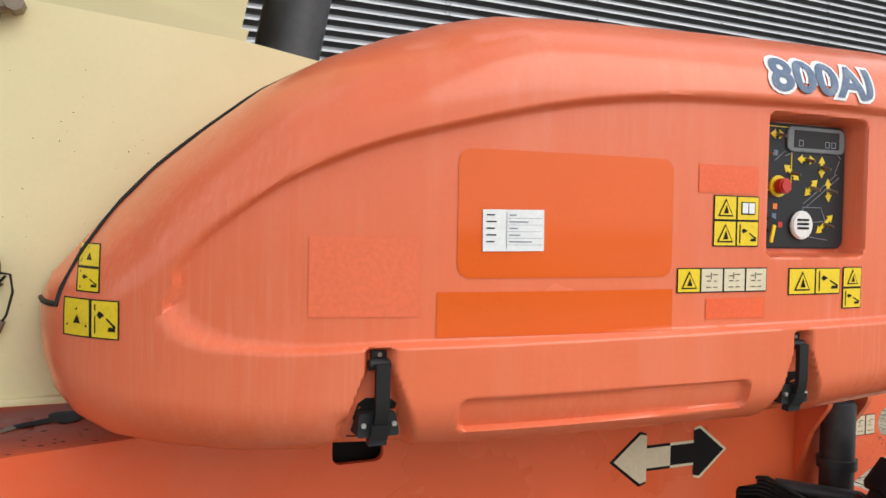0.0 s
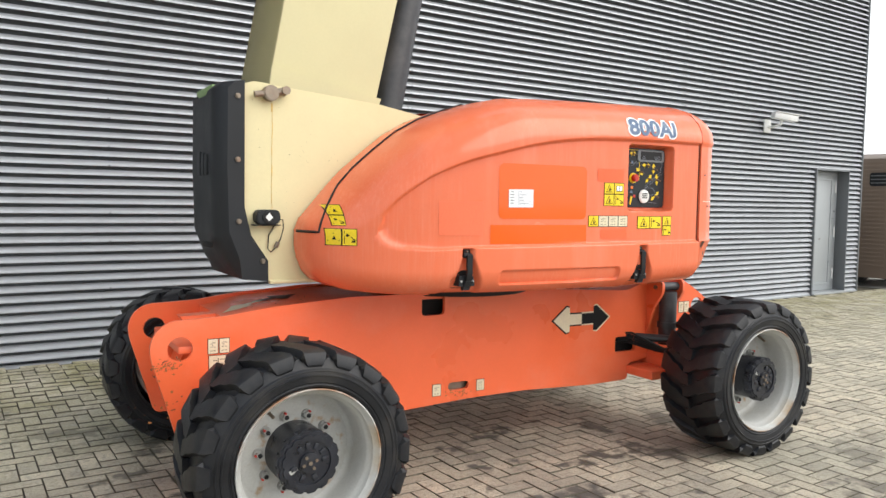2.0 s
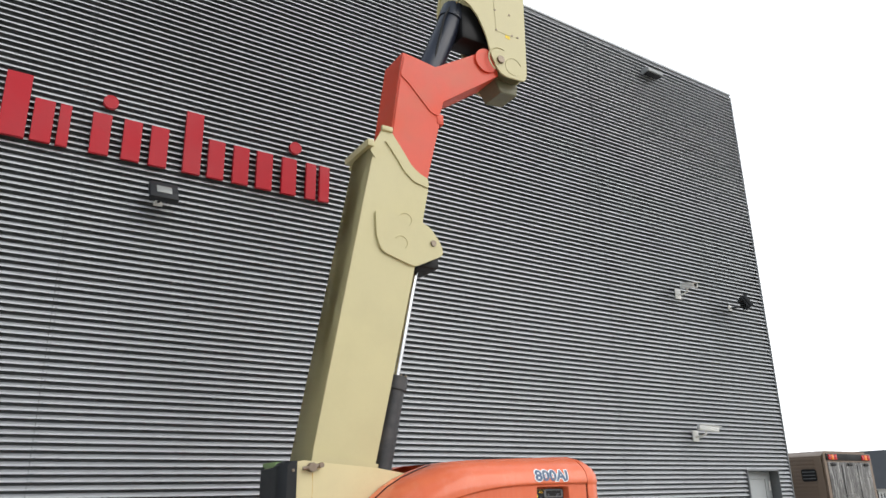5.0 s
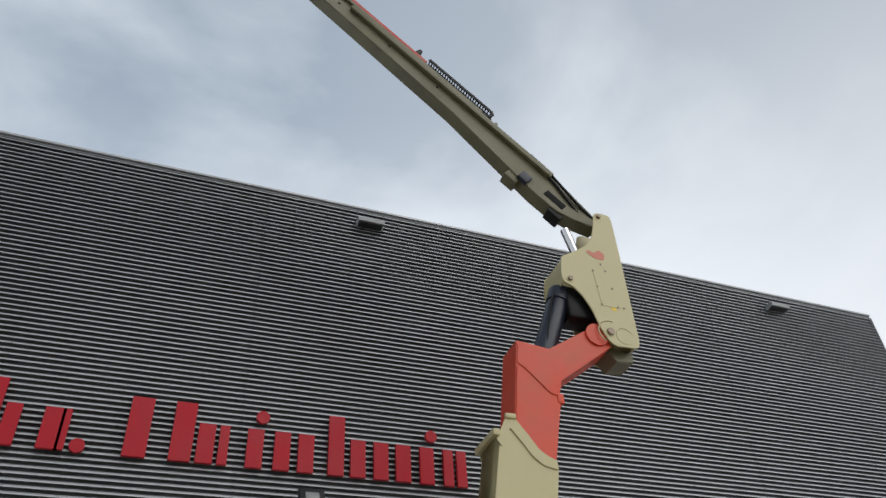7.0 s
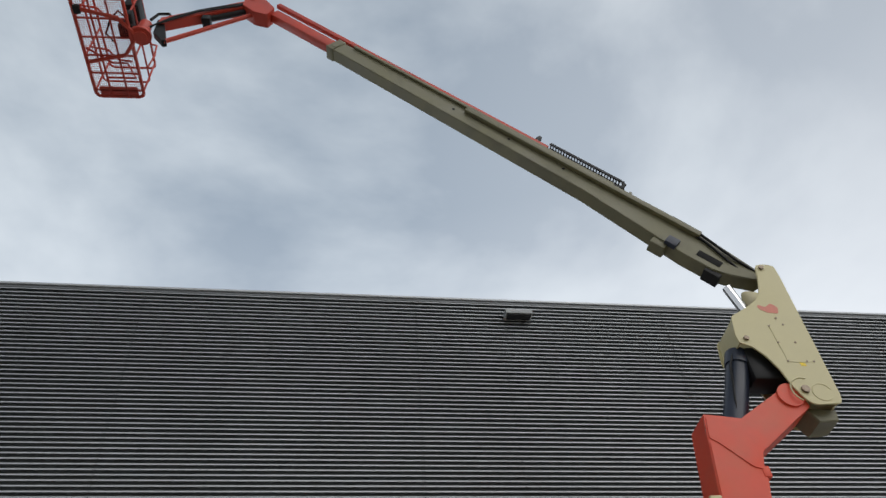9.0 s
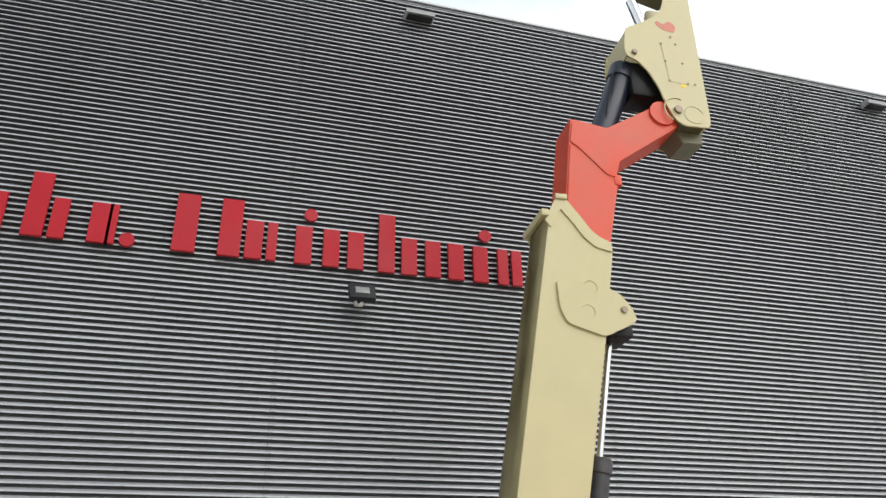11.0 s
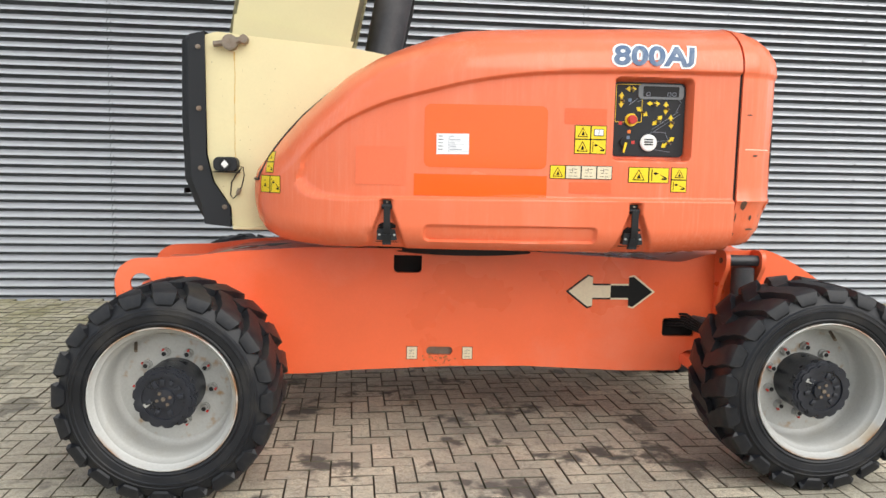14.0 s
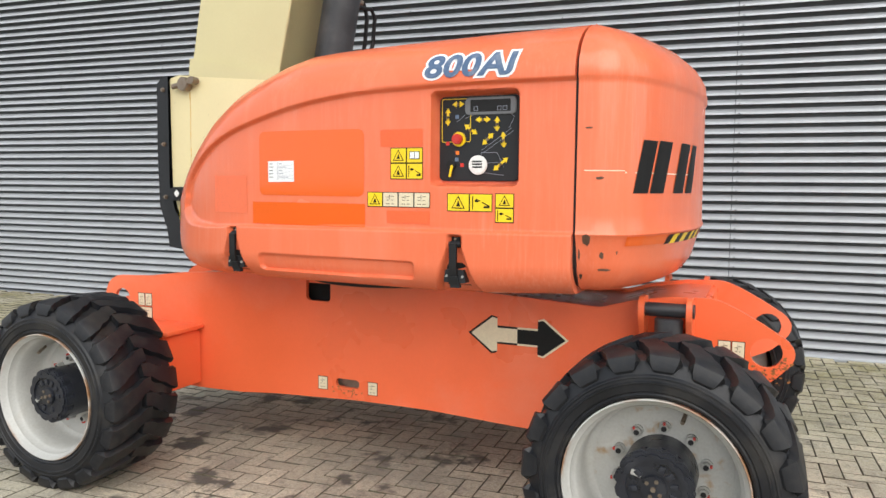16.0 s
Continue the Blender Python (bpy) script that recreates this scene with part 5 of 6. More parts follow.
Y, I = YELLOW, IVORY
WARN = "black and yellow warning sticker"
sticker([(Y, "tri"), (Y, "book")], 0.345, 1.655, 0.500, 1.721, label=WARN)
sticker([(Y, "tri"), (Y, "lift")], 0.345, 1.586, 0.500, 1.655, label=WARN)
sticker([(Y, "tri"), (I, "print"), (I, "print"), (I, "print")], 0.231, 1.465, 0.535, 1.530, label="ivory and yellow load limit sticker")
sticker([(Y, "tri"), (Y, "lift")], 0.615, 1.453, 0.816, 1.528, label=WARN)
sticker([(Y, "tri"), (Y, "lift")], 0.828, 1.410, 0.908, 1.530, vertical=True, label=WARN)
sticker([(Y, "tri"), (Y, "lift")], -1.206, 1.360, -1.085, 1.448, label=WARN)
sticker([(Y, "tri"), (Y, "lift")], -1.178, 1.462, -1.126, 1.572, vertical=True, label=WARN)

card = part("paper_label", on_hood([(-0.314, 1.570), (-0.160, 1.572), (-0.161, 1.669), (-0.315, 1.667)], 0.005), PAPER, hood, "white paper label with handwritten lines", smooth=0)
for i in range(5):
    z = 1.655 - 0.0155 * i
    part("printed_bar", on_hood([(-0.306, z - 0.0015), (-0.286 + 0.004 * (i % 2), z - 0.0015), (-0.286 + 0.004 * (i % 2), z + 0.0015), (-0.306, z + 0.0015)], 0.006), INK, card, smooth=0)
    part("written_bar", on_hood([(-0.250, z - 0.0014), (-0.232 + (0.0, 0.03, 0.004, 0.01, 0.04)[i], z - 0.0014), (-0.232 + (0.0, 0.03, 0.004, 0.01, 0.04)[i], z + 0.0016), (-0.250, z + 0.0016)], 0.006), GREY_INK, card, smooth=0)
    part("rule", on_hood([(-0.256, z - 0.0078), (-0.166, z - 0.0070), (-0.166, z - 0.0062), (-0.256, z - 0.0070)], 0.006), GREY_INK, card, smooth=0)
part("rule", on_hood([(-0.257, 1.577), (-0.2555, 1.577), (-0.2555, 1.662), (-0.257, 1.662)], 0.006), GREY_INK, card, smooth=0)

# --- ground control panel
PY = hood_y(0.72, 1.75)
panel = part("control_panel", prism(round_rect(0.545, 1.580, 0.905, 1.938, 0.025), PY - 0.012, PY + 0.02, bevel=0.004), BLACK_PLASTIC, lift, "black ground control panel with yellow arrows and a red stop button")
PF = PY - 0.012
part("panel_line", prism(round_rect(0.557, 1.745, 0.690, 1.928, 0.008), PF - 0.0012, PF, [round_rect(0.5595, 1.7475, 0.6875, 1.9255, 0.007)]), YELLOW, panel, smooth=0)
part("display", prism(round_rect(0.665, 1.858, 0.893, 1.930, 0.02), PF - 0.007, PF, bevel=0.002), TRIM, panel)
part("display_glass", prism(round_rect(0.690, 1.870, 0.868, 1.920, 0.004), PF - 0.008, PF - 0.0072), BLACK, panel)
for x in (0.706, 0.81, 0.835):
    part("indicator", prism(round_rect(x, 1.874, x + 0.018, 1.892, 0.002), PF - 0.0092, PF - 0.0082, [round_rect(x + 0.002, 1.876, x + 0.016, 1.890, 0.001)]), GREY_INK, panel, smooth=0)


def double_arrow(cx, cz, length, ang):
    h, w, n = length * 0.44, 0.006, 0.0135
    pts = [(-h, 0), (-h + 0.020, n), (-h + 0.020, w * 0.9), (h - 0.020, w * 0.9), (h - 0.020, n), (h, 0), (h - 0.020, -n), (h - 0.020, -w * 0.9), (-h + 0.020, -w * 0.9), (-h + 0.020, -n)]
    ca, sa = math.cos(radians(ang)), math.sin(radians(ang))
    a = part("arrow", prism([(cx + x * ca - z * sa, cz + x * sa + z * ca) for x, z in pts], PF - 0.0015, PF), YELLOW, panel, smooth=0)
    part("toggle", cyl((cx, PF, cz), (cx + 0.006, PF - 0.028, cz - 0.008), 0.006, 8, 0.004), STEEL, panel)
    return a


for a in ((0.632, 1.905, 0.062, 0), (0.585, 1.852, 0.085, 90), (0.745, 1.838, 0.078, 0), (0.808, 1.818, 0.072, 90), (0.690, 1.798, 0.082, -35), (0.768, 1.757, 0.078, 45), (0.837, 1.752, 0.078, 95), (0.826, 1.652, 0.095, 40)):
    double_arrow(*a)
bm = bmesh.new()
for q in (((0.625, 1.83), (0.665, 1.86)), ((0.665, 1.845), (0.70, 1.858)), ((0.70, 1.858), (0.86, 1.868)), ((0.86, 1.868), (0.885, 1.845)), ((0.74, 1.71), (0.87, 1.80)), ((0.75, 1.70), (0.88, 1.79)),
          ((0.72, 1.62), (0.74, 1.70)), ((0.74, 1.70), (0.81, 1.70)), ((0.81, 1.70), (0.84, 1.64)), ((0.72, 1.62), (0.84, 1.605)), ((0.86, 1.80), (0.88, 1.84)), ((0.76, 1.655), (0.82, 1.66))):
    (xa, za), (xb, zb) = q
    tube([(xa, PF, za), (xb, PF, zb)], 0.0012, 4, bm=bm)
part("diagram", bm, GREY_INK, panel, smooth=0)
part("stop_collar", cyl((0.637, PF, 1.757), (0.637, PF - 0.006, 1.757), 0.031, 28), YELLOW, panel, "yellow collar")
part("stop_button", cyl((0.637, PF - 0.005, 1.757), (0.637, PF - 0.035, 1.757), 0.022, 24, bevel=0.005), RED_INK, panel, "red emergency stop button")
part("hour_meter", cyl((0.727, PF, 1.648), (0.727, PF - 0.014, 1.648), 0.041, 30, bevel=0.004), WHITE, panel, "round white meter")
for z in (1.664, 1.652, 1.640):
    part("meter_bar", prism(round_rect(0.704, z - 0.004, 0.748, z + 0.002, 0.001), PF - 0.016, PF - 0.014), INK, panel, smooth=0)
part("key_switch", cyl((0.605, PF, 1.648), (0.605, PF - 0.015, 1.648), 0.02, 20), BLACK, panel)
part("key", prism(rounded([(0.597, 1.598), (0.606, 1.596), (0.618, 1.645), (0.607, 1.648)], 0.003), PF - 0.02, PF - 0.015), YELLOW, panel, "yellow key")
for x, z, c in ((0.627, 1.852, NAVY_INK), (0.627, 1.672, NAVY_INK), (0.652, 1.648, RED_INK), (0.585, 1.74, RED_INK), (0.74, 1.67, RED_INK), (0.63, 1.70, AMBER)):
    part("symbol", prism(round_rect(x - 0.008, z - 0.008, x + 0.008, z + 0.008, 0.002), PF - 0.0015, PF), c, panel, smooth=0)

# --- drive arrow and plates on the chassis side
CY = -0.372


def on_side(pts, eps=0.002):
    bm = bmesh.new()
    bm.faces.new([bm.verts.new((x, CY - eps, z)) for x, z in pts])
    return bm


def arrow_half(s, grow):
    cx, cz = 0.737, 0.816
    p = [(0, 0.036 + grow), (0.105 + grow * 0.2, 0.036 + grow), (0.105 + grow * 0.2, 0.082 + grow * 0.8), (0.132 + grow * 0.4, 0.088 + grow), (0.245 + grow * 1.6, 0.0)]
    pts = p + [(x, -z) for x, z in p[-2::-1]]
    return [(cx + s * x, cz + z) for x, z in pts]


arrow = part("drive_arrow", on_side(arrow_half(-1, 0.010)), INK, chassis, "large black and ivory drive direction arrow", smooth=0)
part("arrow_edge", on_side(arrow_half(1, 0.010)), IVORY, arrow, smooth=0)
part("arrow_half", on_side(arrow_half(-1, 0.0), 0.003), IVORY, arrow, smooth=0)
part("arrow_half", on_side(arrow_half(1, 0.0), 0.003), INK, arrow, smooth=0)
for x, z, w, h in ((-0.429, 0.415, 0.062, 0.075), (-0.111, 0.416, 0.060, 0.073), (-1.76, 0.794, 0.055, 0.08), (-1.702, 0.794, 0.055, 0.08), (1.674, 0.80, 0.056, 0.084), (1.732, 0.80, 0.056, 0.084)):
    sticker([(I, "print")], x, z, x + w, z + h, "tie_down_sticker", chassis, on_side, "ivory sticker with a hook sign")
sticker([(I, "print")], -1.756, 0.702, -1.646, 0.788, "weight_sticker", chassis, on_side, "ivory sticker with worn print")
rng = random.Random(21)
for nm, mt_, grow in (("worn_paint", CHIP, 1.0), ("rust_spots", RUST, 1.5)):
    bm = bmesh.new()
    for cx, cz, n, sp in ((-1.99, 0.74, 16, 0.03), (-1.93, 0.76, 14, 0.03), (1.90, 0.75, 30, 0.045), (1.95, 0.80, 14, 0.02), (-0.20, 0.41, 10, 0.03), (-0.27, 0.425, 8, 0.03), (-1.96, 0.55, 8, 0.05)):
        for i in range(n):
            x, z, r = cx + rng.gauss(0, sp), cz + rng.gauss(0, sp * 0.6), rng.uniform(0.0015, 0.006) * grow
            bm.faces.new([bm.verts.new((x + r * rng.uniform(0.4, 1.4) * math.cos(t), CY - (0.0018 if grow == 1.0 else 0.0013), z + r * rng.uniform(0.3, 1.0) * math.sin(t))) for t in np.linspace(0, 2 * math.pi, 8)[:-1]])
    tagged(part(nm, bm, mt_, chassis, smooth=0), kind="stuff")

# --- lower boom
def lean_x(z):
    """Left edge of the lower boom."""
    return -1.43 + (z - 2.29) * 0.1855


CHAMFER = 0.04
LB = [(lean_x(2.22) + CHAMFER, 2.22), (lean_x(2.29) + CHAMFER, 2.30), (lean_x(5.40) + CHAMFER, 5.40), (-0.735, 5.63), (-0.70, 5.68), (-0.62, 5.67), (-0.47, 5.47), (-0.36, 5.31), (-0.27, 5.24), (-0.155, 5.19), (-0.150, 5.06), (-0.325, 4.17), (-0.775, 2.145)]
boom = part("lower_boom", prism(LB, -0.258, -0.240, bevel=0.003), CREAM_BOOM, lift, "cream painted box section lower boom")
part("far_side_plate", prism(LB, 0.240, 0.258, bevel=0.003), CREAM_BOOM, boom)
bm = bmesh.new()
a = [(lean_x(2.2), 2.2), (lean_x(5.42), 5.42)]
for (x0, z0), (x1, z1) in ((a[0], a[1]),):
    cols = [(CHAMFER, -0.256), (0.0, -0.185), (0.0, 0.185), (CHAMFER, 0.256)]
    lo_, hi_ = ([bm.verts.new((x + dx, y, z)) for dx, y in cols] for x, z in ((x0, z0), (x1, z1)))
    for i in range(3):
        bm.faces.new((lo_[i], hi_[i], hi_[i + 1], lo_[i + 1]))
bmesh.ops.solidify(bm, geom=bm.faces[:], thickness=0.02)
part("front_plate", bm, CREAM_BOOM, boom)
bm = bmesh.new()
f = [bm.verts.new(p) for p in ((-0.79, -0.239, 2.15), (-0.335, -0.239, 4.2), (-0.165, -0.239, 5.08), (-0.165, 0.239, 5.08), (-0.335, 0.239, 4.2), (-0.79, 0.239, 2.15))]
bm.faces.new((f[0], f[1], f[4], f[5]))
bm.faces.new((f[1], f[2], f[3], f[4]))
bmesh.ops.solidify(bm, geom=bm.faces[:], thickness=0.02)
part("rear_plate", bm, CREAM_BOOM, boom)
COLLAR = [(-0.86, 5.38), (-0.735, 5.63), (-0.70, 5.68), (-0.62, 5.67), (-0.47, 5.47), (-0.36, 5.31), (-0.27, 5.24), (-0.155, 5.19), (-0.150, 5.08), (-0.33, 5.12), (-0.45, 5.22), (-0.56, 5.38), (-0.68, 5.53), (-0.80, 5.30)]
for y in (-0.275, 0.258):
    part("collar_plate", prism(rounded(COLLAR, 0.02, 2), y, y + 0.017, bevel=0.003), CREAM_BOOM, boom)
part("collar_pad", box((-0.90, -0.30, 5.42), (-0.82, 0.30, 5.50), 0.01), CREAM_BOOM, boom)
part("collar_pad", box((-0.73, -0.30, 5.64), (-0.60, -0.255, 5.70), 0.01), CREAM_BOOM, boom)
BR = [(-0.80, 4.72), (-0.785, 4.42), (-0.72, 4.27), (-0.34, 4.155), (-0.02, 4.315), (0.012, 4.36), (-0.02, 4.47), (-0.14, 4.62), (-0.235, 4.66), (-0.30, 4.74)]
for y in (-0.285, 0.259):
    part("cylinder_bracket", prism(rounded(BR, 0.06, 3), y, y + 0.026, bevel=0.004), CREAM_BOOM, boom)
part("bracket_pin", cyl((-0.117, -0.285, 4.446), (-0.117, -0.305, 4.446), 0.034, 18, bevel=0.004), STEEL, boom)
part("bracket_block", box((-0.25, -0.2, 4.20), (0.0, 0.2, 4.33), 0.02), BLACK, boom)
for cx, cz in ((-0.45, 4.66), (-0.50, 4.40)):
    part("weld_ring", tube([(cx + 0.075 * math.cos(t), -0.2855, cz + 0.075 * math.sin(t)) for t in np.linspace(-0.8, 2.6, 14)], 0.006, 5), CREAM_BOOM, boom)
part("foot_plate", prism([(-1.42, 2.10), (-1.395, 2.315), (-0.745, 2.185), (-0.79, 2.05)], -0.280, -0.259, bevel=0.003), CREAM_BOOM, boom)

# lift cylinder
lc = part("lift_cylinder", cyl((-0.62, 0, 2.0), (-0.435, 0, 2.95), 0.108, 32), CYL_BLACK, lift, "black hydraulic lift cylinder")
part("gland", cyl((-0.442, 0, 2.91), (-0.415, 0, 3.05), 0.125, 32, bevel=0.008), CYL_BLACK, lc)
part("rod", cyl((-0.42, 0, 3.02), (-0.16, 0, 4.28), 0.030, 20), CHROME, lc, "chrome piston rod")
for k in range(8):
    a = 2 * math.pi * k / 8
    part("gland_bolt", cyl((-0.415 + 0.1 * math.cos(a), 0.1 * math.sin(a), 3.045), (-0.412 + 0.1 * math.cos(a), 0.1 * math.sin(a), 3.062), 0.012, 6), STEEL, lc)
for k in (0, 1):
    d = 0.035 * k
    part("hose", tube([(-0.47, 0.11, 2.66 - d), (-0.45 + d, 0.17 + d, 2.66 - d), (-0.44 + d, 0.20 + d, 2.58), (-0.46 + d, 0.21 + d, 2.42), (-0.50 + d, 0.20, 2.25), (-0.54, 0.17, 2.05)], 0.013, 7), BLACK, lc)
part("hose_port", cyl((-0.48, 0.09, 2.655), (-0.455, 0.16, 2.655), 0.022, 10), STEEL, lc)
# telescopic orange mast head
OR = [(-0.66, 4.9), (-0.60, 5.60), (-0.485, 6.40), (-0.435, 6.735), (-0.30, 6.72), (0.0, 6.672), (0.62, 7.055), (0.86, 7.05), (0.905, 6.82), (0.10, 6.24), (0.05, 6.08), (0.03, 5.90), (-0.16, 5.10)]
mast = part("mast_head", prism(OR, -0.222, -0.20, bevel=0.004), ORANGE_BOOM, lift, "orange telescoping mast head")
part("far_plate", prism(OR, 0.20, 0.222, bevel=0.004), ORANGE_BOOM, mast)
bm = bmesh.new()
for i in range(1, len(OR) - 1):
    (x0, z0), (x1, z1) = OR[i], OR[i + 1]
    if i in (3, 4):
        continue
    bm.faces.new([bm.verts.new(p) for p in ((x0, -0.2, z0), (x1, -0.2, z1), (x1, 0.2, z1), (x0, 0.2, z0))])
bmesh.ops.remove_doubles(bm, verts=bm.verts[:], dist=1e-4)
part("web", bm, ORANGE_BOOM, mast, smooth=0)
part("raised_plate", prism(rounded([(-0.47, 6.42), (-0.42, 6.70), (-0.04, 6.63), (-0.02, 6.50), (0.02, 6.20), (0.03, 6.02), (-0.08, 6.05), (-0.38, 6.36)], 0.03), -0.234, -0.222, bevel=0.003), ORANGE_BOOM, mast)
part("edge_bar", prism([(-0.59, 5.55), (-0.52, 5.55), (-0.42, 6.30), (-0.475, 6.38)], -0.236, -0.222, bevel=0.003), ORANGE_BOOM, mast)
part("boss", cyl((0.72, -0.222, 6.97), (0.72, -0.25, 6.97), 0.16, 24), ORANGE_BOOM, mast)
part("stop_block", box((0.0, -0.23, 5.93), (0.09, -0.12, 6.06), 0.01), ORANGE_BOOM, mast)

# elbow plates
EL = [(1.065, 9.09), (1.20, 9.115), (1.335, 9.08), (1.345, 8.9), (1.31, 6.92), (1.28, 6.81), (0.95, 6.80), (0.86, 6.86), (0.77, 7.05), (0.70, 7.32), (0.60, 7.53), (0.47, 7.68), (0.345, 7.72), (0.335, 7.85), (0.385, 8.16), (0.60, 8.28), (0.83, 8.44), (0.93, 8.58), (1.0, 8.80)]
elbow = part("elbow", prism(rounded(EL, 0.05, 2), -0.285, -0.262, bevel=0.004), CREAM_BOOM, lift, "cream elbow plates between the booms")
part("far_plate", prism(rounded(EL, 0.05, 2), 0.262, 0.285, bevel=0.004), CREAM_BOOM, elbow)
part("back_plate", prism([(1.30, 9.0), (1.28, 9.0), (1.255, 6.86), (1.28, 6.86)], -0.261, 0.261), CREAM_BOOM, elbow)
# the elbow's shaded underside, dark by its colour
part("lower_plate", prism([(0.88, 6.86), (1.27, 6.82), (1.25, 6.68), (1.0, 6.66)], -0.13, 0.22, bevel=0.01), CREAM_SHADED, elbow)
part("cheek_plate", prism([(0.36, 7.74), (0.40, 8.14), (0.42, 8.14), (0.38, 7.74)], -0.261, 0.261), CREAM_BOOM, elbow)
for x, z, r in ((0.90, 7.01, 0.052), (0.455, 7.79, 0.035), (1.13, 9.03, 0.035)):
    part("pin", cyl((x, -0.285, z), (x, -0.315, z), r, 20, bevel=0.005), STEEL, elbow)
part("ring_mark", tube([(1.10 + 0.12 * math.cos(t), -0.286, 6.97 + 0.12 * math.sin(t)) for t in np.linspace(0.3, 5.6, 26)], 0.005, 5), CREAM_BOOM, elbow)
part("hatch", prism([(0.86, 7.42), (1.10, 7.40), (1.03, 8.02), (0.83, 8.0)], -0.290, -0.285, bevel=0.002), CREAM_BOOM, elbow)
for x, z in ((0.86, 7.43), (0.85, 7.72), (0.835, 7.99), (1.03, 8.01), (1.075, 7.72), (1.10, 7.42), (1.19, 7.42), (0.98, 8.12)):
    part("bolt", cyl((x, -0.29, z), (x, -0.297, z), 0.014, 8), STEEL, elbow)
part("guard_ring", tube([(0.90 + 0.17 * math.cos(t), -0.287, 7.01 + 0.17 * math.sin(t)) for t in np.linspace(1.2, 4.2, 14)], 0.010, 5), CREAM_BOOM, elbow)
part("yellow_sticker", prism([(1.0, 7.36), (1.07, 7.355), (1.065, 7.50), (0.995, 7.505)], -0.2875, -0.285), YELLOW, elbow, smooth=0)
part("red_emblem", prism(rounded([(0.80, 8.30), (0.90, 8.22), (1.05, 8.20), (1.08, 8.31), (1.00, 8.38), (0.91, 8.31), (0.82, 8.36)], 0.03), -0.288, -0.285), mat("faded_red_emblem", (0.62, 0.22, 0.16), 0.5), elbow, smooth=0)
uc = part("upper_cylinder", cyl((-0.06, 0, 6.5), (0.43, 0, 7.72), 0.145, 28), NAVY, lift, "dark blue upper lift cylinder")
part("chain", tube([(0.0, -0.12, 6.6), (0.08, -0.13, 7.0), (0.20, -0.13, 7.5), (0.32, -0.1, 7.72)], 0.016, 6), BLACK, uc)
part("gland", cyl((0.365, 0, 7.55), (0.435, 0, 7.74), 0.165, 24), NAVY, uc)
part("upper_rod", cyl((0.92, 0.0, 8.0), (0.70, 0.0, 8.92), 0.065, 18), CHROME, uc, "chrome piston rod")
part("inner_web", box((0.42, -0.18, 7.25), (1.1, 0.18, 7.75), 0.05), BLACK, elbow)

# --- upper boom: frame along its own axis
B0, B1 = Vector((0.82, 0, 9.02)), Vector((-5.16, 0, 14.93))
BLEN = (B1 - B0).length
BANG = math.degrees(math.atan2(B1.z - B0.z, -(B1.x - B0.x)))
ub = empty("upper_boom", Matrix.Translation(B0) @ Matrix.Rotation(radians(BANG), 4, "Y") @ Matrix.Rotation(radians(180), 4, "Z"), lift)
ub["label"] = "cream telescopic upper boom reaching up"
# local x runs along the boom, z across it upwards
ub.matrix_basis = Matrix(((( B1 - B0).x / BLEN, 0, -(B1 - B0).z / BLEN * -1, B0.x), (0, -1, 0, 0), ((B1 - B0).z / BLEN, 0, -(B1 - B0).x / BLEN, B0.z), (0, 0, 0, 1)))
ub.matrix_basis = ub.matrix_basis @ Matrix.Translation((0, 0, 0.34))
H, HW = 0.14, 0.12
# the boom's own shade is in its dark cream
part("boom_box", prism([(0.05, -0.34), (0.30, -0.43), (0.75, -0.44), (1.6, -0.36), (2.6, -H - 0.13), (BLEN, -H - 0.05), (BLEN, H - 0.01), (2.2, H), (0.9, H + 0.02), (-0.1, 0.03), (-0.3, -0.06), (-0.28, -0.16)], -HW, HW, bevel=0.01), CREAM_SHADED, ub)
part("side_rail", box((0.75, HW + 0.001, 0.0), (5.2, HW + 0.075, 0.10), 0.008), CREAM_SHADED, ub)
part("hose_channel", box((2.3, HW - 0.02, H - 0.03), (BLEN - 0.4, HW + 0.05, H + 0.03), 0.008), CREAM_SHADED, ub)
part("end_collar", box((BLEN - 0.16, -HW - 0.012, -H - 0.062), (BLEN + 0.02, HW + 0.012, H + 0.01), 0.006), CREAM_SHADED, ub)
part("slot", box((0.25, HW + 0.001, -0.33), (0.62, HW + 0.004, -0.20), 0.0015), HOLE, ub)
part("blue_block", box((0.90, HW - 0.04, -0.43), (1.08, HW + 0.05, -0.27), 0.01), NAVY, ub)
part("rest_pad", box((1.02, -0.1, -0.52), (1.26, 0.1, -0.38), 0.01), CREAM_SHADED, ub)
part("rest_pad", box((0.16, -0.1, -0.50), (0.40, 0.1, -0.40), 0.01), BLACK, ub)
for x in (3.1, 4.2, 5.4):
    part("pin_hole", cyl((x, HW, -0.05), (x, HW + 0.004, -0.05), 0.025, 12), HOLE, ub)
rail = part("red_tube", box((3.62, 0.03, H + 0.05), (BLEN + 1.9, 0.12, H + 0.15), 0.01), RED_PAINT, ub, "dark red power track tube")
bm = bmesh.new()


def chain_link(x, z, turn):
    """One link of the energy chain: two side plates and a cross bar."""
    c, s_ = math.cos(turn), math.sin(turn)
    for y in (-0.02, 0.085):
        prism([(x + u * c - v * s_, z + u * s_ + v * c) for u, v in ((-0.025, -0.024), (0.025, -0.024), (0.025, 0.024), (-0.025, 0.024))], y, y + 0.022, bm=bm)
    prism([(x + u * c - v * s_, z + u * s_ + v * c) for u, v in ((-0.010, -0.020), (0.010, -0.020), (0.010, -0.008), (-0.010, -0.008))], 0.002, 0.085, bm=bm)


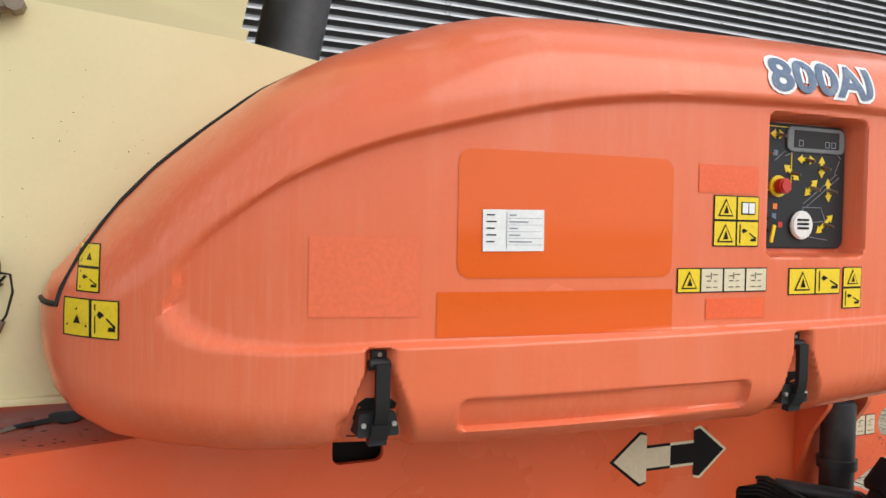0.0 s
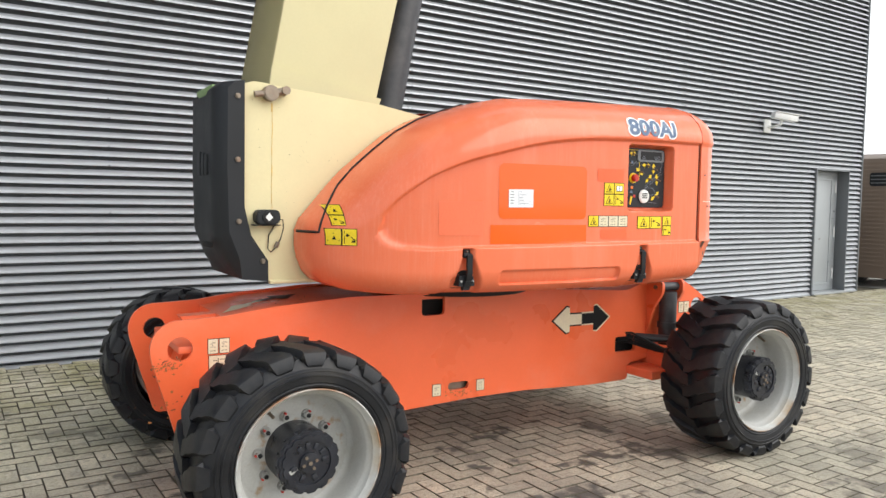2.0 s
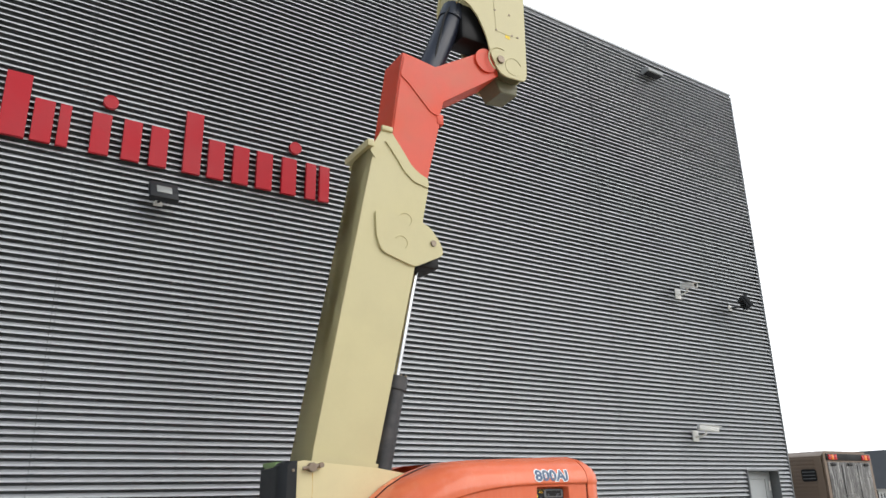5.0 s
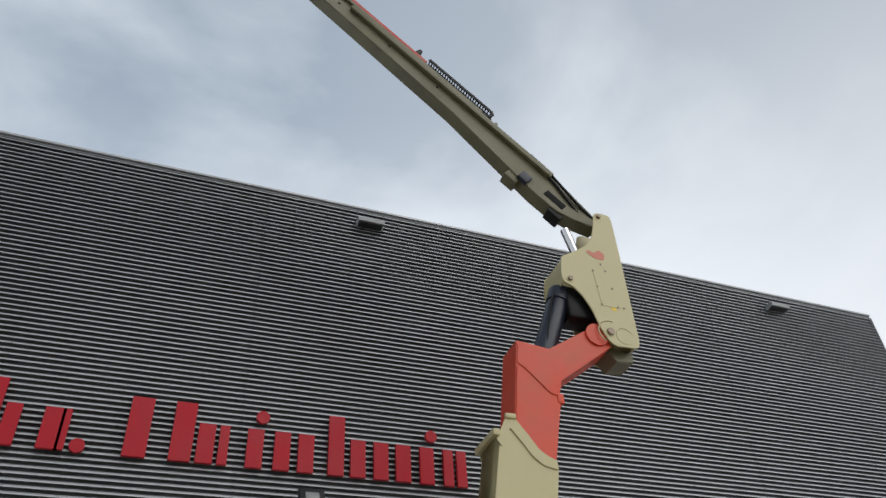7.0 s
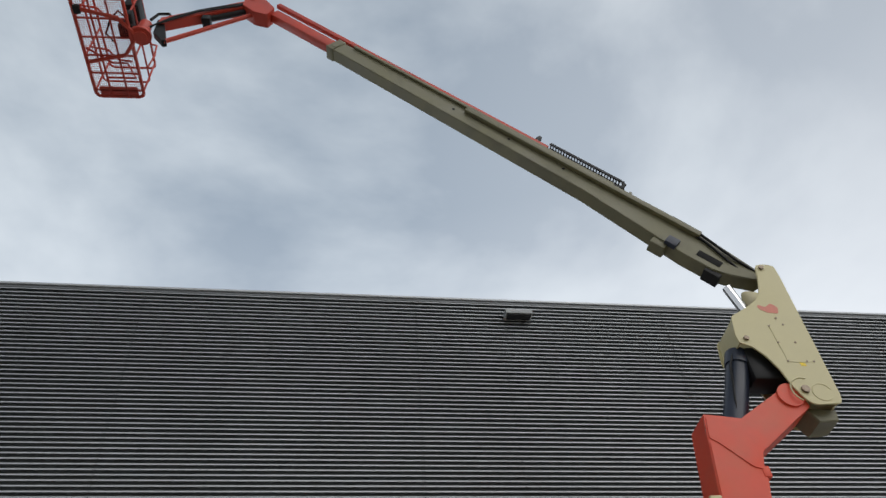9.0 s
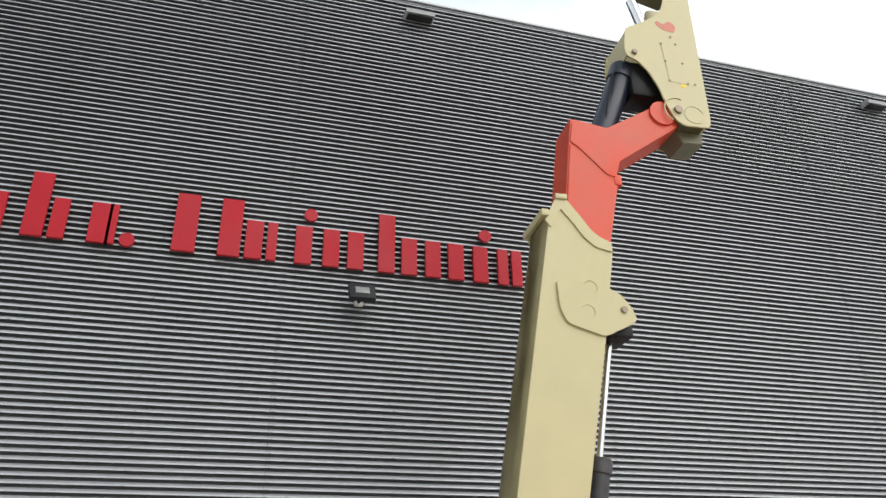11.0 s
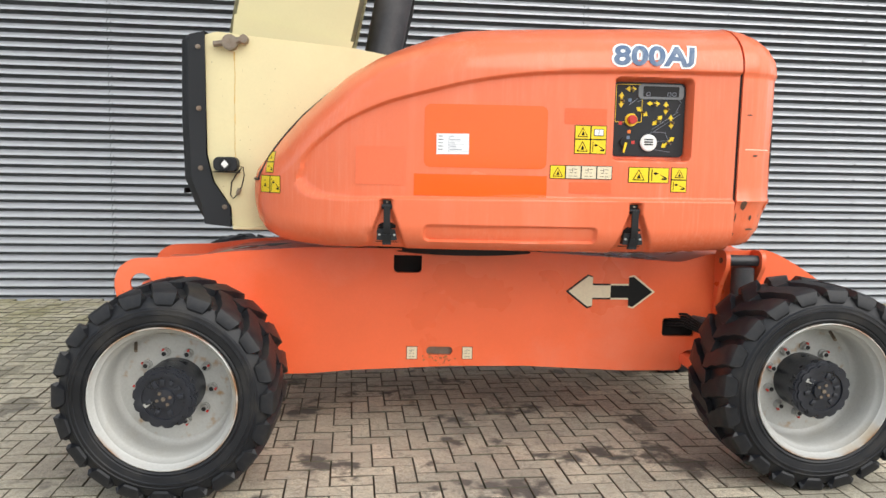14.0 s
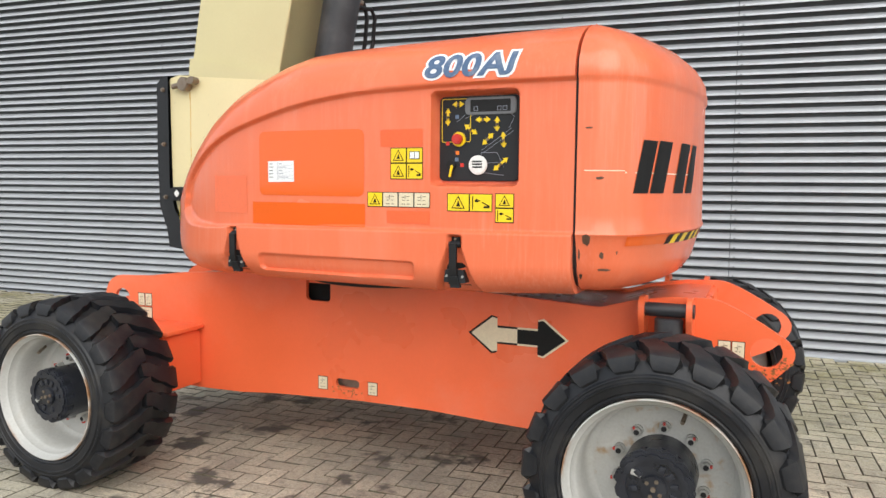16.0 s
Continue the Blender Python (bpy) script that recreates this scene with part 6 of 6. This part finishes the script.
for i in range(26):
    chain_link(2.30 + i * 0.053, H + 0.24, 0.0)
for i in range(62):
    chain_link(2.30 + i * 0.053, H + 0.075, 0.0)
for t in np.linspace(-1.25, 1.25, 5):
    chain_link(2.27 - 0.083 * math.cos(t), H + 0.157 + 0.083 * math.sin(t), t + math.pi / 2)
tagged(part("power_track", bm, BLACK, ub, "black energy chain on the boom"), kind="stuff")
part("track_hose", tube([(2.28, 0.02, H + 0.09), (3.0, 0.02, H + 0.08), (3.8, 0.02, H + 0.09)], 0.022, 6), BLACK, ub)
part("track_post", box((2.02, -0.02, H), (2.07, 0.06, H + 0.17), 0.006), CREAM_SHADED, ub)
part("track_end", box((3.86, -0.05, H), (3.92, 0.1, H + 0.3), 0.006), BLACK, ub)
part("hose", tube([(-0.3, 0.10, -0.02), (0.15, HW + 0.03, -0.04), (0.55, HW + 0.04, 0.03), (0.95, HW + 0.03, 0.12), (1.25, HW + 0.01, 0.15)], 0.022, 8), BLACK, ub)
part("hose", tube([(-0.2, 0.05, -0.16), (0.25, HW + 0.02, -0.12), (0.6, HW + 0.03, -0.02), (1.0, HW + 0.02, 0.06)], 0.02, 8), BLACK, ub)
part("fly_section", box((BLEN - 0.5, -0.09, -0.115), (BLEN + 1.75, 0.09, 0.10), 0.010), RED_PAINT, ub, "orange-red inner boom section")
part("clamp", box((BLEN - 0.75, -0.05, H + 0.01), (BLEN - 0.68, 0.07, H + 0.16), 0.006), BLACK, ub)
part("bolt_plate", box((BLEN - 0.15, HW + 0.013, -0.12), (BLEN - 0.01, HW + 0.018, 0.1)), CREAM_SHADED, ub)

# --- jib and platform
nose = part("jib_knuckle", prism(rounded([(-6.28, 16.15), (-6.15, 16.45), (-6.48, 16.98), (-6.75, 16.95), (-6.80, 16.55), (-6.55, 16.25)], 0.06), -0.15, 0.15, bevel=0.01), RED_PAINT, lift, "orange-red jib knuckle")
part("knuckle_pin", cyl((-6.62, -0.18, 16.80), (-6.62, 0.18, 16.80), 0.05, 16), BLACK, nose)
jib = part("jib", prism([(-6.62, 16.62), (-6.60, 16.90), (-8.28, 15.98), (-8.30, 15.74)], -0.10, 0.10, bevel=0.012), RED_PAINT, lift, "orange-red jib beam")
part("jib_rod", tube([(-6.52, -0.02, 16.42), (-8.10, -0.02, 15.18)], 0.045, 8), RED_PAINT, jib)
part("jib_cylinder", cyl((-6.75, 0, 16.52), (-7.55, 0, 16.10), 0.06, 14), BLACK, jib)
part("jib_link", prism([(-8.22, 15.95), (-8.34, 15.95), (-8.33, 15.45), (-8.12, 15.14), (-8.04, 15.16)], -0.07, 0.07, bevel=0.01), BLACK, jib)
part("jib_hose", tube([(-8.1, 0, 16.1), (-8.2, 0, 16.32), (-8.4, 0, 16.30), (-8.5, 0, 16.05)], 0.03, 7), BLACK, jib)
part("jib_hose", tube([(-6.4, 0.05, 16.95), (-6.5, 0.05, 17.15), (-6.7, 0.05, 17.15), (-6.85, 0.05, 16.9)], 0.03, 7), BLACK, jib)

for k in range(3):
    part("jib_hose", tube([(-6.75, -0.12, 16.66 - 0.03 * k), (-7.15, -0.14, 16.46 - 0.05 * k), (-7.6, -0.14, 16.24 - 0.02 * k), (-8.05, -0.14, 15.92 - 0.05 * k), (-8.32, -0.10, 15.70), (-8.50, -0.05, 15.62 - 0.05 * k)], 0.016, 6), BLACK, jib)
part("jib_bracket", box((-7.52, -0.11, 15.98), (-7.36, 0.11, 16.14), 0.015), BLACK, jib)
PXA, PXB, PYA, PYB, PZ = -9.66, -8.74, -1.25, 1.34, 15.40
plat = empty("platform", pose(0, 0, 0), lift)
plat["label"] = "orange-red tubular work platform with a mesh floor"
part("rotator", cyl((-8.55, 0, 15.35), (-8.55, 0, 15.85), 0.12, 20), RED_PAINT, plat)
part("rotator_flange", cyl((-8.55, 0, 15.40), (-8.55, 0, 15.46), 0.19, 24), RED_PAINT, plat)
part("rotator_motor", box((-8.98, -0.16, 15.50), (-8.70, 0.14, 15.74), 0.03), BLACK, plat)
part("valve_block", box((-8.78, -0.42, 15.44), (-8.66, -0.22, 15.62), 0.015), BLACK, plat)
part("load_cell", box((-9.62, -0.62, 15.28), (-9.50, -0.46, 15.38), 0.015), BLACK, plat)
part("platform_hose", tube([(-8.75, -0.2, 15.6), (-8.9, -0.45, 15.5), (-9.05, -0.3, 15.42), (-9.2, 0.0, 15.46), (-9.1, 0.3, 15.6)], 0.02, 7), BLACK, plat)
part("rotator_arm", box((-8.75, -0.12, 15.38), (-8.40, 0.12, 15.58), 0.02), RED_PAINT, plat)
for y in (-0.55, 0.55):
    part("support_arm", tube([(-8.62, 0, 15.40), (-8.9, y * 0.7, 15.36), (-9.6, y, 15.36)], 0.04, 8), RED_PAINT, plat)


def loop(z, r, name):
    pts = [(x, y, z) for x, y in rounded([(PXA, PYA), (PXB, PYA), (PXB, PYB), (PXA, PYB)], 0.12, 4)]
    part(name, tube(pts, r, 8, closed=True), RED_PAINT, plat)


loop(PZ, 0.035, "floor_frame")
loop(PZ + 0.55, 0.02, "mid_rail")
loop(PZ + 1.1, 0.024, "top_rail")
for y in np.linspace(PYA + 0.15, PYB - 0.15, 7):
    part("floor_bar", box((PXA, y - 0.012, PZ - 0.02), (PXB, y + 0.012, PZ + 0.02)), RED_PAINT, plat)
for x in (PXA + 0.3, PXB - 0.3):
    part("floor_bar", box((x - 0.015, PYA, PZ - 0.03), (x + 0.015, PYB, PZ + 0.0)), RED_PAINT, plat)
part("toe_plate", box((PXA + 0.1, PYB - 0.22, PZ - 0.02), (PXB - 0.1, PYB - 0.04, PZ + 0.02), 0.01), RED_PAINT, plat)
for x in (PXA, PXB):
    for y in np.linspace(PYA + 0.12, PYB - 0.12, 4):
        part("post", tube([(x, y, PZ), (x, y, PZ + 1.1)], 0.02, 7), RED_PAINT, plat)
bm = bmesh.new()
for i in range(60):
    y = PYA + 0.06 + i * (PYB - PYA - 0.12) / 59
    box((PXA, y - 0.002, PZ + 0.021), (PXB, y + 0.002, PZ + 0.026), bm=bm)
for i in range(23):
    x = PXA + 0.04 + i * (PXB - PXA - 0.08) / 22
    box((x - 0.002, PYA, PZ + 0.021), (x + 0.002, PYB, PZ + 0.026), bm=bm)
tagged(part("floor_mesh", bm, RED_PAINT, plat, smooth=0), kind="stuff")
for y0 in (-0.55, 0.30):
    part("inner_rail", tube([(-9.55, y0, PZ + 0.08), (-9.25, y0 + 0.05, PZ + 0.08), (-9.1, y0 + 0.25, PZ + 0.08), (-8.85, y0 + 0.3, PZ + 0.08)], 0.02, 7), RED_PAINT, plat)
part("console", box((-9.0, -0.25, PZ + 0.75), (-8.72, 0.35, PZ + 1.1), 0.03), BLACK, plat, "black control console")
for y0 in (-0.9, 0.75):
    part("guard_tube", tube([(-8.72, y0, PZ + 0.1), (-8.60, y0, PZ + 0.15), (-8.56, y0, PZ + 0.6), (-8.60, y0, PZ + 1.0), (-8.72, y0, PZ + 1.05)], 0.02, 7), RED_PAINT, plat)
part("gate_bar", tube([(PXA + 0.02, 0.3, PZ + 0.06), (PXA + 0.45, 0.62, PZ + 0.06), (PXB - 0.2, 0.62, PZ + 0.06), (PXB - 0.1, 0.95, PZ + 0.06), (PXA + 0.3, 0.95, PZ + 0.06)], 0.022, 7), RED_PAINT, plat)

# ---------------------------------------------------------------- ground
S = 400


def yard_z(x, y):
    """The yard falls a little from the hall towards the west axle of the lift."""
    up = 0.068 * (1 - smooth_step((x + 1.0) / 8.0)) * smooth_step((y - 4.2) / 2.3)
    down = -0.036 * (1 - smooth_step((x + 0.8) / 3.4)) * (1 - smooth_step((y - 2.5) / 2.5))
    return up + down


bm = bmesh.new()
gx = [-S, -60, -20, *np.linspace(-10, 15, 40), 25, 60, S]
gy = [-S, -60, -20, *np.linspace(-11, 7, 30), 20, 60, S]
grid = [[bm.verts.new((x, y, -0.03 + yard_z(x, y))) for x in gx] for y in gy]
for a, b in zip(grid, grid[1:]):
    for i in range(len(gx) - 1):
        bm.faces.new((a[i], a[i + 1], b[i + 1], b[i]))
ground = tagged(part("ground", bm, SAND, smooth=0), "flat yard ground with dark sand in the joints", "ground", kind="structure")
bm = bmesh.new()
bm.faces.new([bm.verts.new(p) for p in ((14.2, -60, -0.012), (200, -60, -0.012), (200, 200, -0.012), (14.2, 200, -0.012))])
tagged(part("road", bm, ASPHALT, smooth=0), "pale concrete road beyond the paving", "road", kind="structure")

# herringbone pavers, laid square to the wall
PL, PW, GAP = 0.212, 0.106, 0.0055


def paver_bm(lx, ly):
    bm = bmesh.new()
    b, h = 0.0024, 0.05
    x, y = lx / 2 - GAP / 2, ly / 2 - GAP / 2
    lo = [bm.verts.new((sx * x, sy * y, -h)) for sx, sy in ((-1, -1), (1, -1), (1, 1), (-1, 1))]
    mid = [bm.verts.new((sx * x, sy * y, -b)) for sx, sy in ((-1, -1), (1, -1), (1, 1), (-1, 1))]
    top = [bm.verts.new((sx * (x - b), sy * (y - b), 0)) for sx, sy in ((-1, -1), (1, -1), (1, 1), (-1, 1))]
    for a, c in ((lo, mid), (mid, top)):
        for i in range(4):
            bm.faces.new((a[i], a[(i + 1) % 4], c[(i + 1) % 4], c[i])).material_index = 1
    bm.faces.new(top)
    return bm


pave = tagged(empty("pavement", pose(0, 0, 0)), "grey-beige concrete herringbone brick paving with moss and oil stains", "pavement", kind="structure")
rng = random.Random(7)
singles = []
verts, faces = [], []
X0, X1, Y0, Y1 = -9.0, 14.2, -10.832, 6.42
u = PW
ni, nj = int((X1 - X0) / u) + 3, int((Y1 - Y0) / u) + 3
for j in range(nj):
    for i in range(ni):
        k = (i - j) % 4
        if k == 0:
            cx, cy, lx, ly = X0 + (i + 1) * u, Y0 + (j + 0.5) * u, PL, PW
        elif k == 3:
            cx, cy, lx, ly = X0 + (i + 0.5) * u, Y0 + (j + 1) * u, PW, PL
        else:
            continue
        if cx + lx / 2 > X1 or cy + ly / 2 > Y1 + 0.06:
            continue
        dz, tx, ty = yard_z(cx, cy) + rng.gauss(0, 0.0012), rng.gauss(0, 0.004), rng.gauss(0, 0.004)
        if 0.3 < cx < 3.4 and 0.3 < cy < 1.55 and len(singles) < 290:
            singles.append((cx, cy, lx > ly, dz, tx, ty))
            continue
        b, x, y = 0.0024, lx / 2 - GAP / 2, ly / 2 - GAP / 2
        o = len(verts)
        for hx, hy, z in ((x, y, -0.028), (x, y, -b), (x - b, y - b, 0)):
            for sx, sy in ((-1, -1), (1, -1), (1, 1), (-1, 1)):
                verts.append((cx + sx * hx, cy + sy * hy, z + dz + sx * hx * tx + sy * hy * ty))
        for r in (0, 4):
            for q in range(4):
                faces.append((o + r + q, o + r + (q + 1) % 4, o + r + 4 + (q + 1) % 4, o + r + 4 + q))
        faces.append((o + 8, o + 9, o + 10, o + 11))
me = bpy.data.meshes.new("pavers")
me.from_pydata(verts, [], faces)
me.materials.append(PAVER)
me.materials.append(SAND)
me.polygons.foreach_set("material_index", [0 if i % 9 == 8 else 1 for i in range(len(faces))])
rest = new("pavers", me)
rest.parent = pave
tagged(rest, kind="stuff")

# ---------------------------------------------------------------- beyond the hall
truck = tagged(empty("horse_truck", pose(15.40, 6.34, 0, 0, 0, 2) @ Matrix.Diagonal((0.9, 0.9, 0.925, 1))), "brown horse transport truck seen from behind, parked on the road", "truck")
body = part("box_body", prism([(-1.25, 0.20), (1.25, 0.20), (1.25, 2.85), (1.05, 2.97), (-1.05, 2.97), (-1.25, 2.85)], 0.03, 6.5, bevel=0.03), BROWN, truck)
bm = bmesh.new()
for i in range(26):
    box((-1.262, 0.25, 0.45 + i * 0.092), (-1.25, 6.4, 0.50 + i * 0.092), 0.004, bm=bm, seg=1)
part("side_ribs", bm, BROWN, truck, smooth=0)
part("side_window", prism(round_rect(0, 0, 0.40, 0.30, 0.06), -0.01, 0.01), BLACK, truck).matrix_basis = pose(-1.266, 0.64, 2.24, 0, 0, -90)
for z in (2.31, 2.39, 2.47):
    part("window_bar", box((-1.285, 0.27, z - 0.01), (-1.272, 0.61, z + 0.01)), TRIM, truck)
part("rear_ramp", prism(round_rect(-1.12, 0.54, 1.12, 2.70, 0.03), -0.02, 0.03, bevel=0.01), SILVER_RAMP, truck, "streaked grey rear ramp")
for z in (1.62, 0.56):
    part("ramp_bar", box((-1.08, -0.036, z), (1.08, -0.02, z + 0.05), 0.004), SILVER_RAMP, truck)
for x in (-0.42, 0.40):
    part("ramp_bar", box((x, -0.034, 0.62), (x + 0.04, -0.021, 2.62), 0.004), SILVER_RAMP, truck)
for x in (-0.95, -0.1, 0.78):
    part("ramp_hinge", box((x, -0.05, 2.60), (x + 0.22, -0.021, 2.67), 0.008), BLACK, truck)
part("rear_frame", prism(round_rect(-1.25, 0.22, 1.25, 2.92, 0.05), -0.01, 0.03, [round_rect(-1.11, 0.55, 1.11, 2.69, 0.03)]), BROWN, truck, smooth=0)
part("header", box((-1.15, -0.04, 2.74), (1.15, 0.0, 2.90), 0.01), BLACK, truck)
for x in (-1.08, -0.93, -0.78, 0.68, 0.83, 0.98):
    part("top_lamp", box((x, -0.06, 2.75), (x + 0.13, -0.035, 2.88), 0.008), AMBER if x in (-0.93, 0.83) else RED_LENS, truck)
for x in (-1.12, 0.62):
    part("reflector_board", box((x, -0.045, 0.62), (x + 0.5, -0.021, 0.86), 0.004), RED_LENS, truck)
    part("reflector_face", box((x + 0.04, -0.05, 0.66), (x + 0.46, -0.0455, 0.82)), AMBER, truck)
part("bumper", box((-1.2, -0.08, 0.18), (1.2, 0.02, 0.52), 0.02), BLACK, truck)
for x in (-1.1, 0.85):
    part("tail_lamp", box((x, -0.10, 0.32), (x + 0.25, -0.078, 0.46), 0.01), RED_LENS, truck)
part("plate", box((-0.3, -0.1, 0.33), (0.2, -0.085, 0.45), 0.004), YELLOW, truck, "yellow plate with a plain dark bar")
part("plate_bar", box((-0.23, -0.103, 0.36), (0.13, -0.1005, 0.42)), INK, truck)
for x in (-0.95, 0.95):
    part("truck_wheel", lathe([(0.2, -0.14), (0.4, -0.15), (0.45, -0.1), (0.45, 0.1), (0.4, 0.15), (0.2, 0.14)], 24), RUBBER, truck).matrix_basis = pose(x, 1.1, 0.45, 0, 0, 90)
    part("truck_wheel", lathe([(0.2, -0.14), (0.4, -0.15), (0.45, -0.1), (0.45, 0.1), (0.4, 0.15), (0.2, 0.14)], 24), RUBBER, truck).matrix_basis = pose(x, 4.9, 0.45, 0, 0, 90)
part("ramp_handle", tube([(-1.0, -0.03, 1.75), (-1.0, -0.07, 1.73), (-1.0, -0.07, 1.62), (-1.0, -0.03, 1.6)], 0.014, 6), BLACK, truck)
part("ramp_handle", tube([(1.0, -0.03, 1.75), (1.0, -0.07, 1.73), (1.0, -0.07, 1.62), (1.0, -0.03, 1.6)], 0.014, 6), BLACK, truck)

fence = tagged(empty("fence", pose(20.2, 9.6, 0, 0, 0, -12)), "black metal bar fence along the road", "fence")
for i in range(40):
    part("post" if i % 14 == 0 else "bar", box((i * 0.14 - 0.012, -0.012, -0.01), (i * 0.14 + 0.012, 0.012, 1.85 if i % 14 == 0 else 1.75)), BLACK, fence)
for z in (0.2, 1.5):
    part("rail", box((-0.05, -0.015, z), (5.6, 0.015, z + 0.04)), BLACK, fence)

bm = bmesh.new()
rng = random.Random(4)
for i in range(5200):
    x, y, z = rng.uniform(0, 9), rng.gauss(0.6, 0.38), abs(rng.gauss(0.45, 0.33))
    if z > 1.15 + 0.25 * math.sin(x * 2.1):
        continue
    s = rng.uniform(0.03, 0.06)
    d = Vector((rng.uniform(-1, 1), rng.uniform(-1, 1), rng.uniform(-0.4, 1))).normalized()
    e = d.orthogonal().normalized()
    f = d.cross(e)
    p = Vector((x, y, z))
    bm.faces.new([bm.verts.new(p + q) for q in (e * s, f * s * 0.5, -e * s, -f * s * 0.5)])
hedge = part("hedge", bm, LEAF, None, smooth=0)
hedge.location = (20.4, 10.2, 0)
tagged(hedge, "low green hedge behind the fence", "hedge", kind="stuff")

house = tagged(empty("house", pose(40.0, 16.6, 0)), "far low white house with a dark tiled roof", "house")
part("wall", box((0, 0, 0), (9, 7, 1.95)), PLASTER, house)
part("roof", prism([(-0.3, 1.9), (9.3, 1.9), (8.4, 3.9), (0.5, 3.9)], -0.3, 7.3), ROOF_TILE, house)
for x in (0.8, 3.2):
    w = part("window", box((x, -0.04, 0.6), (x + 1.2, 0.0, 1.6)), WHITE, house)
    part("pane", box((x + 0.1, -0.05, 0.7), (x + 1.1, -0.041, 1.5)), BLACK, w)

# ---------------------------------------------------------------- single pavers in the open stretch before the lift
pm = [part("paver", paver_bm(PL, PW), PAVER, pave, smooth=0), part("paver", paver_bm(PW, PL), PAVER, pave, smooth=0)]
for ob in pm:
    ob.data.materials.append(SAND)
used = [False, False]
for cx, cy, flat, dz, tx, ty in singles:
    k = 0 if flat else 1
    ob = pm[k] if not used[k] else new("paver", pm[k].data)
    used[k] = True
    ob.parent = pave
    ob.matrix_basis = Matrix.Translation((cx, cy, dz)) @ Euler((ty, -tx, 0)).to_matrix().to_4x4()
